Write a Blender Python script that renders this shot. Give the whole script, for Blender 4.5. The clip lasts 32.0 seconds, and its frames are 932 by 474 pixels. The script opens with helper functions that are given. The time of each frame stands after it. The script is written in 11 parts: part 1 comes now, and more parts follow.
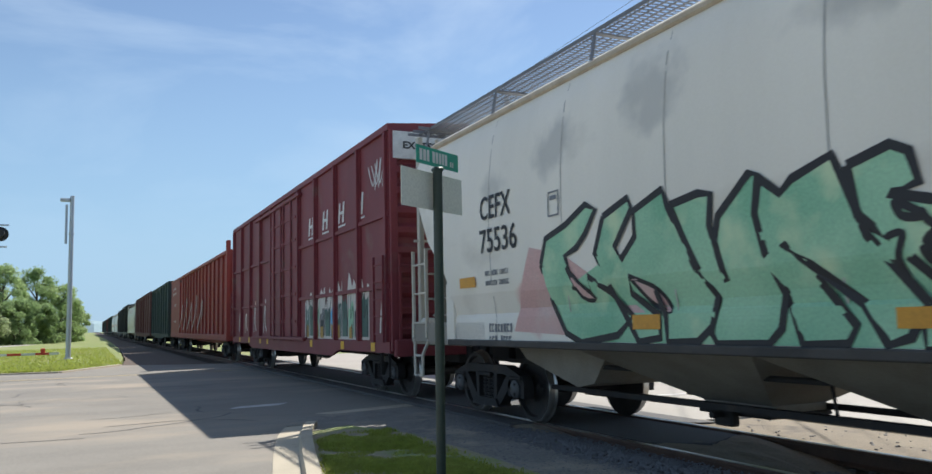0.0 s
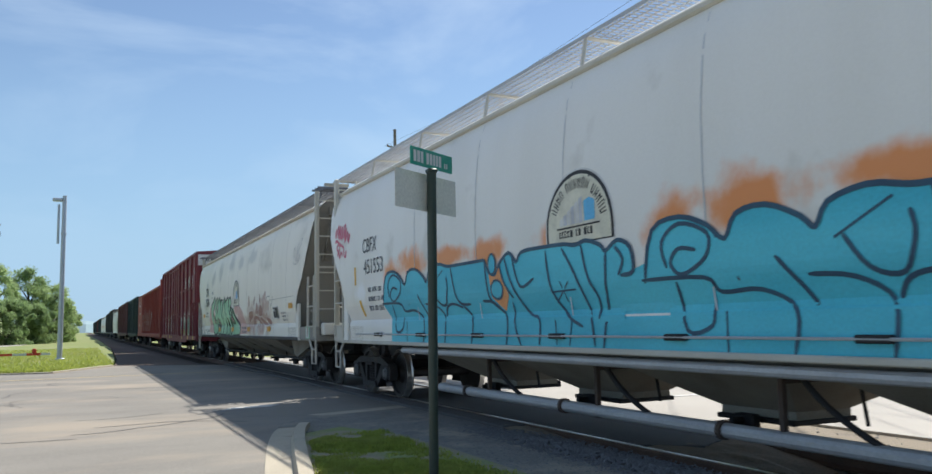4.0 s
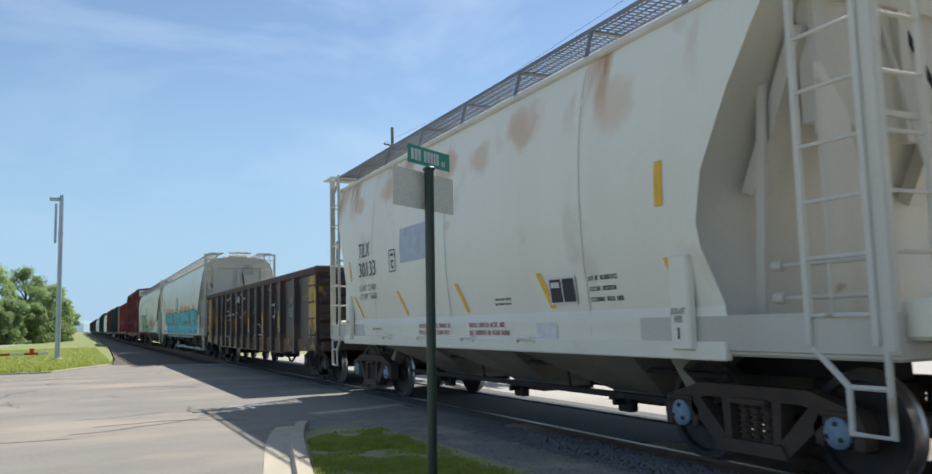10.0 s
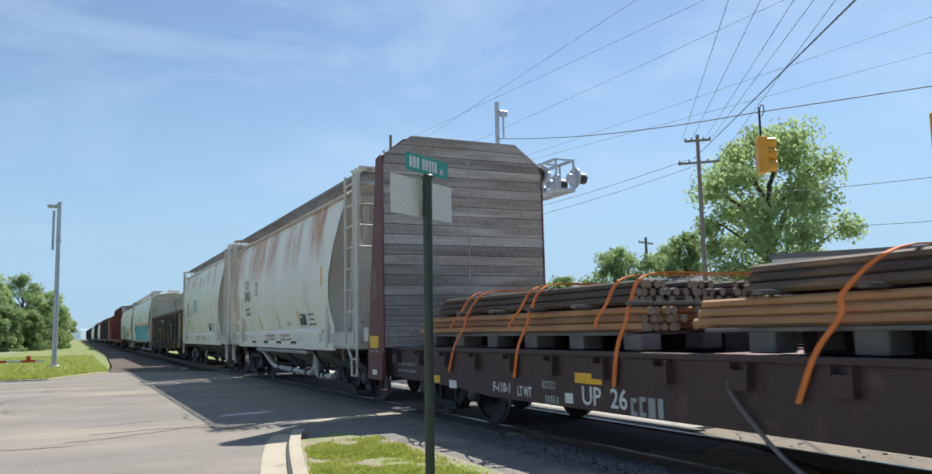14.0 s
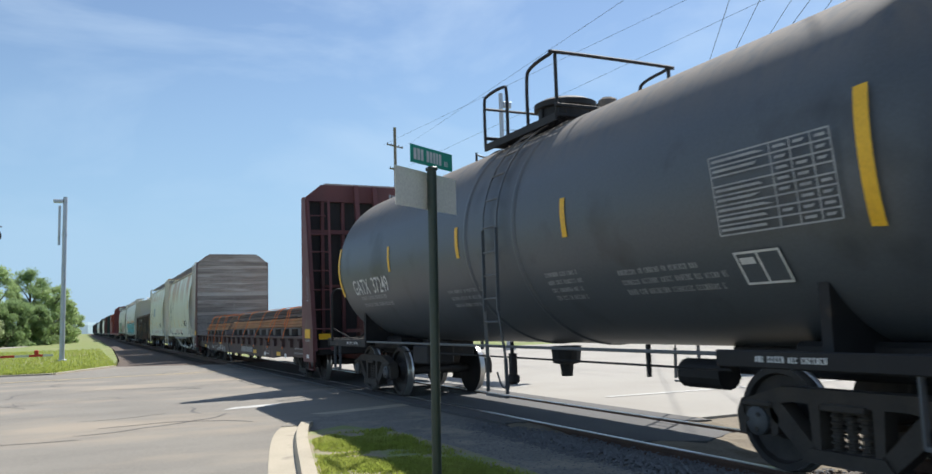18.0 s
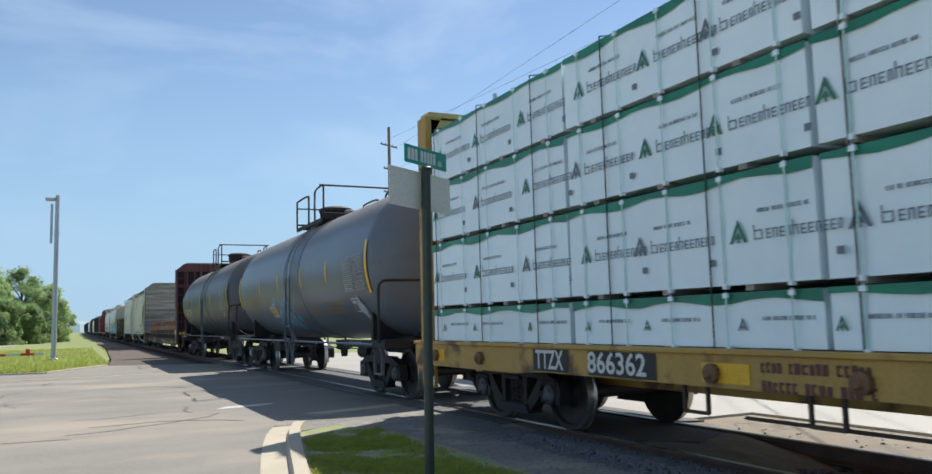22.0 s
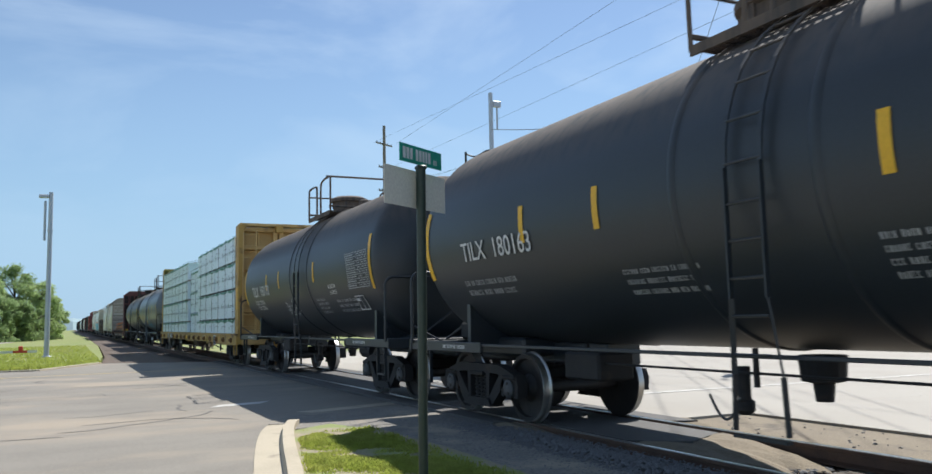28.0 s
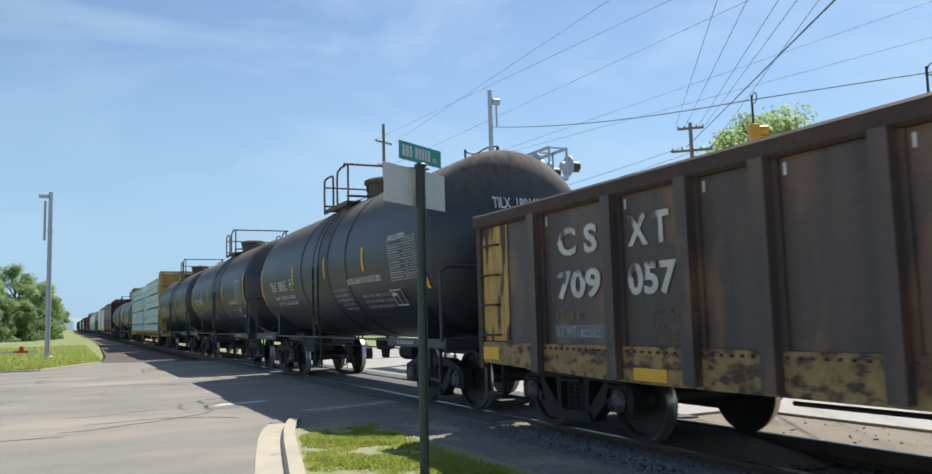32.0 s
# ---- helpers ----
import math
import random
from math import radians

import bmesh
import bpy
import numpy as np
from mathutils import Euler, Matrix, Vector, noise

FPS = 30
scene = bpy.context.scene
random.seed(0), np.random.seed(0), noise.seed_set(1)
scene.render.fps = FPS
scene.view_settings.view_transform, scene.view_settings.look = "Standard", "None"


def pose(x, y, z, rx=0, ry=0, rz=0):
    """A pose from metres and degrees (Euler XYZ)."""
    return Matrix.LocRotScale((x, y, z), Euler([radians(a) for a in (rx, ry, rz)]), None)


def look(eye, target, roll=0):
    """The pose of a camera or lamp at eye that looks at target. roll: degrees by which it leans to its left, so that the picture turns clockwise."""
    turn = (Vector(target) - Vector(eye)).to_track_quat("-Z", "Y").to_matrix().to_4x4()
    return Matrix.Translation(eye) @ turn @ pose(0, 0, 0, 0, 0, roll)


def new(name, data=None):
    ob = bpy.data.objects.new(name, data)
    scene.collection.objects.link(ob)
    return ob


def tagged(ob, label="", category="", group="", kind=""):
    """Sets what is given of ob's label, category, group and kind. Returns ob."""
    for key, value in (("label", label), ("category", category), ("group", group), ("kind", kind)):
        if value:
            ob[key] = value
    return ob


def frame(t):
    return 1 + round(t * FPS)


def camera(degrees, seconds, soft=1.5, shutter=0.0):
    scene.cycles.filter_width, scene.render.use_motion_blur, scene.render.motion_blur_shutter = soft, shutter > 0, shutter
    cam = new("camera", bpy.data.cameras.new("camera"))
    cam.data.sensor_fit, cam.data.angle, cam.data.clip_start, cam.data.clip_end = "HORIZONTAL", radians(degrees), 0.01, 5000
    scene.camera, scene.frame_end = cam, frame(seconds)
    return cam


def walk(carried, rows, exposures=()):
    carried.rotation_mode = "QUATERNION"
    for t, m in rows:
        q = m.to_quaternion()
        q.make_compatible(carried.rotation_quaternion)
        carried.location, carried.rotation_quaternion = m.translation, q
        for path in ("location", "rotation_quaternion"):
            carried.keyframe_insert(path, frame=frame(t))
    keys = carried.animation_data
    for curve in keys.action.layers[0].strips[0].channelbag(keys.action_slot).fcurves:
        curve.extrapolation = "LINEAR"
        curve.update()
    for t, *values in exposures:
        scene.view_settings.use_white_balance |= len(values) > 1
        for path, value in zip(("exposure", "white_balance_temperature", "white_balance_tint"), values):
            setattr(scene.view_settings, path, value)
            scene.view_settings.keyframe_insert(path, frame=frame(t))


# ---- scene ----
# the track runs along +Y, z = 0 is the top of the rail; the train leaves along +Y
EYE = Vector((0.0, 0.0, 1.38))
TRACK_X = 6.35          # centre line of the track
SPEED = 6.43            # metres a second
END = 32.0
VIEWS = [
    (0, 25.18, 6.04, 1.36), (0.5, 25.27, 6.06, 1.39), (1, 25.27, 6.06, 1.42),
    (1.5, 25.21, 6.17, 1.27), (2, 25.15, 6.23, 1.27), (2.5, 25.27, 6.29, 1.26), (3, 25.49, 6.3, 1.15),
    (3.5, 25.61, 6.18, 1.21), (5.5, 25.72, 6.13, 1), (6, 25.79, 6, 1.11), (6.5, 25.88, 5.86, 1.22),
    (7, 25.94, 5.8, 1.29), (7.5, 25.94, 5.86, 1.3), (8, 25.94, 5.92, 1.3), (8.5, 25.88, 5.99, 1.3),
    (9, 25.84, 5.98, 1.38), (9.5, 25.8, 6.02, 1.39), (10, 25.79, 5.99, 1.4), (10.5, 25.73, 5.99, 1.36),
    (11, 25.73, 6.04, 1.28), (11.5, 25.76, 6.12, 1.17), (12, 25.8, 6.18, 1.25), (12.5, 25.82, 6.37, 1.23),
    (13, 25.83, 6.51, 1.2), (13.5, 25.89, 6.57, 1.22), (15.5, 26.02, 6.4, 1.5), (16, 26.01, 6.25, 1.32),
    (16.5, 25.9, 6.1, 1.37), (17, 25.73, 6.06, 1.5), (17.5, 25.61, 6.05, 1.62), (18, 25.57, 5.98, 1.68),
    (18.5, 25.56, 5.92, 1.53), (19, 25.53, 5.87, 1.38), (19.5, 25.57, 5.86, 1.37), (20, 25.68, 5.86, 1.48),
    (20.5, 25.77, 5.88, 1.52), (21, 25.84, 5.88, 1.52), (21.5, 25.91, 5.87, 1.58), (22, 26.02, 5.97, 1.49),
    (22.5, 26.1, 6.06, 1.55), (23, 26.1, 6.17, 1.47), (23.5, 26.05, 6.23, 1.38), (24, 26.01, 6.25, 1.32),
    (24.5, 26.03, 6.26, 1.18), (25, 26.17, 6.24, 1.12), (25.5, 26.32, 6.19, 1.19), (26, 26.48, 6.12, 1.25),
    (26.5, 26.57, 6.08, 1.31), (28.5, 26.34, 5.81, 1.26), (29, 26.31, 5.73, 1.3), (29.5, 26.28, 5.65, 1.44),
    (30, 26.28, 5.6, 1.46), (30.5, 26.28, 5.6, 1.46), (31, 26.28, 5.61, 1.55), (31.5, 26.34, 5.67, 1.57),
    (32, 26.39, 5.73, 1.57),
]


def view(yaw, pitch, roll):
    y, p = radians(yaw), radians(pitch)
    way = Vector((math.sin(y) * math.cos(p), math.cos(y) * math.cos(p), math.sin(p)))
    return look(EYE, EYE + way * 10, -roll)


cam = camera(60.26, END, 1.5, 0.12)
walk(cam, [(t, view(yaw, pitch, roll)) for t, yaw, pitch, roll in VIEWS])

# ---- light ----
SUN_WAY = Vector((0.66, 0.45, 1.0)).normalized()
sun = new("sun", bpy.data.lights.new("sun", "SUN"))
sun.data.energy, sun.data.angle, sun.data.color = 5.0, radians(0.6), (1.0, 0.97, 0.915)
sun.matrix_world = look(SUN_WAY * 60, (0, 0, 0))
scene.view_settings.exposure = 0.43


def sky_world():
    w = bpy.data.worlds.new("sky")
    scene.world = w
    w.use_nodes = True
    n, l = w.node_tree.nodes, w.node_tree.links
    n.clear()
    out, bg, sky = n.new("ShaderNodeOutputWorld"), n.new("ShaderNodeBackground"), n.new("ShaderNodeTexSky")
    sky.sky_type, sky.sun_disc = "NISHITA", False
    sky.sun_elevation, sky.sun_rotation = math.asin(SUN_WAY.z), math.atan2(SUN_WAY.x, SUN_WAY.y)
    sky.air_density, sky.dust_density, sky.ozone_density = 1.0, 0.15, 2.2
    # thin high cloud: soft streaks
    co, mp, nz, rm = n.new("ShaderNodeTexCoord"), n.new("ShaderNodeMapping"), n.new("ShaderNodeTexNoise"), n.new("ShaderNodeValToRGB")
    mp.inputs["Scale"].default_value = (1.5, 1.9, 4.2)
    mp.inputs["Rotation"].default_value = (0.25, 0.2, 0.5)
    mp.inputs["Location"].default_value = (0.9, 0.35, 0.2)
    nz.inputs["Scale"].default_value, nz.inputs["Detail"].default_value, nz.inputs["Roughness"].default_value = 1.7, 6.0, 0.55
    nz.inputs["Distortion"].default_value = 0.4
    rm.color_ramp.elements[0].position, rm.color_ramp.elements[1].position = 0.44, 0.80
    rm.color_ramp.elements[0].color, rm.color_ramp.elements[1].color = (0, 0, 0, 1), (0.60, 0.60, 0.60, 1)
    mix = n.new("ShaderNodeMix")
    mix.data_type = "RGBA"
    mix.inputs[7].default_value = (6.2, 7.5, 8.9, 1)
    l.new(co.outputs["Generated"], mp.inputs["Vector"])
    l.new(mp.outputs["Vector"], nz.inputs["Vector"])
    l.new(nz.outputs["Fac"], rm.inputs["Fac"])
    l.new(rm.outputs["Color"], mix.inputs[0])
    l.new(sky.outputs["Color"], mix.inputs[6])
    # pale haze low over the horizon, all round
    sep, rise, hz = n.new("ShaderNodeSeparateXYZ"), n.new("ShaderNodeMapRange"), n.new("ShaderNodeMix")
    rise.interpolation_type = "SMOOTHSTEP"
    rise.inputs[1].default_value, rise.inputs[2].default_value = -0.02, 0.42
    rise.inputs[3].default_value, rise.inputs[4].default_value = 0.85, 0.0
    hz.data_type = "RGBA"
    hz.inputs[7].default_value = (2.65, 4.45, 6.4, 1)
    l.new(co.outputs["Generated"], sep.inputs[0])
    l.new(sep.outputs["Z"], rise.inputs[0])
    l.new(rise.outputs[0], hz.inputs[0])
    l.new(mix.outputs[2], hz.inputs[6])
    l.new(hz.outputs[2], bg.inputs["Color"])
    bg.inputs["Strength"].default_value = 0.094
    l.new(bg.outputs[0], out.inputs["Surface"])


sky_world()


# ---- materials ----
def node_mat(name):
    m = bpy.data.materials.new(name)
    m.use_nodes = True
    n, l = m.node_tree.nodes, m.node_tree.links
    return m, n, l, n["Principled BSDF"]


def ramp(n, stops):
    r = n.new("ShaderNodeValToRGB")
    e = r.color_ramp.elements
    while len(e) < len(stops):
        e.new(0.5)
    for el, (p, c) in zip(e, stops):
        el.position, el.color = p, (*c, 1) if len(c) == 3 else c
    return r


def surface(name, base, other=None, scale=2.0, stretch=(1, 1, 1), low=0.4, high=0.7, rough=0.6, metal=0.0, fine=40.0, grain=0.25, bump=0.15,
            spots=None, spot_scale=1.2, spot_low=0.58, spot_high=0.68, spot_stretch=(1, 1, 1), vary=0.0, bump_distance=0.01, runs=None, glow=0.0, blots=(), dust_rough=0.0):
    """Two tones in large patches, a fine grain, an optional third colour in streaks or stains, and relief."""
    m, n, l, b = node_mat(name)
    other = other or tuple(c * 0.72 for c in base)
    co = n.new("ShaderNodeTexCoord")

    def patch(sc, st, lo, hi, detail=6.0, seed=0.0):
        mp, nz = n.new("ShaderNodeMapping"), n.new("ShaderNodeTexNoise")
        mp.inputs["Scale"].default_value = st
        mp.inputs["Location"].default_value = (seed, seed * 0.7, seed * 1.3)
        nz.inputs["Scale"].default_value, nz.inputs["Detail"].default_value = sc, detail
        l.new(co.outputs["Object"], mp.inputs["Vector"])
        l.new(mp.outputs["Vector"], nz.inputs["Vector"])
        r = ramp(n, [(lo, (0, 0, 0)), (hi, (1, 1, 1))])
        l.new(nz.outputs["Fac"], r.inputs["Fac"])
        return r.outputs["Color"], nz.outputs["Fac"]

    def mixed(fac, a, c, mode="MIX"):
        x = n.new("ShaderNodeMix")
        x.data_type, x.blend_type = "RGBA", mode
        for sock, val in ((x.inputs[0], fac), (x.inputs[6], a), (x.inputs[7], c)):
            if isinstance(val, (int, float)):
                sock.default_value = val
            elif isinstance(val, tuple):
                sock.default_value = (*val, 1)
            else:
                l.new(val, sock)
        return x.outputs[2]

    big, _ = patch(scale, stretch, low, high)
    col = mixed(big, base, other)
    gfac, gval = patch(fine, (1, 1, 1), 0.3, 0.75, 4.0, 3.0)
    col = mixed(grain, col, mixed(gfac, tuple(c * 0.55 for c in base), tuple(min(1, c * 1.3) for c in base)))
    if spots:
        sfac, _ = patch(spot_scale, spot_stretch, spot_low, spot_high, 8.0, 7.0)
        col = mixed(sfac, col, spots)
    if runs:
        # streaks that hang from an upper edge and fade out below: colour, lowest, highest, thresholds, stretch
        rc, z0, z1, lo, hi, st = runs
        rf, _ = patch(1.0, st, lo, hi, 7.0, 11.0)
        rg, _ = patch(7.0, (1, 1, 0.12), 0.22, 0.55, 5.0, 13.0)
        sep, mr = n.new("ShaderNodeSeparateXYZ"), n.new("ShaderNodeMapRange")
        l.new(co.outputs["Object"], sep.inputs[0])
        l.new(sep.outputs["Z"], mr.inputs[0])
        mr.inputs[1].default_value, mr.inputs[2].default_value = z0, z1
        m1, m2 = n.new("ShaderNodeMath"), n.new("ShaderNodeMath")
        m1.operation = m2.operation = "MULTIPLY"
        l.new(rf, m1.inputs[0])
        l.new(mr.outputs[0], m1.inputs[1])
        l.new(m1.outputs[0], m2.inputs[0])
        l.new(rg, m2.inputs[1])
        col = mixed(m2.outputs[0], col, rc)
    # soft smears: colour, strength, middle (y, z), half sizes
    for i, (bc, power, by, bz, ry, rz) in enumerate(blots):
        mp, nz, off = n.new("ShaderNodeMapping"), n.new("ShaderNodeTexNoise"), n.new("ShaderNodeVectorMath")
        mp.inputs["Location"].default_value = (0, -by / ry, -bz / rz)
        mp.inputs["Scale"].default_value = (0, 1 / ry, 1 / rz)
        nz.inputs["Scale"].default_value, nz.inputs["Detail"].default_value = 2.6, 5.0
        l.new(co.outputs["Object"], mp.inputs["Vector"])
        l.new(co.outputs["Object"], nz.inputs["Vector"])
        off.operation = "LENGTH"
        l.new(mp.outputs["Vector"], off.inputs[0])
        am, sm, st = n.new("ShaderNodeMath"), n.new("ShaderNodeMath"), n.new("ShaderNodeMapRange")
        am.operation = "MULTIPLY_ADD"
        am.inputs[1].default_value, am.inputs[2].default_value = 1.5, -0.75
        l.new(nz.outputs["Fac"], am.inputs[0])
        sm.operation = "ADD"
        l.new(am.outputs[0], sm.inputs[0])
        l.new(off.outputs["Value"], sm.inputs[1])
        st.interpolation_type = "SMOOTHSTEP"
        st.inputs[1].default_value, st.inputs[2].default_value = 0.35, 1.05
        st.inputs[3].default_value, st.inputs[4].default_value = power, 0.0
        l.new(sm.outputs[0], st.inputs[0])
        col = mixed(st.outputs[0], col, bc)
    if vary:
        info, hs = n.new("ShaderNodeObjectInfo"), n.new("ShaderNodeHueSaturation")
        mr = n.new("ShaderNodeMapRange")
        mr.inputs[3].default_value, mr.inputs[4].default_value = 1 - vary, 1 + vary
        l.new(info.outputs["Random"], mr.inputs[0])
        l.new(mr.outputs[0], hs.inputs["Value"])
        l.new(col, hs.inputs["Color"])
        col = hs.outputs["Color"]
    l.new(col, b.inputs["Base Color"])
    b.inputs["Roughness"].default_value, b.inputs["Metallic"].default_value = rough, metal
    if runs and dust_rough:
        rr = n.new("ShaderNodeMapRange")
        rr.inputs[3].default_value, rr.inputs[4].default_value = rough, dust_rough
        l.new(mr.outputs[0], rr.inputs[0])
        l.new(rr.outputs[0], b.inputs["Roughness"])
    if glow:
        # thin leaves let some light through
        tr, ms = n.new("ShaderNodeBsdfTranslucent"), n.new("ShaderNodeMixShader")
        l.new(col, tr.inputs["Color"])
        ms.inputs[0].default_value = glow
        l.new(b.outputs[0], ms.inputs[1])
        l.new(tr.outputs[0], ms.inputs[2])
        l.new(ms.outputs[0], n["Material Output"].inputs["Surface"])
    if bump:
        bp = n.new("ShaderNodeBump")
        bp.inputs["Strength"].default_value, bp.inputs["Distance"].default_value = bump, bump_distance
        l.new(gval, bp.inputs["Height"])
        l.new(bp.outputs[0], b.inputs["Normal"])
    return m


def plain(name, base, rough=0.6, metal=0.0):
    return surface(name, base, tuple(c * 0.8 for c in base), 6.0, rough=rough, metal=metal, fine=30.0, grain=0.15, bump=0.05)


M = {}
STREAK = (1.2, 1.2, 0.16)
M["hopper_grey"] = surface("weathered_grey_paint", (0.86, 0.815, 0.715), (0.78, 0.74, 0.645), 0.8, STREAK, rough=0.5, spots=(0.56, 0.52, 0.44), spot_scale=0.7, spot_stretch=(1, 0.8, 1.4), spot_low=0.58, spot_high=0.78, bump=0.015, grain=0.06, blots=(((0.40, 0.40, 0.38), 0.55, 3.6, 3.55, 0.55, 0.45), ((0.40, 0.40, 0.38), 0.6, 5.4, 3.35, 0.5, 0.4), ((0.40, 0.40, 0.38), 0.5, 1.2, 3.65, 0.7, 0.35), ((0.40, 0.40, 0.38), 0.5, -0.6, 3.55, 0.6, 0.3), ((0.40, 0.40, 0.38), 0.45, -2.6, 3.6, 0.8, 0.32), ((0.40, 0.40, 0.38), 0.5, 6.9, 3.1, 0.4, 0.3), ((0.62, 0.28, 0.27), 0.8, 0.0, 2.0, 0.65, 0.28), ((0.62, 0.28, 0.27), 0.8, -0.5, 1.62, 0.55, 0.30), ((0.62, 0.28, 0.27), 0.75, 5.9, 1.6, 0.5, 0.45), ((0.47, 0.29, 0.25), 0.85, -2.6, 1.62, 0.85, 0.62), ((0.47, 0.29, 0.25), 0.9, -3.7, 1.65, 0.9, 0.65), ((0.47, 0.29, 0.25), 0.85, -4.7, 1.68, 0.8, 0.62), ((0.47, 0.29, 0.25), 0.6, -1.8, 1.5, 0.5, 0.4)))
M["hopper_white"] = surface("pale_blue_white_paint", (0.83, 0.815, 0.765), (0.77, 0.75, 0.69), 0.7, STREAK, rough=0.40, spots=(0.58, 0.55, 0.49), spot_low=0.62, spot_high=0.82, bump=0.015, grain=0.06, blots=(((0.80, 0.27, 0.06), 0.95, 5.65, 2.22, 0.42, 0.36), ((0.80, 0.27, 0.06), 0.95, 4.65, 2.34, 0.62, 0.34), ((0.80, 0.27, 0.06), 0.95, 3.20, 2.34, 0.75, 0.22), ((0.80, 0.27, 0.06), 0.95, 2.00, 2.28, 0.70, 0.26), ((0.80, 0.27, 0.06), 0.95, 0.20, 2.30, 0.65, 0.22), ((0.80, 0.27, 0.06), 0.95, -1.60, 2.22, 0.42, 0.36), ((0.80, 0.27, 0.06), 0.95, -2.60, 2.34, 0.62, 0.34), ((0.80, 0.27, 0.06), 0.95, -4.05, 2.34, 0.75, 0.22), ((0.80, 0.27, 0.06), 0.95, -5.25, 2.28, 0.70, 0.26), ((0.80, 0.27, 0.06), 0.95, -7.05, 2.30, 0.65, 0.22), ((0.86, 0.88, 0.90), 0.9, 7.3, 2.0, 0.4, 0.22)))
M["hopper_cream"] = surface("cream_white_paint", (0.80, 0.775, 0.655), (0.74, 0.71, 0.585), 0.7, STREAK, rough=0.42, spots=(0.62, 0.56, 0.44), spot_low=0.6, spot_high=0.8, bump=0.015, runs=((0.48, 0.23, 0.08), 3.3, 3.9, 0.52, 0.62, (0.3, 0.9, 0.24)), grain=0.06, blots=(((0.56, 0.25, 0.07), 0.54, 4.3, 3.62, 0.32, 0.22), ((0.56, 0.25, 0.07), 0.61, 2.6, 3.72, 0.55, 0.30), ((0.56, 0.25, 0.07), 0.40, 1.6, 3.60, 0.40, 0.25), ((0.56, 0.25, 0.07), 0.58, 0.25, 3.66, 0.55, 0.32), ((0.56, 0.25, 0.07), 0.43, -0.9, 3.55, 0.35, 0.28), ((0.56, 0.25, 0.07), 0.54, -2.0, 3.72, 0.50, 0.34), ((0.56, 0.25, 0.07), 0.32, -3.9, 3.55, 0.45, 0.35), ((0.56, 0.25, 0.07), 0.29, 0.1, 2.75, 0.16, 0.10)))
M["hopper_rusty"] = surface("cream_white_paint_with_rust_runs", (0.80, 0.775, 0.65), (0.74, 0.71, 0.585), 0.7, STREAK, rough=0.42, spots=(0.62, 0.56, 0.44), spot_low=0.6, spot_high=0.8, bump=0.015, runs=((0.50, 0.225, 0.07), 2.75, 3.5, 0.41, 0.53, (0.3, 0.75, 0.18)), grain=0.06)
# end-sheet grime, darkened further so the colour carries the end's shade
M["hopper_shade"] = surface("dusty_shaded_end_paint", (0.27, 0.25, 0.215), (0.36, 0.34, 0.29), 1.0, STREAK, rough=0.7)
M["under_grey"] = surface("hopper_underside_steel", (0.32, 0.295, 0.245), (0.19, 0.165, 0.135), 1.2, rough=0.8)
M["galv"] = surface("galvanised_grating", (0.50, 0.51, 0.52), (0.42, 0.42, 0.43), 3.0, rough=0.55, metal=0.3)
M["truck_black"] = surface("grimy_black_steel", (0.013, 0.012, 0.013), (0.025, 0.023, 0.022), 3.0, rough=0.7, spots=(0.055, 0.037, 0.026), spot_scale=3.0, spot_low=0.62, spot_high=0.74)
M["truck_rust"] = surface("rusty_brown_truck_steel", (0.09, 0.06, 0.045), (0.05, 0.04, 0.035), 3.0, rough=0.8)
M["wheel"] = surface("wheel_steel", (0.03, 0.028, 0.027), (0.06, 0.05, 0.045), 4.0, rough=0.6, metal=0.2)
M["tread"] = surface("bright_worn_steel", (0.55, 0.54, 0.52), (0.4, 0.39, 0.37), 8.0, rough=0.3, metal=0.9)
M["white_mark"] = plain("white_stencil_paint", (0.72, 0.72, 0.70))
M["worn_mark"] = surface("worn_small_stencil_paint", (0.36, 0.37, 0.37), (0.24, 0.25, 0.26), 5.0, rough=0.6)
M["black_mark"] = plain("black_stencil_paint", (0.025, 0.025, 0.028))
M["grey_mark"] = plain("grey_print", (0.20, 0.21, 0.23))
M["faded_black"] = surface("faded_black_stencil", (0.085, 0.086, 0.09), (0.17, 0.17, 0.17), 6.0, rough=0.6)
M["yellow_mark"] = surface("yellow_reflective_tape", (0.86, 0.48, 0.02), (0.76, 0.41, 0.02), 5.0, rough=0.45)
M["orange_mark"] = surface("orange_reflective_tape", (0.70, 0.33, 0.03), (0.6, 0.28, 0.03), 5.0, rough=0.45)
M["red_mark"] = plain("faded_red_print", (0.50, 0.22, 0.20))
M["grey_patch"] = plain("blue_grey_patch_paint", (0.46, 0.51, 0.57))
M["box_red"] = surface("oxide_red_boxcar_paint", (0.215, 0.036, 0.046), (0.155, 0.03, 0.037), 0.9, STREAK, rough=0.6, spots=(0.20, 0.085, 0.075), spot_low=0.62, spot_high=0.74, bump=0.04)
M["chip_red"] = surface("bright_oxide_red_paint", (0.30, 0.048, 0.035), (0.22, 0.04, 0.03), 0.9, STREAK, rough=0.6)
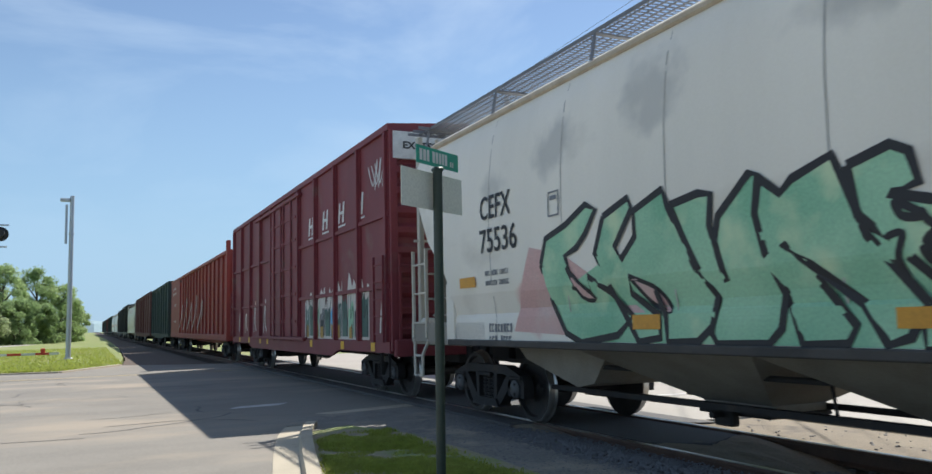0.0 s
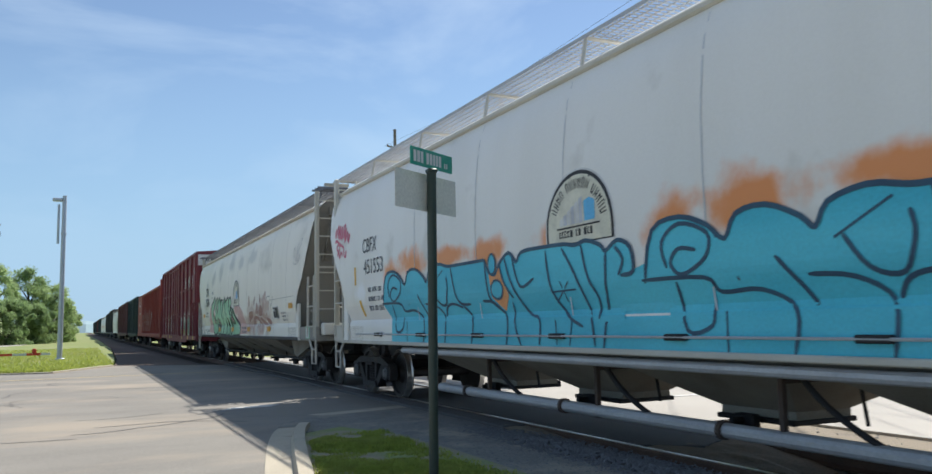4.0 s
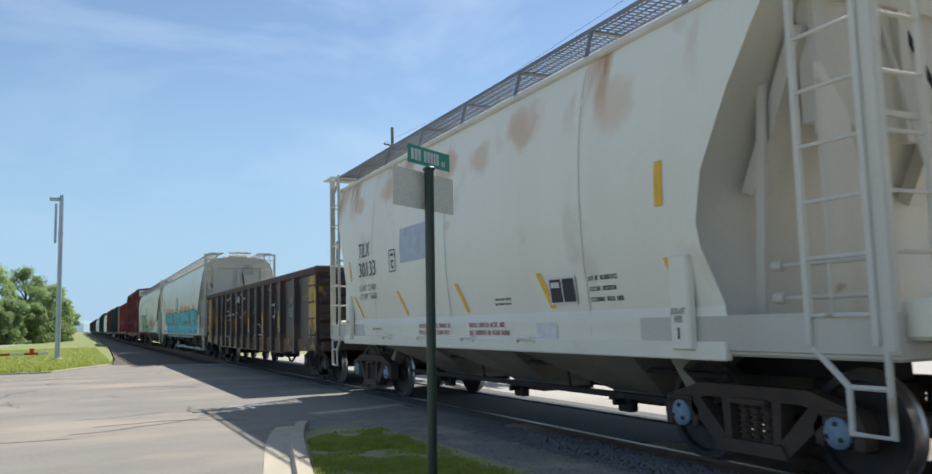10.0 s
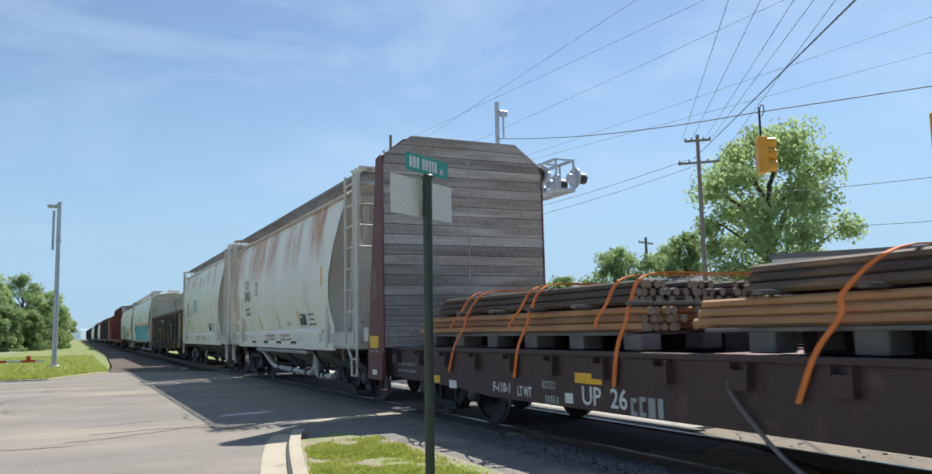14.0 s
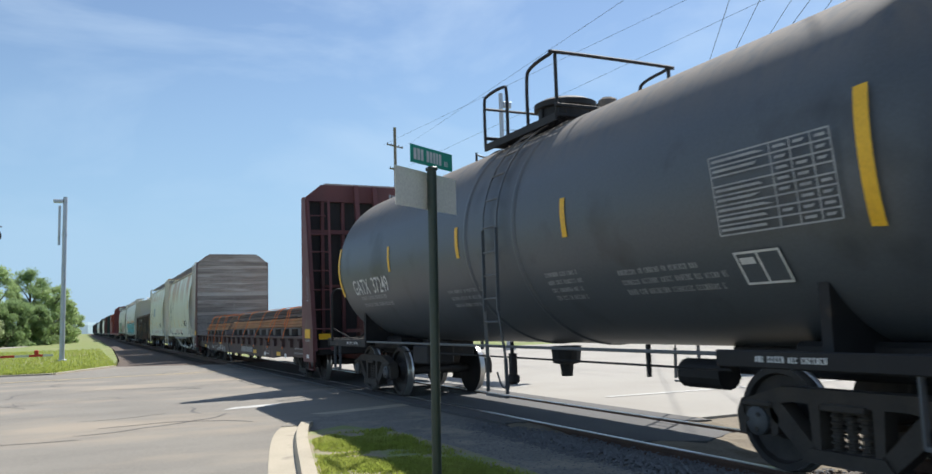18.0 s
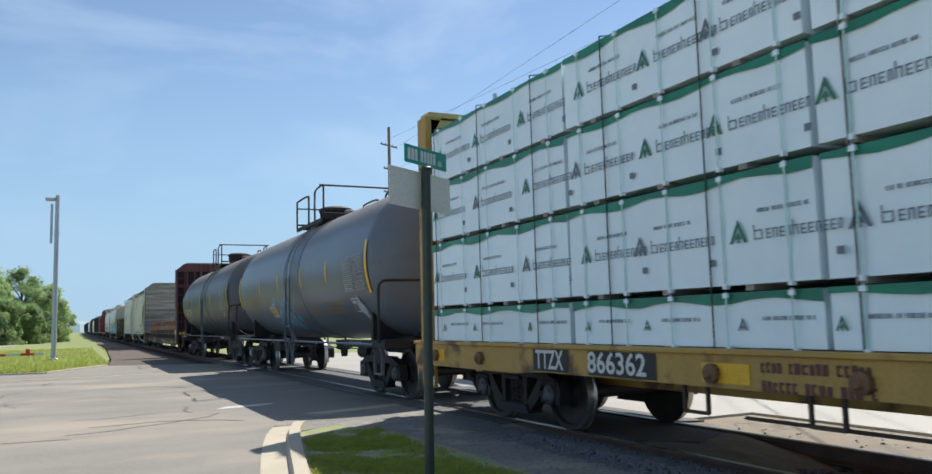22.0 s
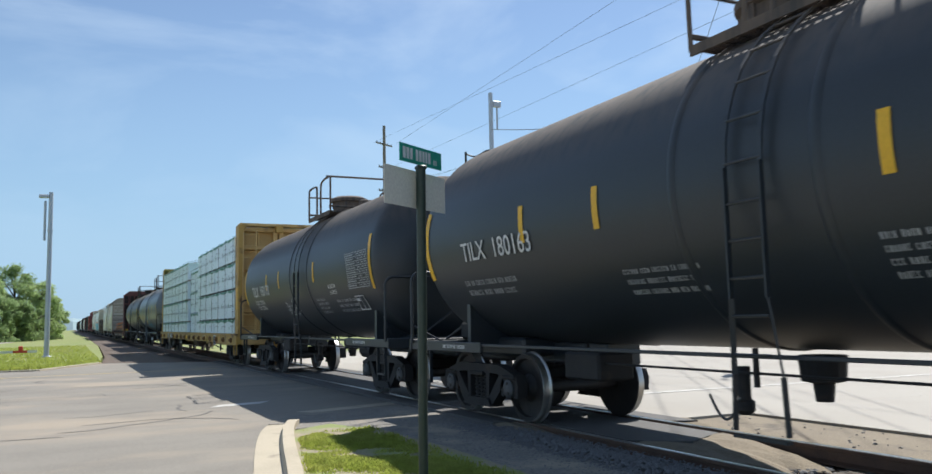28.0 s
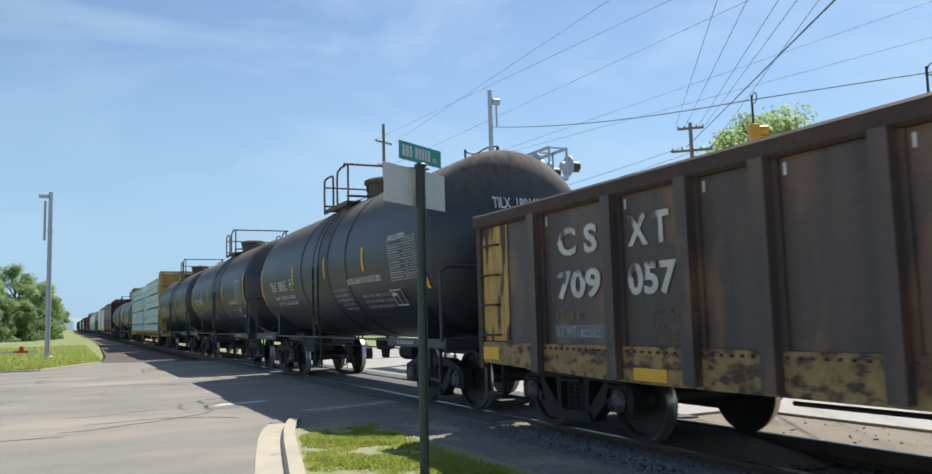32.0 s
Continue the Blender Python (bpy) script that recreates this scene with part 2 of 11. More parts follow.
M["gon_black"] = surface("worn_black_gondola_paint", (0.050, 0.043, 0.043), (0.105, 0.078, 0.062), 1.0, (2.2, 2.2, 0.22), low=0.40, high=0.68, rough=0.46, fine=14.0, grain=0.35, spots=(0.21, 0.10, 0.052), spot_scale=1.1, spot_stretch=(1.5, 1.5, 0.7), spot_low=0.57, spot_high=0.70, bump=0.12, runs=((0.19, 0.10, 0.062), 1.9, 2.75, 0.36, 0.62, (0.5, 2.6, 0.2)), blots=(((0.20, 0.13, 0.066), 0.36, 2.90, 2.08, 0.34, 0.22), ((0.20, 0.13, 0.066), 0.51, 0.90, 2.06, 0.36, 0.28), ((0.20, 0.13, 0.066), 0.36, 0.88, 1.42, 0.30, 0.20), ((0.20, 0.13, 0.066), 0.42, -0.05, 2.10, 0.20, 0.30), ((0.20, 0.13, 0.066), 0.45, -0.25, 1.60, 0.36, 0.28), ((0.20, 0.13, 0.066), 0.36, -0.55, 2.10, 0.20, 0.28), ((0.20, 0.13, 0.066), 0.36, 1.95, 2.05, 0.30, 0.14), ((0.20, 0.13, 0.066), 0.51, -1.36, 1.70, 0.30, 0.24), ((0.20, 0.13, 0.066), 0.30, 3.95, 2.10, 0.24, 0.20), ((0.20, 0.13, 0.066), 0.24, -3.00, 1.70, 0.30, 0.30), ((0.20, 0.13, 0.066), 0.30, -6.60, 1.20, 0.50, 0.30)))
M["gon_brown"] = surface("worn_brown_black_gondola_paint", (0.062, 0.049, 0.049), (0.120, 0.088, 0.074), 1.0, (2.2, 2.2, 0.22), low=0.38, high=0.66, rough=0.5, fine=14.0, grain=0.4, spots=(0.20, 0.11, 0.065), spot_scale=1.3, spot_stretch=(1.5, 1.5, 0.6), spot_low=0.55, spot_high=0.68, bump=0.12, runs=((0.16, 0.10, 0.07), 1.7, 2.75, 0.34, 0.60, (0.5, 2.6, 0.2)))
M["gon_rust"] = surface("rusty_chord_steel", (0.080, 0.045, 0.033), (0.045, 0.031, 0.027), 2.0, rough=0.75, fine=12.0, grain=0.4)
M["gon_end"] = surface("dark_brown_end_sheet", (0.042, 0.033, 0.031), (0.075, 0.052, 0.042), 1.6, rough=0.7, fine=12.0, grain=0.4, spots=(0.30, 0.19, 0.06), spot_scale=1.7, spot_low=0.63, spot_high=0.70, bump=0.12)
M["gon_yellow"] = surface("flaking_yellow_paint", (0.54, 0.34, 0.08), (0.33, 0.195, 0.065), 2.5, (5, 5, 0.6), rough=0.65, spots=(0.055, 0.035, 0.025), spot_scale=2.2, spot_stretch=(3.2, 3.2, 0.6), spot_low=0.52, spot_high=0.58)
M["gon_band"] = surface("flaking_cream_band", (0.42, 0.33, 0.155), (0.30, 0.215, 0.10), 2.5, (1, 1, 2), rough=0.7, spots=(0.085, 0.052, 0.034), spot_scale=5.0, spot_stretch=(1, 1, 0.6), spot_low=0.53, spot_high=0.66, fine=20.0, grain=0.4)
M["gon_band_rusty"] = surface("rust_eaten_yellow_band", (0.36, 0.245, 0.095), (0.20, 0.12, 0.058), 2.2, (1, 1, 2), rough=0.7, spots=(0.075, 0.045, 0.032), spot_scale=7.0, spot_stretch=(1, 1, 1.6), spot_low=0.48, spot_high=0.62, fine=20.0, grain=0.4)
M["flat_brown"] = surface("dark_red_brown_flatcar_paint", (0.145, 0.047, 0.046), (0.098, 0.039, 0.040), 1.3, STREAK, rough=0.62, spots=(0.15, 0.085, 0.065), spot_low=0.60, spot_high=0.74)
M["flat_sill"] = surface("dark_brown_flatcar_sill", (0.066, 0.036, 0.034), (0.043, 0.027, 0.026), 1.3, STREAK, rough=0.66, spots=(0.125, 0.072, 0.055), spot_scale=1.8, spot_low=0.60, spot_high=0.72, fine=14.0, grain=0.35)
M["old_wood"] = surface("grey_weathered_timber", (0.36, 0.32, 0.285), (0.20, 0.172, 0.152), 1.5, (0.5, 3, 7), low=0.36, high=0.64, rough=0.85, fine=18, grain=0.45, vary=0.28, spots=(0.46, 0.43, 0.395), spot_scale=1.0, spot_stretch=(0.6, 1, 6), spot_low=0.5, spot_high=0.72, bump=0.5)
M["bar_rust"] = surface("rusty_steel_bar", (0.37, 0.195, 0.085), (0.20, 0.10, 0.05), 2.0, (3, 0.5, 3), low=0.35, high=0.65, rough=0.75, vary=0.4)
M["bar_dark"] = surface("dark_mill_scaled_bar", (0.105, 0.072, 0.050), (0.060, 0.044, 0.034), 2.0, (3, 0.5, 3), low=0.35, high=0.65, rough=0.7, vary=0.4, spots=(0.20, 0.12, 0.065), spot_scale=2.5, spot_stretch=(3, 0.3, 3), spot_low=0.58, spot_high=0.68)
M["pale_wood"] = surface("pale_replacement_timber", (0.50, 0.475, 0.44), (0.38, 0.355, 0.325), 1.5, (0.5, 3, 7), rough=0.85, fine=18, grain=0.4, bump=0.4)
M["strap"] = surface("orange_webbing", (0.75, 0.20, 0.04), (0.62, 0.16, 0.03), 6.0, rough=0.7)
M["dunnage"] = surface("grey_dunnage_block", (0.16, 0.15, 0.14), (0.09, 0.085, 0.08), 2.5, rough=0.85, vary=0.25)
M["tank_grey"] = surface("matt_dark_grey_tank_paint", (0.086, 0.098, 0.112), (0.106, 0.118, 0.130), 0.6, (1, 0.5, 1), rough=0.42, spots=(0.05, 0.054, 0.06), spot_low=0.58, spot_high=0.75, bump=0.02, runs=((0.20, 0.165, 0.135), 3.05, 3.95, 0.10, 0.40, (1.0, 0.8, 1.0)), dust_rough=0.95)
M["tank_blue"] = surface("slate_grey_tank_paint", (0.132, 0.161, 0.196), (0.110, 0.134, 0.164), 0.6, (1, 0.5, 1), rough=0.36, bump=0.02, spots=(0.075, 0.088, 0.105), spot_scale=0.5, spot_stretch=(1, 0.6, 2.0), spot_low=0.5, spot_high=0.75, runs=((0.22, 0.19, 0.165), 3.15, 4.0, 0.15, 0.45, (1.0, 0.8, 1.0)), dust_rough=0.9)
M["tank_black"] = surface("black_tank_paint", (0.025, 0.032, 0.039), (0.036, 0.043, 0.051), 0.6, (1, 0.5, 1), rough=0.42, bump=0.02, spots=(0.022, 0.026, 0.03), spot_scale=0.5, spot_stretch=(1, 0.6, 2.0), spot_low=0.5, spot_high=0.75, runs=((0.135, 0.105, 0.085), 3.05, 3.95, 0.10, 0.40, (1.0, 0.8, 1.0)), dust_rough=0.95)
M["beam_yellow"] = surface("weathered_yellow_car_paint", (0.50, 0.31, 0.075), (0.36, 0.215, 0.062), 1.2, STREAK, rough=0.6, spots=(0.13, 0.075, 0.035), spot_scale=1.9, spot_low=0.55, spot_high=0.66)
M["beam_tan"] = surface("tan_bulkhead_paint", (0.62, 0.42, 0.17), (0.52, 0.35, 0.13), 1.2, STREAK, rough=0.65, spots=(0.25, 0.16, 0.07), spot_low=0.6, spot_high=0.72)
M["wrap"] = surface("white_lumber_wrap", (0.80, 0.92, 0.965), (0.74, 0.87, 0.92), 1.2, rough=0.33, fine=6.0, grain=0.06, bump=0.35, bump_distance=0.02, vary=0.05)
M["wrap_green"] = surface("green_wrap_edge", (0.012, 0.25, 0.14), (0.008, 0.14, 0.085), 1.6, (1, 1, 3), low=0.35, high=0.6, rough=0.4)
M["cord"] = plain("black_steel_strap", (0.02, 0.025, 0.03))
M["cord_pale"] = plain("pale_green_strap", (0.50, 0.74, 0.70))
M["gon_faded"] = surface("worn_yellow_stencil_paint", (0.46, 0.36, 0.15), (0.32, 0.25, 0.12), 3.0, rough=0.7, spots=(0.07, 0.055, 0.05), spot_scale=3.0, spot_low=0.57, spot_high=0.62)
M["gon_chalk"] = surface("worn_white_stencil_paint", (0.62, 0.60, 0.55), (0.46, 0.44, 0.40), 3.0, rough=0.7, spots=(0.08, 0.065, 0.055), spot_scale=3.2, spot_low=0.49, spot_high=0.58)
M["dunnage_pale"] = surface("pale_weathered_streak", (0.40, 0.385, 0.36), (0.28, 0.26, 0.24), 4.0, (1, 1, 0.5), rough=0.85)
M["bar_tip"] = surface("pale_sawn_bar_end", (0.33, 0.265, 0.19), (0.19, 0.15, 0.11), 9.0, rough=0.7)
M["wrap_print"] = plain("faded_grey_wrap_print", (0.17, 0.21, 0.24))
M["lip_tan"] = surface("tan_dusted_roof_edge", (0.50, 0.43, 0.33), (0.40, 0.33, 0.25), 1.5, (1, 3, 1), rough=0.7)
M["crest_cream"] = plain("cream_crest_field", (0.76, 0.74, 0.60))
M["crest_silo"] = plain("pale_grey_crest_silos", (0.60, 0.62, 0.66))
M["wrap_emblem"] = plain("dark_green_wrap_print", (0.05, 0.20, 0.13))
M["grating"] = surface("dull_walkway_grating", (0.19, 0.20, 0.22), (0.14, 0.15, 0.165), 3.0, rough=0.6, metal=0.1)
M["yellow_dull"] = surface("faded_yellow_stencil_paint", (0.40, 0.29, 0.08), (0.26, 0.20, 0.08), 3.0, rough=0.6)
M["pink_red"] = surface("pink_red_spray_paint", (0.70, 0.12, 0.20), (0.62, 0.22, 0.28), 4.0, rough=0.5)
M["sill_dark"] = surface("dark_side_sill", (0.045, 0.042, 0.04), (0.09, 0.08, 0.07), 2.0, rough=0.7)
M["truck_dust"] = surface("dusty_grey_truck_steel", (0.062, 0.051, 0.041), (0.032, 0.028, 0.024), 3.0, rough=0.8, spots=(0.05, 0.042, 0.036), spot_scale=3.0, spot_low=0.56, spot_high=0.7)
# dusty cream, lowered in tone to put the end's shade into it
M["hopper_end"] = surface("dusty_shaded_cream_paint", (0.57, 0.545, 0.47), (0.47, 0.445, 0.375), 1.0, STREAK, rough=0.55, grain=0.1, bump=0.02)
M["hopper_rail"] = surface("greyed_cream_rail_paint", (0.64, 0.62, 0.55), (0.54, 0.52, 0.45), 1.5, STREAK, rough=0.55, grain=0.07, bump=0.02, spots=(0.36, 0.27, 0.18), spot_scale=2.5, spot_low=0.66, spot_high=0.74)
M["cap_steel"] = surface("dull_bearing_cap", (0.085, 0.09, 0.095), (0.055, 0.058, 0.06), 8.0, rough=0.55)
M["cap_blue"] = surface("blue_bearing_cap", (0.24, 0.33, 0.43), (0.18, 0.25, 0.34), 8.0, rough=0.5)
# distance haze is mixed into the woods' colour
M["haze_woods"] = surface("hazed_far_woods", (0.24, 0.33, 0.36), (0.20, 0.28, 0.31), 0.02, fine=0.2, rough=0.9, bump=0)
# board colour taken near black to hold the shade behind the wall
M["shaded_board"] = surface("shaded_board_backs", (0.034, 0.028, 0.027), (0.020, 0.018, 0.018), 2.0, (6, 1, 0.4), rough=0.85, bump=0.05)
M["gon_sill"] = surface("rust_brown_sill_with_yellow_flakes", (0.16, 0.09, 0.055), (0.085, 0.052, 0.04), 1.8, (1, 1, 2), rough=0.75, spots=(0.36, 0.25, 0.10), spot_scale=3.4, spot_stretch=(1, 1, 1.2), spot_low=0.53, spot_high=0.70, fine=20.0, grain=0.45)


# ---- geometry helpers ----
class Geo:
    """Collects faces of one mesh."""

    def __init__(self):
        self.v, self.f = [], []

    def face(self, *pts):
        k = len(self.v)
        self.v += [tuple(p) for p in pts]
        self.f.append(tuple(range(k, k + len(pts))))
        return self

    def box(self, x0, x1, y0, y1, z0, z1, b=0.0, m=None):
        x0, x1, y0, y1, z0, z1 = min(x0, x1), max(x0, x1), min(y0, y1), max(y0, y1), min(z0, z1), max(z0, z1)
        k = len(self.v)
        b = min(b, (x1 - x0) * 0.45, (y1 - y0) * 0.45, (z1 - z0) * 0.45)
        if b <= 0:
            pts = [(x, y, z) for z in (z0, z1) for y in (y0, y1) for x in (x0, x1)]
            fs = [(0, 2, 3, 1), (4, 5, 7, 6), (0, 1, 5, 4), (2, 6, 7, 3), (0, 4, 6, 2), (1, 3, 7, 5)]
        else:
            c, d = ((x0 + x1) / 2, (y0 + y1) / 2, (z0 + z1) / 2), ((x1 - x0) / 2, (y1 - y0) / 2, (z1 - z0) / 2)
            pts, at = [], {}
            for sx in (-1, 1):
                for sy in (-1, 1):
                    for sz in (-1, 1):
                        for ax in range(3):
                            q = [c[i] + s * (d[i] - (0 if i == ax else b)) for i, s in enumerate((sx, sy, sz))]
                            at[(sx, sy, sz, ax)] = len(pts)
                            pts.append(tuple(q))
            fs = []
            for ax in range(3):
                u, w = [i for i in range(3) if i != ax]
                for s in (-1, 1):
                    ring = []
                    for su, sw in ((-1, -1), (1, -1), (1, 1), (-1, 1)):
                        key = [0, 0, 0]
                        key[ax], key[u], key[w] = s, su, sw
                        ring.append(at[(*key, ax)])
                    fs.append(tuple(ring))
                for s1 in (-1, 1):
                    for s2 in (-1, 1):
                        ring = []
                        for sa, who in ((-1, u), (1, u), (1, w), (-1, w)):
                            key = [0, 0, 0]
                            key[ax], key[u], key[w] = sa, s1, s2
                            ring.append(at[(*key, who)])
                        fs.append(tuple(ring))
            fs += [tuple(at[(sx, sy, sz, ax)] for ax in range(3)) for sx in (-1, 1) for sy in (-1, 1) for sz in (-1, 1)]
        if m is not None:
            pts = [tuple(m @ Vector(p)) for p in pts]
        self.v += pts
        self.f += [tuple(k + i for i in q) for q in fs]
        return self

    def tube(self, pts, r, n=8, closed=True, radii=None):
        pts = [Vector(p) for p in pts]
        k = len(self.v)
        side = None
        for i, p in enumerate(pts):
            t = (pts[min(i + 1, len(pts) - 1)] - pts[max(i - 1, 0)]).normalized()
            if side is None:
                side = t.orthogonal().normalized()
            side = (side - t * side.dot(t)).normalized()
            up = t.cross(side)
            rr = radii[i] if radii else r
            self.v += [tuple(p + side * math.cos(2 * math.pi * j / n) * rr + up * math.sin(2 * math.pi * j / n) * rr) for j in range(n)]
        for i in range(len(pts) - 1):
            for j in range(n):
                self.f.append((k + i * n + j, k + i * n + (j + 1) % n, k + (i + 1) * n + (j + 1) % n, k + (i + 1) * n + j))
        if closed:
            self.f.append(tuple(k + j for j in range(n))[::-1])
            self.f.append(tuple(k + (len(pts) - 1) * n + j for j in range(n)))
        return self

    def bar(self, a, c, w, d=None):
        """A square bar from a to c."""
        d = d or w
        a, c = Vector(a), Vector(c)
        t = (c - a).normalized()
        s = t.cross(Vector((0, 0, 1)))
        s = Vector((1, 0, 0)) if s.length < 1e-3 else s.normalized()
        u = s.cross(t)
        k = len(self.v)
        for p in (a, c):
            self.v += [tuple(p + s * (i * w / 2) + u * (j * d / 2)) for i, j in ((-1, -1), (1, -1), (1, 1), (-1, 1))]
        self.f += [tuple(k + i for i in q) for q in ((0, 1, 2, 3), (7, 6, 5, 4), (0, 4, 5, 1), (1, 5, 6, 2), (2, 6, 7, 3), (3, 7, 4, 0))]
        return self

    def ribbon(self, pts, w, t, side=(0, 1, 0)):
        """One bent strap through pts, w wide along side and t thick."""
        pts = [Vector(p) for p in pts]
        s = Vector(side)
        k = len(self.v)
        for i, p in enumerate(pts):
            d = (pts[min(i + 1, len(pts) - 1)] - pts[max(i - 1, 0)]).normalized()
            u = s.cross(d).normalized()
            self.v += [tuple(p + s * (a * w / 2) + u * (c * t / 2)) for a, c in ((-1, -1), (1, -1), (1, 1), (-1, 1))]
        for i in range(len(pts) - 1):
            for j in range(4):
                self.f.append((k + i * 4 + j, k + i * 4 + (j + 1) % 4, k + i * 4 + 4 + (j + 1) % 4, k + i * 4 + 4 + j))
        e = k + 4 * (len(pts) - 1)
        self.f += [(k, k + 1, k + 2, k + 3), (e + 3, e + 2, e + 1, e)]
        return self

    def lathe(self, profile, n, axis="x", centre=(0, 0, 0)):
        """profile: (along the axis, radius)."""
        k = len(self.v)
        c = Vector(centre)
        for a, r in profile:
            for j in range(n):
                p, q = r * math.cos(2 * math.pi * j / n), r * math.sin(2 * math.pi * j / n)
                self.v.append(tuple(c + Vector({"x": (a, p, q), "y": (q, a, p), "z": (p, q, a)}[axis])))
        for i in range(len(profile) - 1):
            for j in range(n):
                self.f.append((k + i * n + j, k + i * n + (j + 1) % n, k + (i + 1) * n + (j + 1) % n, k + (i + 1) * n + j))
        self.f.append(tuple(k + j for j in range(n)))
        self.f.append(tuple(k + (len(profile) - 1) * n + j for j in range(n)))
        return self

    def prism(self, poly, x0, x1, axis="x"):
        """poly in the other two axes, pushed from x0 to x1."""
        k, n = len(self.v), len(poly)
        for s in (x0, x1):
            self.v += [{"x": (s, p, q), "y": (p, s, q), "z": (p, q, s)}[axis] for p, q in poly]
        self.f += [tuple(range(k, k + n))[::-1], tuple(range(k + n, k + 2 * n))]
        self.f += [(k + i, k + (i + 1) % n, k + n + (i + 1) % n, k + n + i) for i in range(n)]
        return self

    def mesh(self, name, smooth=None):
        me = bpy.data.meshes.new(name)
        me.from_pydata(self.v, [], self.f)
        bm = bmesh.new()
        bm.from_mesh(me)
        bmesh.ops.recalc_face_normals(bm, faces=bm.faces)
        bm.to_mesh(me)
        bm.free()
        if smooth:
            me.polygons.foreach_set("use_smooth", [True] * len(me.polygons))
            me.set_sharp_from_angle(angle=radians(smooth))
        me.update()
        return me


def part(name, geo, mat, parent=None, label="", smooth=None, m=None):
    """Links a Geo, or a mesh made before, as one object under a thing or a part."""
    me = geo.mesh(name, smooth) if isinstance(geo, Geo) else geo
    if mat is not None and not me.materials:
        me.materials.append(M[mat] if isinstance(mat, str) else mat)
    ob = new(name, me)
    ob.parent = parent
    if m is not None:
        ob.matrix_basis = m
    if label:
        ob["label"] = label
    return ob


def thing(name, label, category, group="", kind="", m=None):
    e = new(name)
    e.empty_display_size = 0.3
    if m is not None:
        e.matrix_basis = m
    return tagged(e, label, category, group, kind)


def stuff(ob):
    return tagged(ob, kind="stuff")


STENCILS = {}
SIDE_TURN = Matrix(((0, 0, -1, 0), (-1, 0, 0, 0), (0, 1, 0, 0), (0, 0, 0, 1)))     # reads from the -x side
END_TURN = Matrix(((1, 0, 0, 0), (0, 0, -1, 0), (0, 1, 0, 0), (0, 0, 0, 1)))       # reads from the -y side


def stencil(text, size, mat, parent, m, wide=None, bold=0.0, name="lettering"):
    """Painted letters; m places the middle of the text. wide: its width in metres."""
    key = (text, size, wide, bold, mat)
    if key not in STENCILS:
        c = bpy.data.curves.new("letters", "FONT")
        c.body, c.size, c.align_x, c.align_y, c.offset, c.resolution_u = text, size * 1.38, "CENTER", "CENTER", bold, 3
        o = bpy.data.objects.new("letters", c)
        me = bpy.data.meshes.new_from_object(o)
        bpy.data.objects.remove(o)
        if wide:
            xs = [v.co.x for v in me.vertices]
            f = wide / max(1e-6, max(xs) - min(xs))
            for v in me.vertices:
                v.co.x *= f
        me.materials.append(M[mat])
        STENCILS[key] = me
    return part(name, STENCILS[key], None, parent, m=m)


def rows_of_print(geo, put, y, z, wide, lines, pitch, high, seed=1):
    """Small print that cannot be read: letter-sized bars in rows of words. put(y, z) gives the place on the surface."""
    rng = random.Random(seed)
    for i in range(lines):
        c, top = y, z - i * pitch
        end = y - wide * rng.uniform(0.75, 1.0)
        left = rng.randint(3, 8)
        while c > end:
            w, h = high * rng.uniform(0.38, 0.60), high * rng.uniform(0.85, 1.0)
            lo = top - high
            if rng.random() < 0.5:
                geo.face(put(c, lo + h), put(c - w, lo + h), put(c - w, lo), put(c, lo))
            else:
                t = high * 0.22
                geo.face(put(c, lo + h), put(c - t, lo + h), put(c - t, lo), put(c, lo))
                geo.face(put(c - t, lo + h), put(c - w, lo + h), put(c - w, lo + h - t), put(c - t, lo + h - t))
                geo.face(put(c - t, lo + t), put(c - w, lo + t), put(c - w, lo), put(c - t, lo))
            c -= w + high * 0.20
            left -= 1
            if left == 0:
                c -= high * 0.6
                left = rng.randint(2, 8)
    return geo


def patch_on(geo, put, poly, dz=0.10):
    """Fills a polygon of (y, z) on a bent surface, slab by slab."""
    zs = sorted({p[1] for p in poly})
    lo, hi = zs[0], zs[-1]
    cuts = sorted(set(zs) | {lo + (hi - lo) * i / max(1, int((hi - lo) / dz)) for i in range(int((hi - lo) / dz) + 1)})
    n = len(poly)

    def cross(z):
        out = []
        for i in range(n):
            (y0, z0), (y1, z1) = poly[i], poly[(i + 1) % n]
            if (z0 <= z < z1) or (z1 <= z < z0):
                out.append((y0 + (y1 - y0) * (z - z0) / (z1 - z0), (y1 - y0) / (z1 - z0)))
        return sorted(out)

    for za, zb in zip(cuts, cuts[1:]):
        if zb - za < 1e-4:
            continue
        zm = (za + zb) / 2
        c = cross(zm)
        for (ya, ka), (yb, kb) in zip(c[::2], c[1::2]):
            h = (zb - za) / 2
            geo.face(put(ya - ka * h, za), put(yb - kb * h, za), put(yb + kb * h, zb), put(ya + ka * h, zb))
    return geo


def stroke_on(geo, put, pts, w, ends=True):
    """A brush stroke along (y, z) points on a surface."""
    n = len(pts)
    edge = []
    for i in range(n):
        a, c = pts[max(i - 1, 0)], pts[min(i + 1, n - 1)]
        d = math.hypot(c[0] - a[0], c[1] - a[1]) or 1
        ny, nz = -(c[1] - a[1]) / d * w / 2, (c[0] - a[0]) / d * w / 2
        k = 0.55 if ends and i in (0, n - 1) else 1
        edge.append(((pts[i][0] + ny * k, pts[i][1] + nz * k), (pts[i][0] - ny * k, pts[i][1] - nz * k)))
    for (a, c), (d, e) in zip(edge, edge[1:]):
        geo.face(put(*a), put(*c), put(*e), put(*d))
    return geo


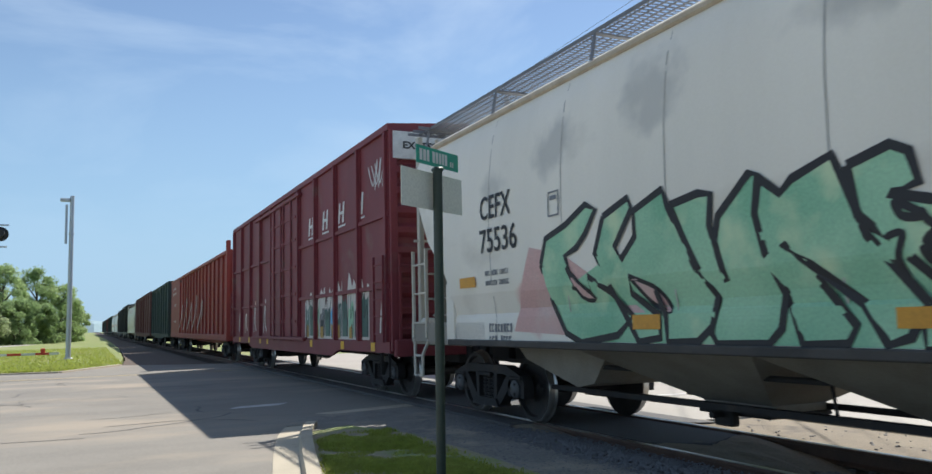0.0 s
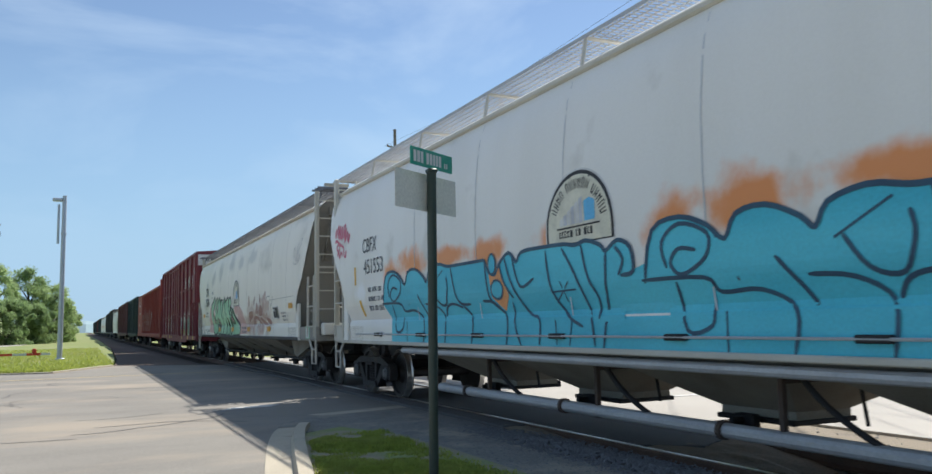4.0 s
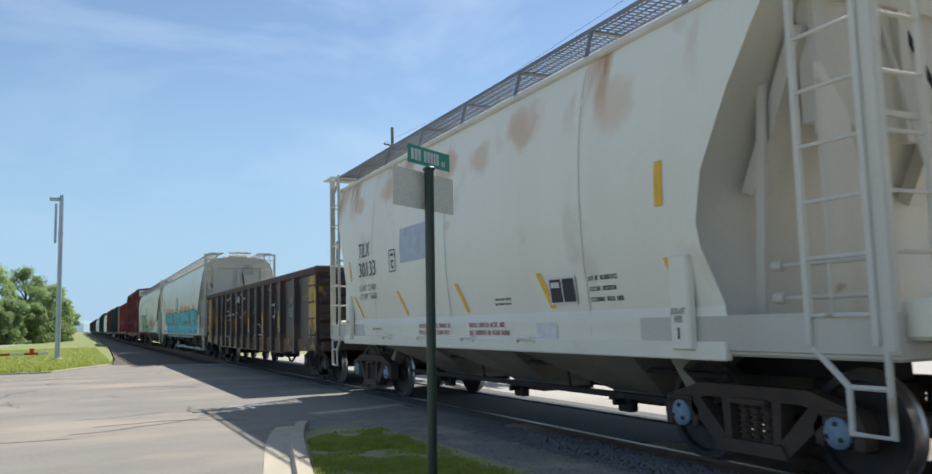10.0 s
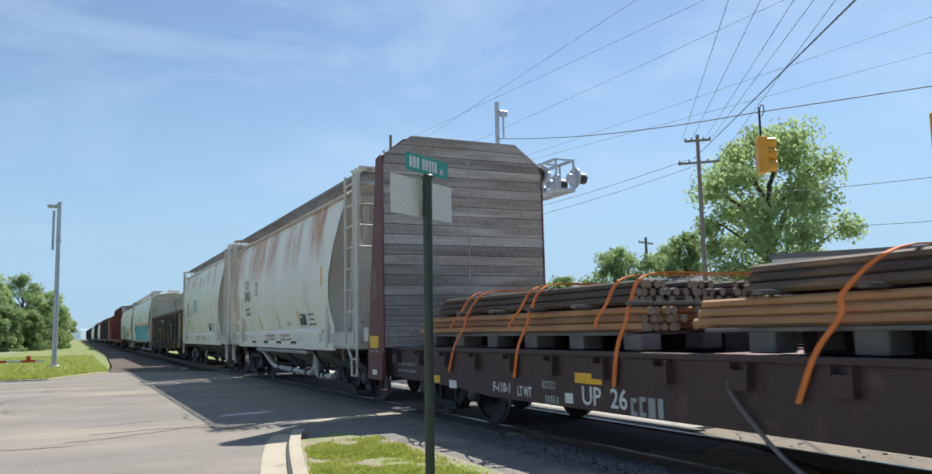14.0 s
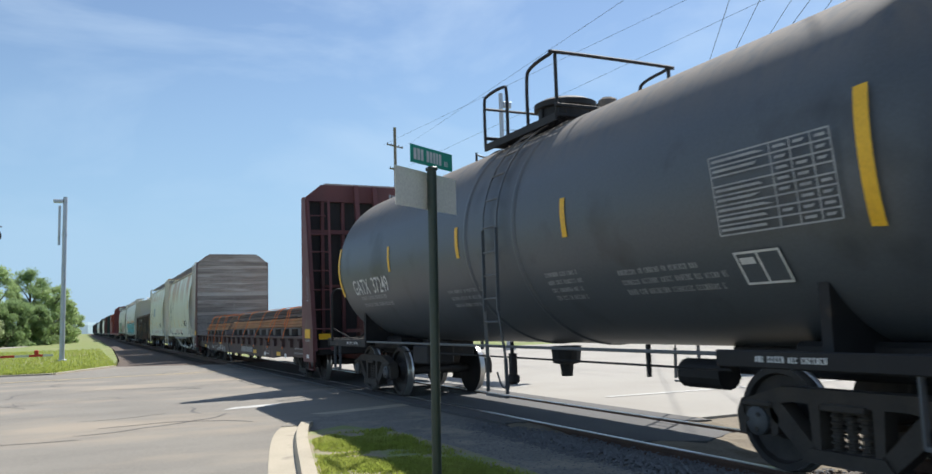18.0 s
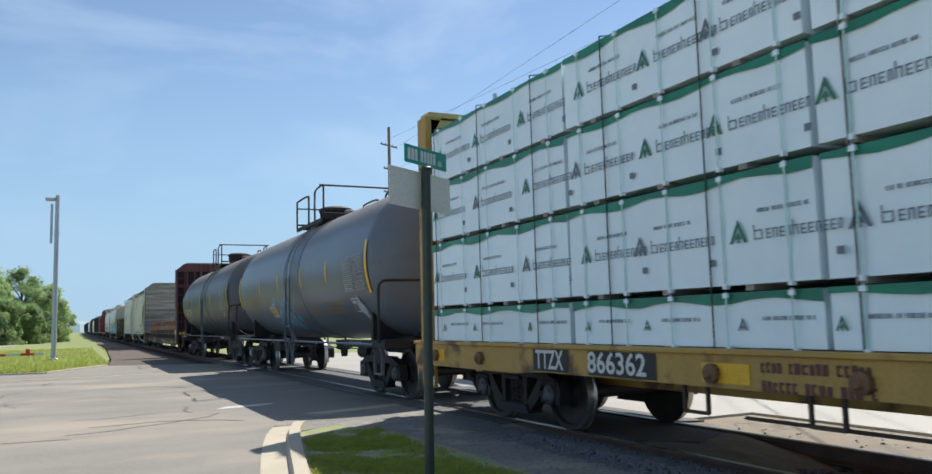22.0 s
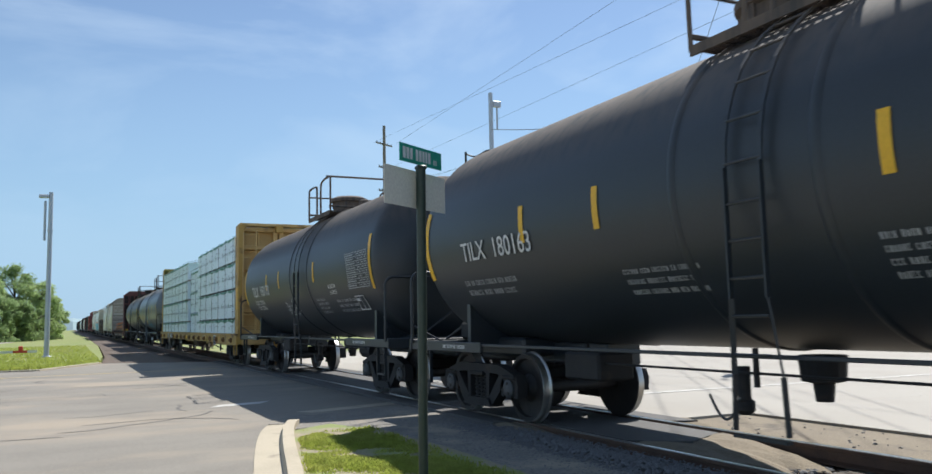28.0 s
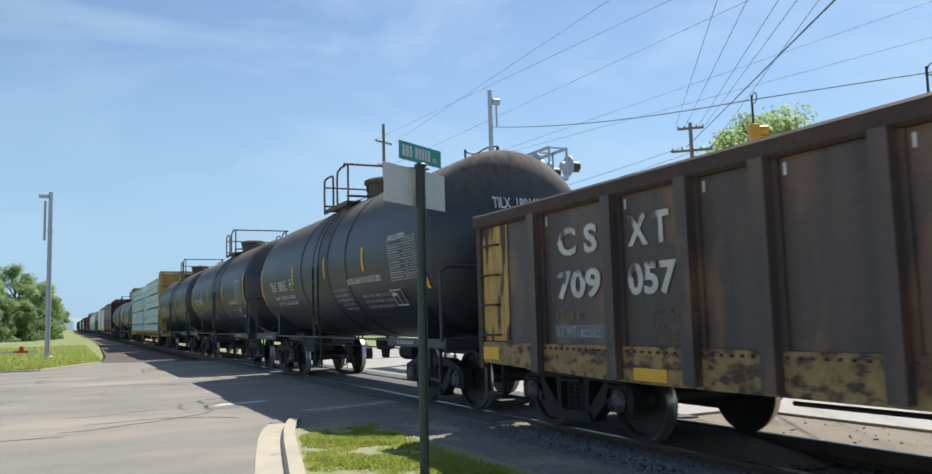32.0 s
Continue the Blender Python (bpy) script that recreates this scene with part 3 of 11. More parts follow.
def smooth_line(pts, steps=6):
    """Catmull-Rom through the points."""
    out = []
    for i in range(len(pts) - 1):
        p = [pts[max(i - 1, 0)], pts[i], pts[i + 1], pts[min(i + 2, len(pts) - 1)]]
        for s in range(steps):
            t = s / steps
            out.append(tuple(0.5 * (2 * p[1][k] + (p[2][k] - p[0][k]) * t + (2 * p[0][k] - 5 * p[1][k] + 4 * p[2][k] - p[3][k]) * t * t
                                    + (3 * p[1][k] - p[0][k] - 3 * p[2][k] + p[3][k]) * t ** 3) for k in range(len(pts[0]))))
    return out + [tuple(pts[-1])]


# ---- rolling stock: running gear ----
WHEEL_R, BASE = 0.457, 1.78
SHARED = {}
WHEELSETS, CARS = [], []


def wheelset_mesh():
    if "wheelset" not in SHARED:
        g = Geo()
        g.lathe([(-0.70, 0.085), (0.70, 0.085)], 12)
        for s in (-1, 1):
            prof = [(0.645, 0.10), (0.655, 0.30), (0.665, 0.40), (0.685, 0.475), (0.70, 0.483), (0.715, 0.475), (0.725, 0.459), (0.80, 0.455), (0.815, 0.448),
                    (0.815, 0.39), (0.77, 0.37), (0.755, 0.19), (0.80, 0.14), (0.83, 0.12)]
            g.lathe([(s * a, r) for a, r in prof], 40)
            g.lathe([(s * a, r) for a, r in ((0.86, 0.09), (0.90, 0.125), (1.06, 0.125), (1.09, 0.10), (1.11, 0.06))], 18)
            for k in range(3):
                t = 2 * math.pi * k / 3
                g.lathe([(s * a, 0.022) for a in (1.09, 1.125)], 6, "x", (0, 0.072 * math.cos(t), 0.072 * math.sin(t)))
        SHARED["wheelset"] = g.mesh("wheelset", 40)
        SHARED["wheelset"].materials.append(M["wheel"])
        me = SHARED["wheelset"]
        me.materials.append(M["tread"])
        for p in me.polygons:
            r = math.hypot(p.center.y, p.center.z)
            if (0.70 < abs(p.center.x) < 0.81 and r > 0.44) or (0.80 < abs(p.center.x) < 0.82 and r > 0.43):
                p.material_index = 1
    return SHARED["wheelset"]


def side_frame_mesh():
    if "frame" not in SHARED:
        g = Geo()
        t = 0.075
        # top chord, sloping ends, tension member, columns
        g.prism([(-1.05, 0.63), (-0.62, 0.76), (0.62, 0.76), (1.05, 0.63), (1.05, 0.50), (0.86, 0.57), (0.55, 0.64), (-0.55, 0.64), (-0.86, 0.57), (-1.05, 0.50)], -t, t)
        for s in (-1, 1):
            g.prism([(s * 0.86, 0.60), (s * 0.62, 0.62), (s * 0.26, 0.26), (s * 0.40, 0.20)], -t, t)
            g.prism([(s * 0.34, 0.64), (s * 0.24, 0.64), (s * 0.24, 0.26), (s * 0.32, 0.26)], -t, t)
            g.prism([(s * 1.07, 0.64), (s * 1.13, 0.52), (s * 1.11, 0.34), (s * 1.03, 0.34), (s * 1.03, 0.60)], -t, t)
            g.prism([(s * 0.75, 0.62), (s * 0.66, 0.50), (s * 0.68, 0.36), (s * 0.75, 0.34)], -t, t)
            g.box(-0.10, 0.10, s * 0.89 - 0.17, s * 0.89 + 0.17, 0.575, 0.63, 0.015)
        g.prism([(-0.42, 0.18), (0.42, 0.18), (0.34, 0.29), (-0.34, 0.29)], -0.11, 0.11)
        for y in (-0.13, 0.0, 0.13):
            for i in range(6):
                z = 0.30 + i * 0.052
                g.lathe([(-0.012, 0.045), (-0.006, 0.058), (0.006, 0.058), (0.012, 0.045)], 10, "z", (0.0, y, z))
            g.lathe([(0, 0.04), (0.33, 0.04)], 8, "z", (0, y, 0.28))
        g.box(-0.12, 0.12, -0.20, 0.20, 0.60, 0.655, 0.01)
        SHARED["frame"] = g.mesh("side_frame", 35)
    return SHARED["frame"]


def truck(car, y, mat="truck_black"):
    key = "bolster" + mat
    if key not in SHARED:
        g = Geo()
        g.box(-1.0, 1.0, -0.19, 0.19, 0.50, 0.68, 0.03)
        g.lathe([(0.68, 0.2), (0.76, 0.19)], 16, "z")
        for s in (-1, 1):
            g.box(-0.95, 0.95, s * 0.42 - 0.04, s * 0.42 + 0.04, 0.36, 0.44)
            g.bar((-0.9, s * 0.42, 0.40), (0, s * 0.30, 0.36), 0.05)
            g.bar((0.9, s * 0.42, 0.40), (0, s * 0.30, 0.36), 0.05)
            for x in (-0.76, 0.76):
                g.box(x - 0.05, x + 0.05, s * 0.42 - 0.03, s * 0.42 + 0.06, 0.30, 0.56, 0.02)
        SHARED[key] = g.mesh("truck", 35)
        SHARED[key].materials.append(M[mat])
        fm = side_frame_mesh().copy()
        fm.materials.clear()
        fm.materials.append(M[mat])
        SHARED["frame" + mat] = fm
    t = part("truck", SHARED[key], None, car, m=pose(0, y, 0))
    for x in (-1.0, 1.0):
        part("side_frame", SHARED["frame" + mat], None, t, m=pose(x, 0, 0))
    ws = wheelset_mesh()
    if "cap" not in SHARED:
        SHARED["cap"] = {}
    cap_mat = "cap_blue" if mat == "truck_rust" else "cap_steel"
    if cap_mat not in SHARED["cap"]:
        cap = Geo().lathe([(-0.10, 0.125), (0.05, 0.125), (0.07, 0.10), (0.085, 0.05)], 14, "x").mesh("bearing_cap", 35)
        cap.materials.append(M[cap_mat])
        SHARED["cap"][cap_mat] = cap
    for x in (-1.04, 1.04):
        for s in (-1, 1):
            part("bearing_cap", SHARED["cap"][cap_mat], None, t, m=pose(x, s * BASE / 2, WHEEL_R, 0, 0, 0 if x > 0 else 180))
    for s in (-1, 1):
        w = part("wheelset", ws, None, t, m=pose(0, s * BASE / 2, WHEEL_R))
        WHEELSETS.append((s, w))
    return t


def end_gear(car, half, mat="truck_black"):
    """Coupler, draft gear, hose at both ends."""
    key = "coupler" + mat
    if key not in SHARED:
        g = Geo()
        g.box(-0.16, 0.16, -1.1, -0.45, 0.72, 1.02, 0.03)
        g.box(-0.09, 0.09, -0.50, -0.16, 0.80, 0.96, 0.03)
        g.prism([(-0.16, -0.20), (0.16, -0.22), (0.19, -0.02), (0.10, 0.0), (0.05, -0.10), (-0.08, -0.08), (-0.13, 0.02), (-0.18, -0.02)], 0.74, 1.02, "z")
        SHARED[key] = g.mesh("coupler", 35)
        h = Geo()
        h.tube(smooth_line([(-0.28, -0.55, 0.80), (-0.30, -0.30, 0.66), (-0.24, -0.10, 0.42), (-0.10, -0.02, 0.36)]), 0.028, 8)
        SHARED["hose"] = h.mesh("air_hose", 40)
        SHARED["lever"] = Geo().bar((0.3, -0.45, 0.98), (1.0, -0.45, 1.0), 0.03).mesh("uncoupling_lever")
    for s in (-1, 1):
        m = pose(0, s * half, 0, 0, 0, 0 if s > 0 else 180)
        part("coupler", SHARED[key], mat, car, m=m)
        part("air_hose", SHARED["hose"], "truck_black", car, m=m)
        part("uncoupling_lever", SHARED["lever"], "truck_black", car, m=m)


def rung_ladder(car, x0, x1, y0, y1, z0, z1, rungs, mat, r=0.016, rail=0.045, name="ladder"):
    """Two stiles and rungs between (x0, y0) and (x1, y1)."""
    g = Geo()
    g.bar((x0, y0, z0), (x0, y0, z1), rail)
    g.bar((x1, y1, z0), (x1, y1, z1), rail)
    for i in range(rungs):
        z = z0 + (z1 - z0) * (i + 0.5) / rungs
        g.tube([(x0, y0, z), (x1, y1, z)], r, 6)
    return part(name, g, mat, car)


def stirrup(car, x, y, z0=1.15, z1=0.50, mat="truck_black", wide=0.40):
    g = Geo()
    g.bar((x, y - wide / 2, z0), (x, y - wide / 2, z1), 0.05, 0.02)
    g.bar((x, y + wide / 2, z0), (x, y + wide / 2, z1), 0.05, 0.02)
    g.bar((x, y - wide / 2, z1), (x, y + wide / 2, z1), 0.05, 0.03)
    return part("stirrup", g, mat, car)


def new_car(name, label, mid, half_trucks, half, category="freight car", truck_mat="truck_black"):
    car = thing(name, label, category, "cars of the freight train", m=pose(TRACK_X, mid, 0))
    for s in (-1, 1):
        truck(car, s * half_trucks, truck_mat)
    end_gear(car, half)
    CARS.append((car, mid))
    return car


def interp(table, z):
    for (z0, a), (z1, b) in zip(table, table[1:]):
        if z <= z1:
            return a + (b - a) * max(0, (z - z0)) / (z1 - z0)
    return table[-1][1]


# ---- covered hoppers ----
def hopper(name, label, mid, half_trucks, half, widths, ends, mat, bays, roof_z=4.45, walk_z=4.60, walk_x=1.30, sill=1.10, truck_mat="truck_black", post_y=None, pipe=False, seams=(), front=None):
    """widths: half width by height; ends: where the side sheet ends by height. Returns the car and its side's put(y, z)."""
    car = new_car(name, label, mid, half_trucks, half, "hopper car", truck_mat)
    rear = post_y or half - 0.35
    # end parts get a darker copy of the body paint, shade included
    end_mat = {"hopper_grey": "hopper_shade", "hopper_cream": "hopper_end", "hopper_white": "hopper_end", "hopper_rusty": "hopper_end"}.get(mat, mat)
    rail_mat = {"hopper_rusty": "hopper_rail", "hopper_cream": "hopper_rail", "hopper_grey": "hopper_end", "hopper_white": "hopper_end"}.get(mat, mat)
    top = widths[-1][0]
    zs = sorted([sill + (top - sill) * i / 14 for i in range(15)] + [z for z, _ in widths if 1.3 < z < 1.9])
    prof = [(-interp(widths, z), z) for z in zs]
    w = -prof[-1][0]
    prof += [(-w * 0.97, top + 0.07), (-w * 0.82, top + 0.07 + (roof_z - top) * 0.55), (-w * 0.5, roof_z - 0.03), (-0.25, roof_z)]
    g = Geo()
    steps = 24

    def at(i, u, s):
        x, z = prof[i]
        return (s * x, u * interp(ends, z), z)

    for i in range(len(prof) - 1):
        for k in range(steps):
            u0, u1 = -1 + 2 * k / steps, -1 + 2 * (k + 1) / steps
            for s in (1, -1):
                g.face(at(i, u0, s), at(i, u1, s), at(i + 1, u1, s), at(i + 1, u0, s))
    last = len(prof) - 1
    for k in range(steps):
        u0, u1 = -1 + 2 * k / steps, -1 + 2 * (k + 1) / steps
        g.face(at(last, u0, 1), at(last, u1, 1), at(last, u1, -1), at(last, u0, -1))
    body = part("body", weld(g), mat, car, smooth=None)
    # slope sheets that close both ends
    for e in (-1, 1):
        post_y = front if front and e > 0 else rear
        g = Geo()
        for i in range(len(prof) - 1):
            a, b = prof[i], prof[i + 1]
            ya, yb = e * (interp(ends, a[1]) - 0.03), e * (interp(ends, b[1]) - 0.03)
            g.face((a[0] + 0.02, ya, a[1]), (-a[0] - 0.02, ya, a[1]), (-b[0] - 0.02, yb, b[1]), (b[0] + 0.02, yb, b[1]))
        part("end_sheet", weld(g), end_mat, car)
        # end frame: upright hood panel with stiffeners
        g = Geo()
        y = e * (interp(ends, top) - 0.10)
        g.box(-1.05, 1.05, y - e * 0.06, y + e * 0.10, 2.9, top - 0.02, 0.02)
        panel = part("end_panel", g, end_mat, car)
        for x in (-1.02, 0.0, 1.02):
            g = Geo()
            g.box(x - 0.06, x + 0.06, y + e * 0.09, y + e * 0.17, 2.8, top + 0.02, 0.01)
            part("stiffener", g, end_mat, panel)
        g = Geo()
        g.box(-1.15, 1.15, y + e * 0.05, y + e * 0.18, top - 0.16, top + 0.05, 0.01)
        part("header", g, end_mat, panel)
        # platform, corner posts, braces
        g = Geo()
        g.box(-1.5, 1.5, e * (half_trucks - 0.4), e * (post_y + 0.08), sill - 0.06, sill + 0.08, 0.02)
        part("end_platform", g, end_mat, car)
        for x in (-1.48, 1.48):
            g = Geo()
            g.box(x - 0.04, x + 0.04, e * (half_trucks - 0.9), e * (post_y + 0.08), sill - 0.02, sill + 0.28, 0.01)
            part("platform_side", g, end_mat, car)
        px = 1.36 if mat == "hopper_grey" and e > 0 else 1.48
        for x in (-px, px):
            g = Geo()
            g.box(x - 0.045, x + 0.045, e * post_y - 0.055, e * post_y + 0.055, sill, walk_z - 0.10, 0.012)
            part("corner_post", g, rail_mat, car)
            g = Geo()
            yb = e * (half_trucks + 0.25)
            g.prism([(yb, sill + 0.08), (yb + e * 0.10, sill + 0.08), (e * (interp(ends, 3.3) + 0.02), 3.3), (e * (interp(ends, 3.3) - 0.06), 3.3)], x * 0.80 - 0.02, x * 0.80 + 0.02)
            part("gusset", g, end_mat, car)
        for x in (-0.45, 0.45):
            g = Geo()
            g.tube([(x, e * (post_y - 0.1), sill + 0.35), (x * 0.35, e * (interp(ends, top) - 0.02), top - 0.30)], 0.024, 8)
            part("brake_rod", g, "truck_black" if x > 0 else end_mat, car)
        rung_ladder(car, -px, -1.02, e * (post_y + 0.05), e * (post_y + 0.05), sill + 0.05, walk_z - 0.1, 8, rail_mat)
        rung_ladder(car, 1.02, px, e * (post_y + 0.05), e * (post_y + 0.05), sill + 0.05, walk_z - 0.1, 8, rail_mat)
        tall = mat in ("hopper_cream", "hopper_rusty")
        rung_ladder(car, -1.53, -1.53, e * (post_y - 0.07), e * (post_y - 0.62), sill + 0.05, walk_z - 0.1 if tall else 2.55, 8 if tall else 3, rail_mat)
        for x in (-1, 1):
            g = Geo()
            g.prism([(x * 1.30, sill + 0.08), (x * 0.66, sill + 0.08), (x * 0.98, 2.95), (x * 1.24, 3.30), (x * 1.30, 3.30)], e * (post_y - 0.62), e * (post_y - 0.60), "y")
            part("end_support", g, rail_mat if tall else end_mat, car)
        g = Geo()
        ya, yb, yc = e * (post_y - 0.02), e * (post_y - 0.34), e * (post_y - 0.62)
        g.tube([(-1.50, ya, sill + 0.02), (-1.50, ya, 0.54), (-1.50, yb, 0.54), (-1.50, yb, 0.86), (-1.50, yc, sill + 0.02)], 0.026, 8)
        g.tube([(-1.50, ya, 0.86), (-1.50, yb, 0.86)], 0.020, 8)
        part("stirrup", g, rail_mat, car)
        g = Geo()
        g.box(-1.40, -0.95, e * post_y - 0.28, e * post_y - 0.02, sill + 0.08, sill + 0.36, 0.03)
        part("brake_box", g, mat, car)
        g = Geo()
        ring = [(0.55 + 0.26 * math.cos(t), e * (post_y - 0.05), 2.3 + 0.26 * math.sin(t)) for t in [2 * math.pi * k / 20 for k in range(21)]]
        g.tube(ring, 0.018, 6)
        for t in (0.4, 2.5, 4.6):
            g.tube([(0.55, e * (post_y - 0.09), 2.3), (0.55 + 0.26 * math.cos(t), e * (post_y - 0.05), 2.3 + 0.26 * math.sin(t))], 0.013, 6)
        part("brake_wheel", g, end_mat, car)
        g = Geo()
        g.box(-1.48, 1.48, e * post_y - 0.02, e * post_y + 0.02, 2.72, 2.76)
        part("cross_handrail", g, rail_mat, car)
        # channel ribs down the slope sheet, hand brake housing, release rods
        for x in (-1.02, 1.02):
            g = Geo()
            g.bar((x, e * (interp(ends, 3.72) + 0.10), 3.72), (x, e * (interp(ends, 2.42) + 0.10), 2.42), 0.22, 0.14)
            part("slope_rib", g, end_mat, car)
        g = Geo()
        g.box(0.36, 0.76, e * post_y - 0.20, e * post_y - 0.08, 2.05, 2.55, 0.05)
        part("brake_housing", g, rail_mat, car)
        for z in (sill + 0.66, sill + 0.40):
            g = Geo()
            g.tube([(-1.28, e * (post_y - 1.10), z), (-1.28, e * (post_y - 0.30), z)], 0.018, 8)
            g.lathe([(-0.05, 0.045), (0.05, 0.045)], 10, "y", (-1.28, e * (post_y - 1.10), z))
            part("release_rod", g, end_mat, car)
    post_y = rear
    # side sills
    for s in (-1, 1):
        g = Geo()
        x = s * (widths[0][1] + 0.015)
        g.box(x - 0.04, x + 0.04, -half_trucks - 0.25, half_trucks + 0.25, sill - (0.05 if mat == "hopper_grey" else 0.06 if mat == "hopper_white" else 0.10), sill + (0.035 if mat == "hopper_grey" else 0.0 if mat == "hopper_white" else 0.06), 0.012)
        for e in (-1, 1) if "grey" in mat or "white" in mat else ():
            b = Geo()
            b.box(x - 0.02, x + 0.045, e * (interp(ends, 1.8) - 0.1), e * (interp(ends, 1.8) + 0.16), sill - 0.05, 1.95, 0.01)
            part("end_bracket", b, mat, car)
        part("side_sill", g, "sill_dark" if mat == "hopper_grey" else "hopper_end" if mat == "hopper_white" else mat, car)
    # bays: pyramids with gates
    span = min(2 * half_trucks - 2.5, bays * 2.65)
    for b in range(bays):
        yc = -span / 2 + span * (b + 0.5) / bays
        hw = span / bays / 2 - 0.02
        g = Geo()
        r0 = [(-1.40, yc - hw), (1.40, yc - hw), (1.40, yc + hw), (-1.40, yc + hw)]
        r1 = [(-0.36, yc - 0.48), (0.36, yc - 0.48), (0.36, yc + 0.48), (-0.36, yc + 0.48)]
        for i in range(4):
            j = (i + 1) % 4
            g.face((*r0[i], sill - 0.06), (*r0[j], sill - 0.06), (*r1[j], 0.50), (*r1[i], 0.50))
            g.face((*r1[i], 0.50), (*r1[j], 0.50), (r1[j][0], r1[j][1], 0.42), (r1[i][0], r1[i][1], 0.42))
        g.face(*[(x, y, 0.42) for x, y in r1])
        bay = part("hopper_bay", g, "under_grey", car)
        g = Geo()
        g.box(-0.42, 0.42, yc - 0.50, yc + 0.50, 0.375, 0.425, 0.01)
        g.tube([(-0.70, yc, 0.40), (0.70, yc, 0.40)], 0.035, 8)
        g.box(-0.56, -0.44, yc - 0.13, yc + 0.13, 0.28, 0.46, 0.02)
        part("outlet_gate", g, "truck_black", bay)
        for s in (-1, 1):
            g = Geo()
            g.tube([(s * 0.55, yc - hw, sill - 0.04), (s * 0.45, yc - hw, 0.47)], 0.018, 6)
            part("hanger", g, "truck_black", bay)
    # long slide rails that tie the outlets together
    for s in (-1, 1) if mat != "hopper_white" else ():
        g = Geo()
        g.box(s * 0.40 - 0.035, s * 0.40 + 0.035, -span / 2 - 0.3, span / 2 + 0.3, 0.425, 0.485, 0.008)
        part("outlet_rail", g, "truck_black", car)
    for e in (-1, 1) if mat != "hopper_white" else ():
        g = Geo()
        g.prism([(e * span / 2, sill - 0.05), (e * (half_trucks - 0.75), sill - 0.05), (e * (half_trucks - 1.0), 0.86), (e * (span / 2 + 0.7), 0.56), (e * (span / 2 + 0.35), 0.62)], -0.95, 0.95)
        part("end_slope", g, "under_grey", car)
    for e in (-1, 1):
        g = Geo()
        g.box(-0.25, 0.25, e * (half_trucks - 1.25), e * (half_trucks + 0.6), 0.78, 1.0)
        part("stub_sill", g, "truck_black", car)
    g = Geo()
    if mat != "hopper_white":
        g.bar((-0.75, -half_trucks + 1.0, 0.50), (-0.75, half_trucks - 1.0, 0.50), 0.06)
        g.tube([(-0.9, -half_trucks + 0.4, 0.82), (-0.9, half_trucks - 0.4, 0.82)], 0.03, 6)
        part("brake_rigging", g, "truck_black", car)
    if pipe:
        g = Geo()
        y0, y1 = -half_trucks + 1.3, half_trucks - 2.67
        if mat == "hopper_rusty":
            g.tube([(-1.40, 3.0, 0.93), (-1.40, -2.75, 0.93)], 0.050, 10)
            part("discharge_pipe", g, "galv", car)
            for y in (2.0, 0.0, -2.5):
                g = Geo()
                g.box(-1.44, -1.36, y - 0.02, y + 0.02, 0.90, 1.08)
                part("pipe_hanger", g, "galv", car)
            g = Geo()
            g.tube(smooth_line([(-1.25, 3.1, 0.95), (-1.20, 2.5, 0.68), (-1.15, 1.9, 0.48), (-1.12, 1.2, 0.44), (-1.12, -0.2, 0.42), (-1.12, -1.6, 0.40), (-1.10, -1.95, 0.42), (-1.06, -2.12, 0.58), (-1.05, -2.16, 0.85)], 4), 0.066, 12)
            part("discharge_pipe", g, "hopper_end", car)
            g = Geo()
            g.tube(smooth_line([(-1.05, -2.28, 0.85), (-1.06, -2.32, 0.58), (-1.10, -2.52, 0.40), (-1.12, -2.9, 0.38), (-1.12, -3.9, 0.40)], 4), 0.066, 12)
            part("discharge_pipe", g, "hopper_end", car)
            for y in (1.3, -0.3, -1.7, -2.95, -3.3):
                g = Geo()
                g.lathe([(y - 0.025, 0.092), (y + 0.025, 0.092)], 14, "y", (-1.12, 0, 0.41 if y < 1 else 0.44))
                part("pipe_flange", g, "truck_black", car)
            for ya, yb in ((-0.1, -1.2), (-2.7, -3.6)):
                g = Geo()
                g.tube(smooth_line([(-1.25, ya, 0.98), (-1.22, ya - 0.3, 0.78), (-1.20, yb + 0.3, 0.62), (-1.16, yb, 0.48)], 5), 0.035, 8)
                part("air_pipe", g, "truck_black", car)
            g = Geo()
        else:
            g.tube([(-1.47, y1 - 0.2, 0.96), (-1.47, y0 + 0.6, 0.96)], 0.050, 10)
            part("discharge_pipe", g, "galv", car)
            g = Geo()
            g.tube([(-1.10, y1 - 0.9, 0.38), (-1.10, y0 + 0.8, 0.38)], 0.068, 12)
            low = part("discharge_pipe", g, "galv", car)
            for k in range(4):
                y = y1 - 1.9 - 2.65 * k
                g = Geo()
                g.lathe([(y - 0.03, 0.088), (y + 0.03, 0.088)], 14, "y", (-1.10, 0, 0.38))
                part("pipe_flange", g, "truck_rust", low)
            for k in range(4):
                y = 2.95 - 2.65 * k
                g = Geo()
                g.box(-1.125, -1.075, y - 0.025, y + 0.025, 0.30, 0.88)
                g.box(-1.125, -0.55, y - 0.02, y + 0.02, 0.83, 0.88)
                part("pipe_hanger", g, "truck_rust", car)
                g = Geo()
                g.tube(smooth_line([(-1.20, y - 0.30, 0.90), (-1.18, y - 0.50, 0.70), (-1.14, y - 0.75, 0.52), (-1.08, y - 0.95, 0.40)], 5), 0.028, 8)
                part("air_pipe", g, "truck_black", car)
    # roof: hatch trough and walkways of open grating
    L = interp(ends, top) - 0.05
    g = Geo()
    g.box(-0.42, 0.42, -L, L, roof_z - 0.03, roof_z + 0.10, 0.02)
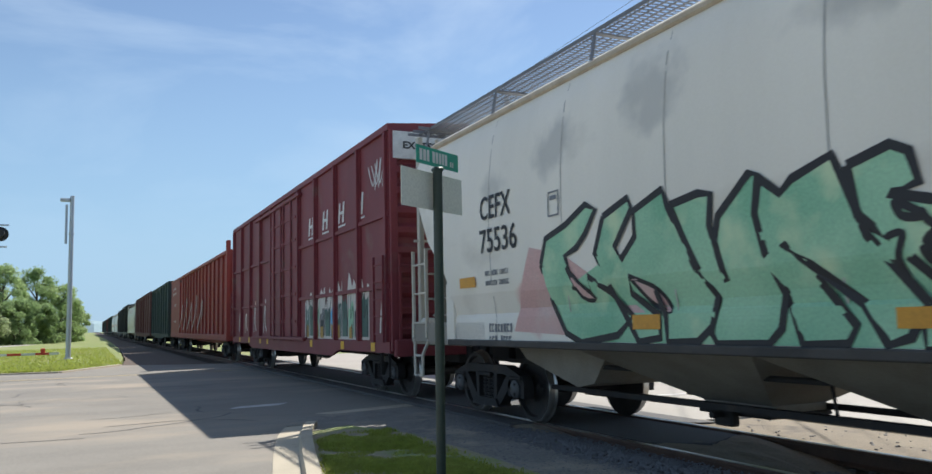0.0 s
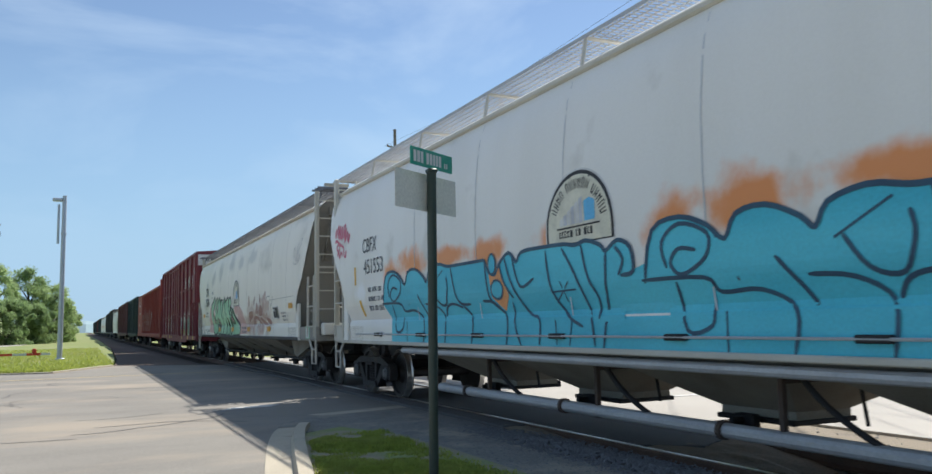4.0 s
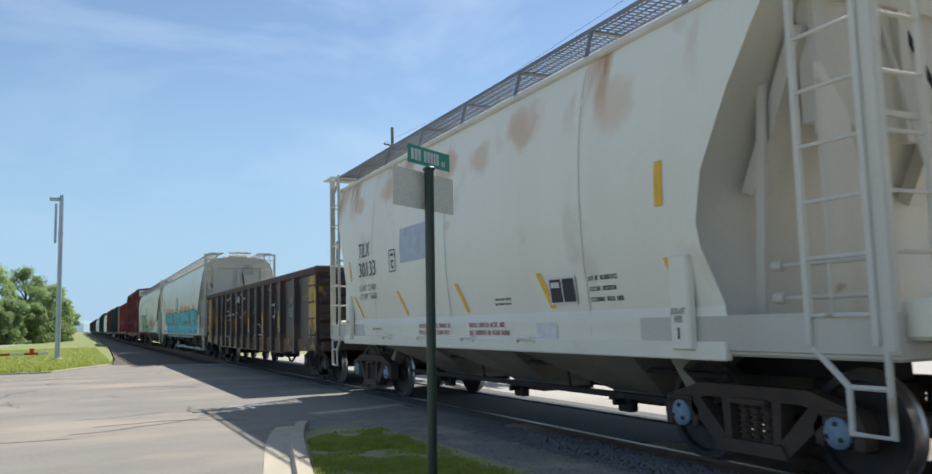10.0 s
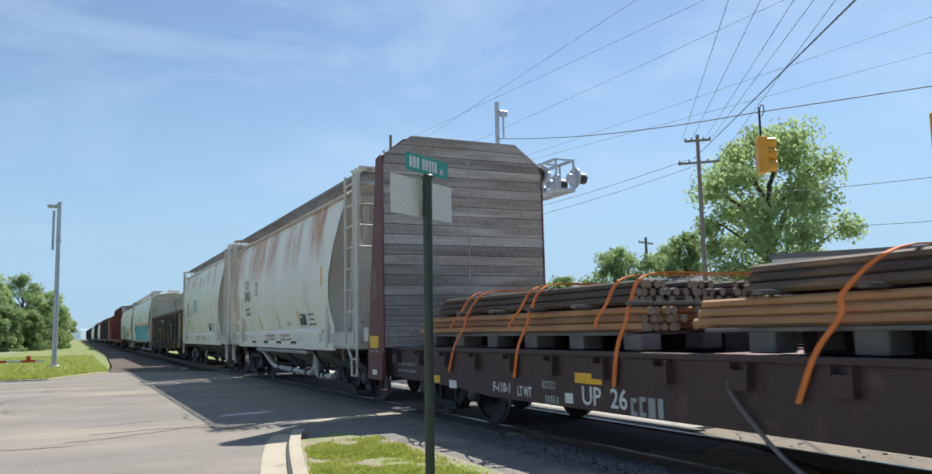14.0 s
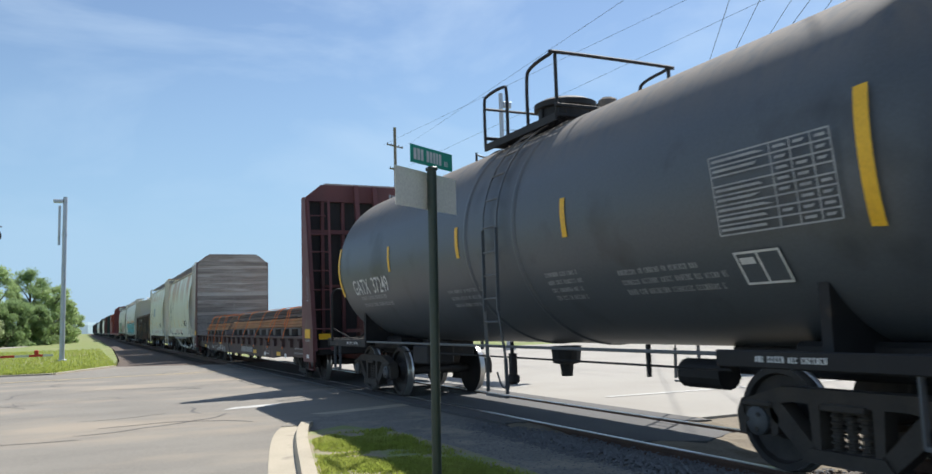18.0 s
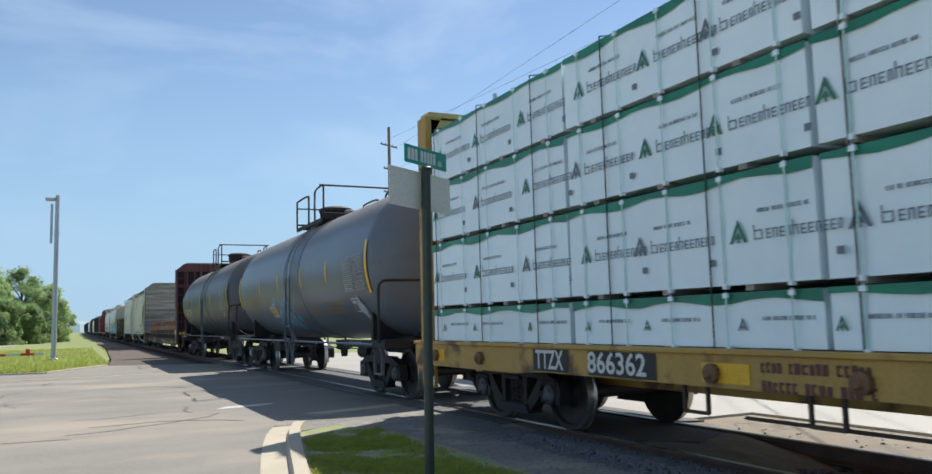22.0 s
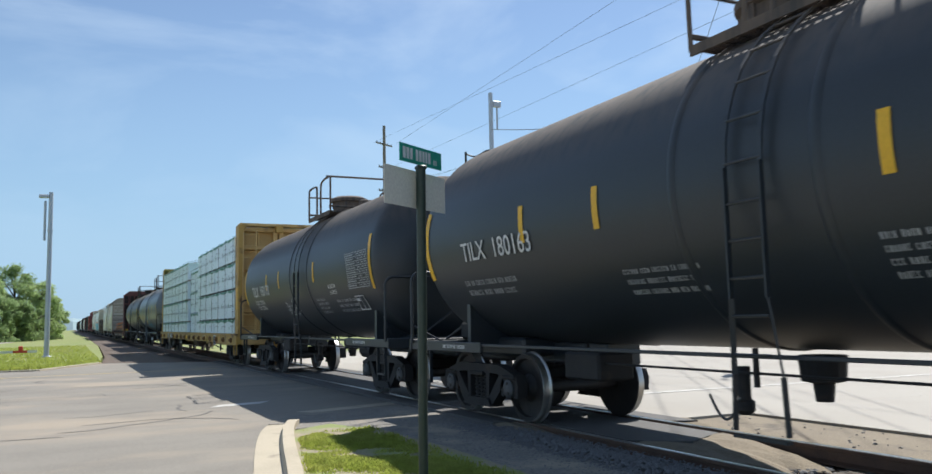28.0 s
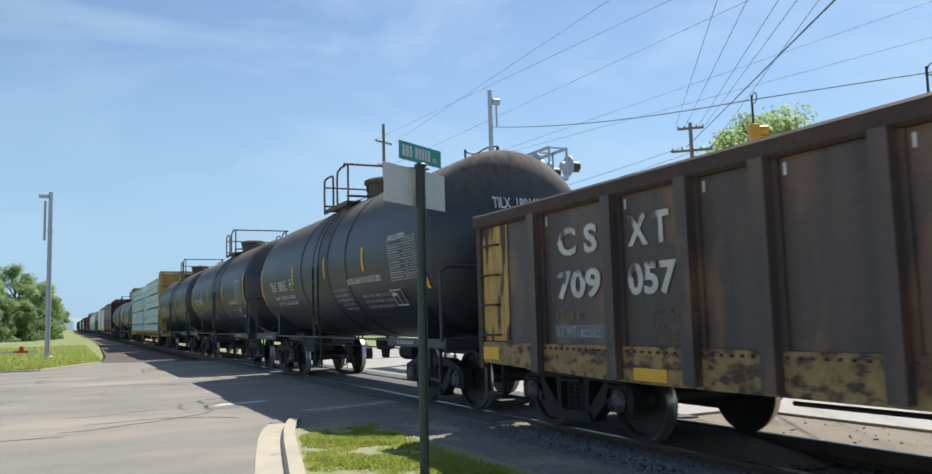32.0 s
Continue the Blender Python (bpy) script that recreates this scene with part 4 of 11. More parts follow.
    for k in range(8):
        y = -L + 2 * L * (k + 0.5) / 8
        g.box(-0.46, 0.46, y - 0.05, y + 0.05, roof_z + 0.08, roof_z + 0.16, 0.01)
    part("roof_hatch", g, mat, car)
    for s in (-1, 1):
        g = Geo()
        g.box(s * (w - 0.05), s * (w + 0.035), -L, L, top + 0.005, top + 0.085, 0.02)
        part("roof_edge", g, "lip_tan" if mat in ("hopper_grey", "hopper_rusty") else rail_mat, car)
        g = Geo()
        x0, x1 = s * walk_x, s * (walk_x - 0.56)
        for i in range(6):
            x = x0 + (x1 - x0) * i / 5
            tall = 0.045 if i in (0, 5) else 0.014
            g.box(x - 0.008, x + 0.008, -post_y - 0.12, post_y + 0.12, walk_z - tall, walk_z)
        k = int(post_y * 2 / 0.075)
        for i in range(k + 1):
            y = -post_y + 2 * post_y * i / k
            g.box(min(x0, x1), max(x0, x1), y - 0.008, y + 0.008, walk_z - 0.016, walk_z - 0.003)
        for i in range(9):
            y = -post_y + 0.3 + (2 * post_y - 0.6) * i / 8
            b = Geo()
            b.bar((x0, y, walk_z - 0.04), (x1, y, walk_z - 0.04), 0.07, 0.02)
            b.bar((s * (walk_x - 0.01), y, walk_z - 0.03), (s * (w * 0.985), y, top + 0.04), 0.055, 0.02)
            part("walkway_bracket", b, "grating" if mat != "hopper_white" else rail_mat, car)
        # brighter steel on the white car stands in for sun through the grating
        part("walkway", g, "grating" if mat != "hopper_white" else "galv", car)
    for e in (-1, 1):
        g = Geo()
        if mat == "hopper_white":
            for x in (-1, 1):
                g.bar((x * 0.98, e * post_y, walk_z - 0.08), (x * 1.53, e * post_y, walk_z - 0.08), 0.10, 0.06)
            part("top_rail", g, rail_mat, car)
            g = Geo()
            for i in range(10):
                x = -0.36 + 0.08 * i
                g.bar((x, e * (post_y - 0.62), walk_z + 0.10), (x, e * (post_y + 0.06), walk_z - 0.02), 0.02, 0.03)
            for x in (-0.40, 0.40):
                g.bar((x, e * (post_y - 0.64), walk_z + 0.10), (x, e * (post_y + 0.08), walk_z - 0.03), 0.05, 0.07)
            for u in (0.0, 0.5, 1.0):
                g.bar((-0.42, e * (post_y - 0.62 + 0.68 * u), walk_z + 0.09 - 0.12 * u), (0.42, e * (post_y - 0.62 + 0.68 * u), walk_z + 0.09 - 0.12 * u), 0.04, 0.04)
            part("end_step", g, rail_mat, car)
            continue
        for i in range(15):
            x = -walk_x + 2 * walk_x * i / 14
            g.box(x - 0.012, x + 0.012, e * (post_y - 0.35), e * (post_y + 0.14), walk_z - 0.035, walk_z)
        for y in (post_y - 0.35, post_y - 0.1, post_y + 0.14):
            g.box(-walk_x - 0.2, walk_x + 0.2, e * y - 0.015, e * y + 0.015, walk_z - 0.045, walk_z)
        g.box(-0.35, 0.35, e * (post_y - 0.30), e * (post_y + 0.10), walk_z + 0.02, walk_z + 0.07, 0.01)
        part("end_walkway", g, "grating" if mat == "hopper_grey" else mat, car)
    # upright weld seams
    if seams:
        g = Geo()
        for y in seams:
            pts = [(y, sill + 0.1 + (top - sill - 0.15) * i / 12) for i in range(13)]
            g = Geo()
            stroke_on(g, lambda yy, zz: (-interp(widths, zz) - 0.004, yy, zz), pts, 0.020)
            part("weld_seam", g, "seam_" + mat, car)

    def put(y, z, lift=0.007):
        return (-interp(widths, z) - lift, y, z)

    def tilt(y, z, lift=0.012):
        sl = math.atan2(interp(widths, z + 0.15) - interp(widths, z - 0.15), 0.30)
        return Matrix.Translation((-interp(widths, z) - lift, y, z)) @ Matrix.Rotation(-sl, 4, "Y") @ SIDE_TURN

    return car, put, tilt


def weld(g, smooth=30):
    me = bpy.data.meshes.new("sheet")
    me.from_pydata(g.v, [], g.f)
    bm = bmesh.new()
    bm.from_mesh(me)
    bmesh.ops.remove_doubles(bm, verts=bm.verts, dist=1e-4)
    bmesh.ops.recalc_face_normals(bm, faces=bm.faces)
    bm.to_mesh(me)
    bm.free()
    me.polygons.foreach_set("use_smooth", [True] * len(me.polygons))
    me.set_sharp_from_angle(angle=radians(smooth))
    return me


for key, c in (("hopper_grey", (0.50, 0.485, 0.44)), ("hopper_white", (0.62, 0.64, 0.65)), ("hopper_cream", (0.60, 0.59, 0.53)), ("hopper_rusty", (0.60, 0.59, 0.53))):
    M["seam_" + key] = plain("weld_seam_" + key, c)
M["spray_green"] = surface("green_spray_paint", (0.36, 0.64, 0.42), (0.17, 0.46, 0.28), 1.2, (1, 1, 0.8), low=0.38, high=0.66, rough=0.5, spots=(0.56, 0.72, 0.46), spot_scale=1.8, spot_low=0.54, spot_high=0.70)
M["spray_pink"] = surface("pink_spray_paint", (0.66, 0.40, 0.37), (0.66, 0.56, 0.51), 1.6, rough=0.5)
M["spray_rust"] = surface("red_brown_spray_paint", (0.56, 0.42, 0.37), (0.60, 0.49, 0.43), 1.3, rough=0.5)
M["spray_maroon"] = surface("maroon_spray_paint", (0.36, 0.17, 0.15), (0.44, 0.25, 0.22), 1.8, rough=0.5)
M["spray_blue"] = surface("turquoise_spray_paint", (0.04, 0.47, 0.62), (0.10, 0.62, 0.76), 0.9, (1, 0.4, 2.2), rough=0.45)
M["spray_pale"] = surface("chalky_pale_spray_paint", (0.72, 0.68, 0.62), (0.62, 0.55, 0.50), 2.0, rough=0.5)
M["spray_orange"] = surface("orange_spray_paint", (0.78, 0.28, 0.07), (0.72, 0.42, 0.22), 1.5, rough=0.5)
M["spray_sky"] = surface("bright_blue_spray_paint", (0.12, 0.48, 0.78), (0.10, 0.40, 0.68), 2.0, rough=0.5)
M["spray_navy"] = surface("dark_blue_outline_paint", (0.018, 0.065, 0.12), (0.03, 0.12, 0.19), 2.0, rough=0.5)
M["spray_forest"] = surface("dark_green_spray_paint", (0.045, 0.12, 0.10), (0.10, 0.20, 0.16), 1.6, rough=0.5)


def data_box(car, tilt, y, z, w, h, mat="white_mark", fill="black_mark"):
    """A stencilled panel with a border and two cells."""
    m = tilt(y, z)
    g = Geo()
    g.face((-w / 2, -h / 2, 0), (w / 2, -h / 2, 0), (w / 2, h / 2, 0), (-w / 2, h / 2, 0))
    p = part("data_panel", g, fill, car, m=m)
    g = Geo()
    t = 0.022
    for a, b, c, d in ((-w / 2, w / 2, -h / 2, -h / 2 + t), (-w / 2, w / 2, h / 2 - t, h / 2), (-w / 2, -w / 2 + t, -h / 2, h / 2), (w / 2 - t, w / 2, -h / 2, h / 2), (-t / 2, t / 2, -h / 2, h / 2)):
        g.face((a, c, 0.003), (b, c, 0.003), (b, d, 0.003), (a, d, 0.003))
    g.face((-w * 0.42, h * 0.12, 0.003), (-w * 0.1, h * 0.12, 0.003), (-w * 0.1, h * 0.32, 0.003), (-w * 0.42, h * 0.32, 0.003))
    part("panel_print", g, mat, p)
    return p


def tape(car, put, y, z0, z1, w=0.12, lean=0.0, mat="yellow_mark", name="reflector"):
    g = Geo()
    patch_on(g, put, [(y - w / 2, z1), (y + w / 2, z1), (y + w / 2 - lean, z0), (y - w / 2 - lean, z0)], 0.08)
    return part(name, g, mat, car)


WIDE_A = [(1.05, 1.52), (1.43, 1.52), (1.48, 1.495), (1.76, 1.572), (2.0, 1.588), (2.6, 1.60), (3.2, 1.585), (3.7, 1.525), (3.95, 1.47), (4.12, 1.39)]
WIDE_B = [(1.05, 1.50), (1.42, 1.52), (1.46, 1.50), (2.0, 1.575), (2.6, 1.60), (3.2, 1.58), (3.7, 1.52), (4.12, 1.42)]


def crest(car, put, yc, z0, half, high, lift=0.005):
    """A round-topped crest as plain shapes: pale border, dark arch, cream field, letter-sized bars on an arc, silos and an engine."""
    base = 0.22 * high

    def arch(k):
        pts = [(yc + half * k * math.cos(t), z0 + base + (high - base) * k * math.sin(t)) for t in [math.pi * i / 22 for i in range(23)]]
        return [(yc + half * k, z0 + base * (1 - k) * 1.2)] + pts + [(yc - half * k, z0 + base * (1 - k) * 1.2)]

    g = Geo()
    patch_on(g, lambda y, z: put(y, z, lift), arch(1.0), 0.05)
    c = part("crest", g, "white_mark", car)
    for name, k, mat, up in (("crest_border", 0.965, "black_mark", 0.002), ("crest_field", 0.90, "crest_cream", 0.004)):
        g = Geo()
        patch_on(g, lambda y, z: put(y, z, lift + up), arch(k), 0.05)
        part(name, g, mat, c)
    top = lambda y, z: put(y, z, lift + 0.0075)
    g = Geo()
    spot = lambda r, t: (yc + r * half * math.cos(t), z0 + base + r * (high - base) * math.sin(t))
    n = 0
    for word in (5, 6, 4):
        for k in range(word):
            t0 = 0.20 + n * 0.158
            t0 = math.pi - t0
            for a, b, r0, r1 in ((0.0, 0.028, 0.66, 0.83), (0.075, 0.103, 0.66, 0.83), (0.028, 0.075, 0.66 + 0.055 * ((n * 7) % 4), 0.69 + 0.055 * ((n * 7) % 4))):
                patch_on(g, top, [spot(r0, t0 - a), spot(r1, t0 - a), spot(r1, t0 - b), spot(r0, t0 - b)], 0.03)
            n += 1
        n += 0.7
    stuff(part("crest_letters", g, "black_mark", c))
    at = lambda u, v: (yc - u * half, z0 + base + v * (high - base))
    for k in range(6):
        u0, h = -0.52 + k * 0.115, 0.20 + 0.06 * k
        g = Geo()
        patch_on(g, top, [at(u0, 0.06), at(u0 + 0.10, 0.06), at(u0 + 0.10, h), at(u0, h - 0.03)], 0.05)
        part("crest_silo", g, "crest_silo" if k % 2 else "white_mark", c)
    g = Geo()
    patch_on(g, top, [at(0.20, 0.08), at(0.50, 0.08), at(0.50, 0.40), at(0.36, 0.46), at(0.20, 0.42)], 0.05)
    part("crest_engine", g, "spray_sky", c)
    g = Geo()
    patch_on(g, top, [at(-0.62, 0.0), at(0.62, 0.0), at(0.62, 0.03), at(-0.62, 0.03)], 0.05)
    rows_of_print(g, top, yc + half * 0.55, z0 + base * 0.92, half * 1.1, 1, 0.1, base * 0.45, 9)
    stuff(part("crest_rule", g, "black_mark", c))


def grey_hopper():
    mid = 2.39
    car, put, tilt = hopper("covered_hopper", "weathered grey covered hopper with green block-letter graffiti on the track", mid, 8.25, 10.3, WIDE_A,
                            [(1.1, 8.25), (2.05, 8.45), (2.1, 8.50), (2.6, 9.10), (3.26, 9.55), (4.0, 9.85), (4.5, 9.88)], "hopper_grey", 4, seams=(-7.4, -5.6, -3.8, -2.0, -0.2, 1.6, 3.4, 5.2, 7.0), post_y=10.0)
    stencil("CEFX", 0.32, "black_mark", car, tilt(9.22 - mid, 2.86), 0.86, 0.005)
    stencil("75536", 0.32, "black_mark", car, tilt(9.15 - mid, 2.42), 1.02, 0.005)
    g = Geo()
    rows_of_print(g, put, 9.55 - mid, 2.05, 0.8, 2, 0.13, 0.07, 4)
    rows_of_print(g, put, 9.6 - mid, 1.36, 0.75, 2, 0.16, 0.12, 5)
    rows_of_print(g, put, -4.4 - mid, 1.78, 0.55, 3, 0.09, 0.05, 6)
    rows_of_print(g, put, 1.6 - mid, 1.42, 1.0, 2, 0.13, 0.07, 8)
    stuff(part("small_print", g, "grey_mark", car))
    g = Geo()
    for a, b, c, d in ((-0.12, 0.12, 0.10, 0.12), (-0.12, 0.12, -0.17, -0.15), (-0.12, -0.10, -0.15, 0.10), (0.10, 0.12, -0.15, 0.10), (-0.07, 0.07, 0.02, 0.07)):
        g.face((a, c, 0), (b, c, 0), (b, d, 0), (a, d, 0))
    part("plate_mark", g, "grey_mark", car, m=tilt(7.75 - mid, 2.72))
    data_box(car, tilt, -3.75 - mid, 1.78, 0.55, 0.32)
    g = Geo()
    stroke_on(g, lambda y, z: put(y, z, 0.006), [(-5.0, 2.13), (-5.6, 2.14), (-6.5, 2.145), (-7.5, 2.15), (-8.30, 2.15)], 0.016)
    part("patch_seam", g, "seam_hopper_grey", car)
    g = Geo()
    g.box(-1.530, -1.522, -9.50, -9.18, 1.10, 1.40)
    sheet = part("notice_sheet", g, "spray_green", car)
    g = Geo()
    g.box(-1.533, -1.531, -9.46, -9.22, 1.12, 1.34)
    part("notice_face", g, "white_mark", sheet)
    for y, w in ((10.1, 0.5), (6.25, 0.42), (3.37, 0.48), (0.40, 0.46), (-2.65, 0.46), (-5.5, 0.42)):
        z = 1.92 if y in (10.1, -5.5) else 1.34
        tape(car, lambda a, b: put(a, b, 0.018), y - mid, z - 0.07, z + 0.07, w, 0, "orange_mark")
    crest(car, put, 0.0, 2.12, 0.62, 0.90)
    # green piece: pink ground, black outline, green faces
    g = Geo()
    patch_on(g, lambda y, z: put(y, z, 0.004), [(8.9 - mid, 1.25), (8.35 - mid, 2.25), (7.6 - mid, 2.1), (6.0 - mid, 1.3), (2.4 - mid, 1.2), (2.0 - mid, 2.2), (1.2 - mid, 1.9), (0.6 - mid, 1.2), (5.0 - mid, 1.12)])
    part("pink_spray", g, "spray_pink", car)
    g = Geo()
    patch_on(g, lambda y, z: put(y, z, 0.0065), [(y - mid, z) for y, z in ((7.55, 1.14), (7.85, 1.55), (7.95, 1.95), (7.5, 1.75), (6.9, 1.95), (6.2, 1.75), (5.6, 1.85), (5.2, 1.75), (4.7, 1.95), (4.3, 1.75), (3.8, 2.0), (3.3, 2.1), (2.9, 2.05), (2.4, 1.72), (1.9, 1.46), (1.98, 1.14))], 0.06)
    part("green_ground", g, "spray_green", car)
    # letters as bold slanted bodies
    glyphs = [
        [(8.08, 2.02), (7.95, 2.31), (7.51, 2.42), (7.1, 2.59), (6.92, 2.51), (7.13, 2.28), (7.31, 2.15), (7.55, 2.08), (7.44, 1.73), (7.12, 1.65), (7.14, 1.83), (6.77, 1.64), (6.45, 1.4), (6.72, 1.21), (7.37, 1.13), (7.68, 1.23), (7.94, 1.56)],
        [(6.79, 2.42), (6.36, 2.55), (6.31, 2.43), (6.62, 2.09), (6.52, 1.96), (6.28, 2.16), (6.28, 2.41), (5.84, 2.55), (5.78, 2.4), (5.47, 1.81), (5.27, 1.55), (5.35, 1.29), (5.54, 1.16), (5.95, 1.15), (5.96, 1.4), (6.08, 1.66), (6.43, 1.78), (6.44, 1.62), (6.05, 1.4), (6.05, 1.19), (6.38, 1.15), (6.57, 1.41), (6.76, 1.69), (6.97, 2.06)],
        [(5.74, 2.39), (5.36, 2.44), (5.21, 2.41), (5.25, 2.15), (5.14, 1.76), (5.12, 1.66), (5.2, 2.0), (5.14, 2.21), (4.76, 2.51), (4.67, 2.48), (4.73, 2.18), (4.66, 1.86), (4.53, 1.55), (4.59, 1.27), (4.73, 1.15), (5.3, 1.14), (5.37, 1.24), (5.26, 1.53), (5.44, 1.8), (5.61, 2.12)],
        [(4.66, 2.45), (4.46, 2.3), (4.34, 2.39), (3.97, 2.5), (3.84, 2.18), (3.74, 1.9), (3.38, 1.43), (3.52, 1.21), (3.69, 1.16), (3.85, 1.44), (4.24, 1.74), (4.48, 1.92), (4.16, 1.57), (3.92, 1.29), (4.0, 1.16), (4.4, 1.15), (4.49, 1.46), (4.66, 1.86), (4.73, 2.18)],
        [(3.85, 2.40), (3.51, 2.48), (3.38, 2.41), (3.33, 2.2), (3.55, 2.16), (3.09, 2.03), (2.58, 1.75), (1.84, 1.45), (1.97, 1.15), (3.42, 1.12), (3.43, 1.37), (3.15, 1.43), (3.42, 1.7), (3.80, 2.05)],
    ]
    for i, poly in enumerate(glyphs):
        dark, face = Geo(), Geo()
        loop = [(y - mid, z) for y, z in poly]
        patch_on(face, lambda y, z: put(y, z, 0.009 + 0.0015 * (i % 2)), loop)
        stroke_on(dark, lambda y, z: put(y, z, 0.013), loop + loop[:1], 0.075, False)
        p = part("spray_letter", face, "spray_green", car)
        part("outline", dark, "black_mark", p)
    # the last letter's eye, tongue and stem, and the long tail
    for line, w in (([(0.95, 1.80), (0.82, 1.88), (0.62, 1.75), (0.44, 1.60), (0.45, 1.53), (0.61, 1.52), (0.82, 1.62), (0.93, 1.72), (0.95, 1.80)], 0.07), ([(1.22, 1.87), (1.09, 1.89), (1.14, 1.73), (1.09, 1.57)], 0.05),
                    ([(0.95, 2.03), (0.88, 1.93), (0.72, 1.90), (0.52, 2.07)], 0.06), ([(0.56, 2.04), (0.40, 1.88), (0.14, 1.77), (-0.15, 1.67), (-0.36, 1.55)], 0.06), ([(1.13, 2.11), (0.99, 2.03), (0.95, 1.98), (1.08, 2.0), (1.13, 2.11)], 0.06)):
        g = Geo()
        stroke_on(g, lambda y, z: put(y, z, 0.016), smooth_line(line, 4), w)
        part("outline", g, "black_mark", car)
    for poly in ([(0.91, 1.81), (0.84, 1.83), (0.73, 1.76), (0.60, 1.64), (0.60, 1.55), (0.71, 1.57), (0.86, 1.65)], [(5.15, 1.95), (4.95, 1.79), (4.67, 1.59), (4.92, 1.62)], [(4.03, 1.79), (3.63, 1.64), (3.49, 1.43), (3.76, 1.52)]):
        g = Geo()
        patch_on(g, lambda y, z: put(y, z, 0.015), smooth_line(poly + poly[:1], 3), 0.04)
        p = part("pink_fill", g, "spray_pink", car)
        g = Geo()
        stroke_on(g, lambda y, z: put(y, z, 0.016), smooth_line(poly + poly[:1], 3), 0.045, False)
        part("outline", g, "black_mark", p)
    # faded red-brown burner
    shapes = (
        [(-2.79, 1.55), (-2.97, 1.69), (-3.3, 1.77), (-3.65, 1.73), (-3.97, 1.58), (-4.09, 1.48), (-4.01, 1.45), (-3.75, 1.54), (-3.47, 1.63), (-3.22, 1.61), (-3.09, 1.49), (-3.02, 1.43), (-2.78, 1.44)],
        [(-3.87, 1.68), (-4.08, 1.71), (-4.47, 1.61), (-4.9, 1.5), (-5.06, 1.44), (-4.45, 1.44), (-4.12, 1.53), (-3.92, 1.6)],
        [(-3.96, 2.21), (-4.03, 2.41), (-4.14, 2.19), (-4.16, 2.08), (-4.03, 2.07)],
        [(-4.34, 2.17), (-4.52, 2.29), (-4.76, 2.41), (-4.91, 2.41), (-4.83, 2.22), (-4.74, 2.16), (-4.56, 2.18), (-4.41, 2.15)],
        [(-4.68, 1.95), (-4.77, 2.08), (-5.03, 2.14), (-5.35, 2.13), (-5.31, 1.92), (-5.25, 1.84), (-5.01, 1.84), (-4.79, 1.76), (-4.63, 1.71), (-4.58, 1.83)],
        [(-2.18, 1.65), (-2.27, 1.84), (-2.57, 1.92), (-2.92, 1.9), (-3.01, 1.8), (-2.83, 1.66), (-2.48, 1.6), (-2.32, 1.49)],
        [(-3.74, 1.79), (-3.83, 1.92), (-4.06, 2.07), (-4.26, 2.05), (-4.4, 1.91), (-4.41, 1.75), (-4.23, 1.7), (-3.98, 1.71)],
        [(-4.7, 1.64), (-4.83, 1.7), (-5.23, 1.64), (-5.41, 1.54), (-5.22, 1.46), (-4.98, 1.47)],
        [(-2.2, 2.05), (-2.26, 2.37), (-2.42, 2.37), (-2.51, 2.07), (-2.35, 2.0)],
        [(-3.48, 1.77), (-3.47, 2.09), (-3.59, 2.15), (-3.72, 1.93), (-3.68, 1.76)],
        [(-3.0, 2.14), (-3.27, 2.33), (-3.36, 2.3), (-3.19, 2.08), (-3.06, 2.02)])
    for i, poly in enumerate(shapes):
        loop = poly + poly[:1]
        g = Geo()
        patch_on(g, lambda y, z: put(y, z, 0.005 + 0.001 * (i % 3)), loop, 0.05)
        body = part("spray_letter", g, "spray_rust" if i in (3, 4, 8, 10) else "spray_maroon", car)
        g = Geo()
        stroke_on(g, lambda y, z: put(y, z, 0.010), loop, 0.022, False)
        part("outline", g, "spray_pale", body)
    for poly in ([(-3.17, 1.39), (-3.25, 1.54), (-3.46, 1.6), (-3.69, 1.57), (-3.77, 1.5), (-3.63, 1.42), (-3.46, 1.49), (-3.3, 1.39)], [(-3.0, 1.23), (-3.14, 1.38), (-3.51, 1.35), (-3.32, 1.25), (-3.25, 1.2)],
                 [(-2.41, 1.17), (-2.57, 1.36), (-2.73, 1.36), (-2.59, 1.17)], [(-4.54, 1.17), (-4.63, 1.31), (-4.71, 1.28), (-4.83, 1.17)], [(-5.0, 1.71), (-5.09, 1.8), (-5.32, 1.79), (-5.29, 1.71)]):
        g = Geo()
        patch_on(g, lambda y, z: put(y, z, 0.011), poly, 0.05)
        part("pale_flash", g, "spray_pale", car)
    g = Geo()
    stroke_on(g, lambda y, z: put(y, z, 0.008), smooth_line([(-4.87, 2.17), (-5.08, 2.25), (-5.36, 2.25), (-5.46, 2.21), (-5.42, 2.17)], 4), 0.018)
    stroke_on(g, lambda y, z: put(y, z, 0.008), [(-5.42, 2.08), (-5.5, 1.94), (-5.59, 2.07), (-5.62, 1.97), (-5.7, 2.14), (-5.74, 2.04), (-5.8, 2.14), (-5.74, 2.24), (-5.79, 2.16)], 0.018)
    stuff(part("black_tag", g, "grey_mark", car))
    g = Geo()
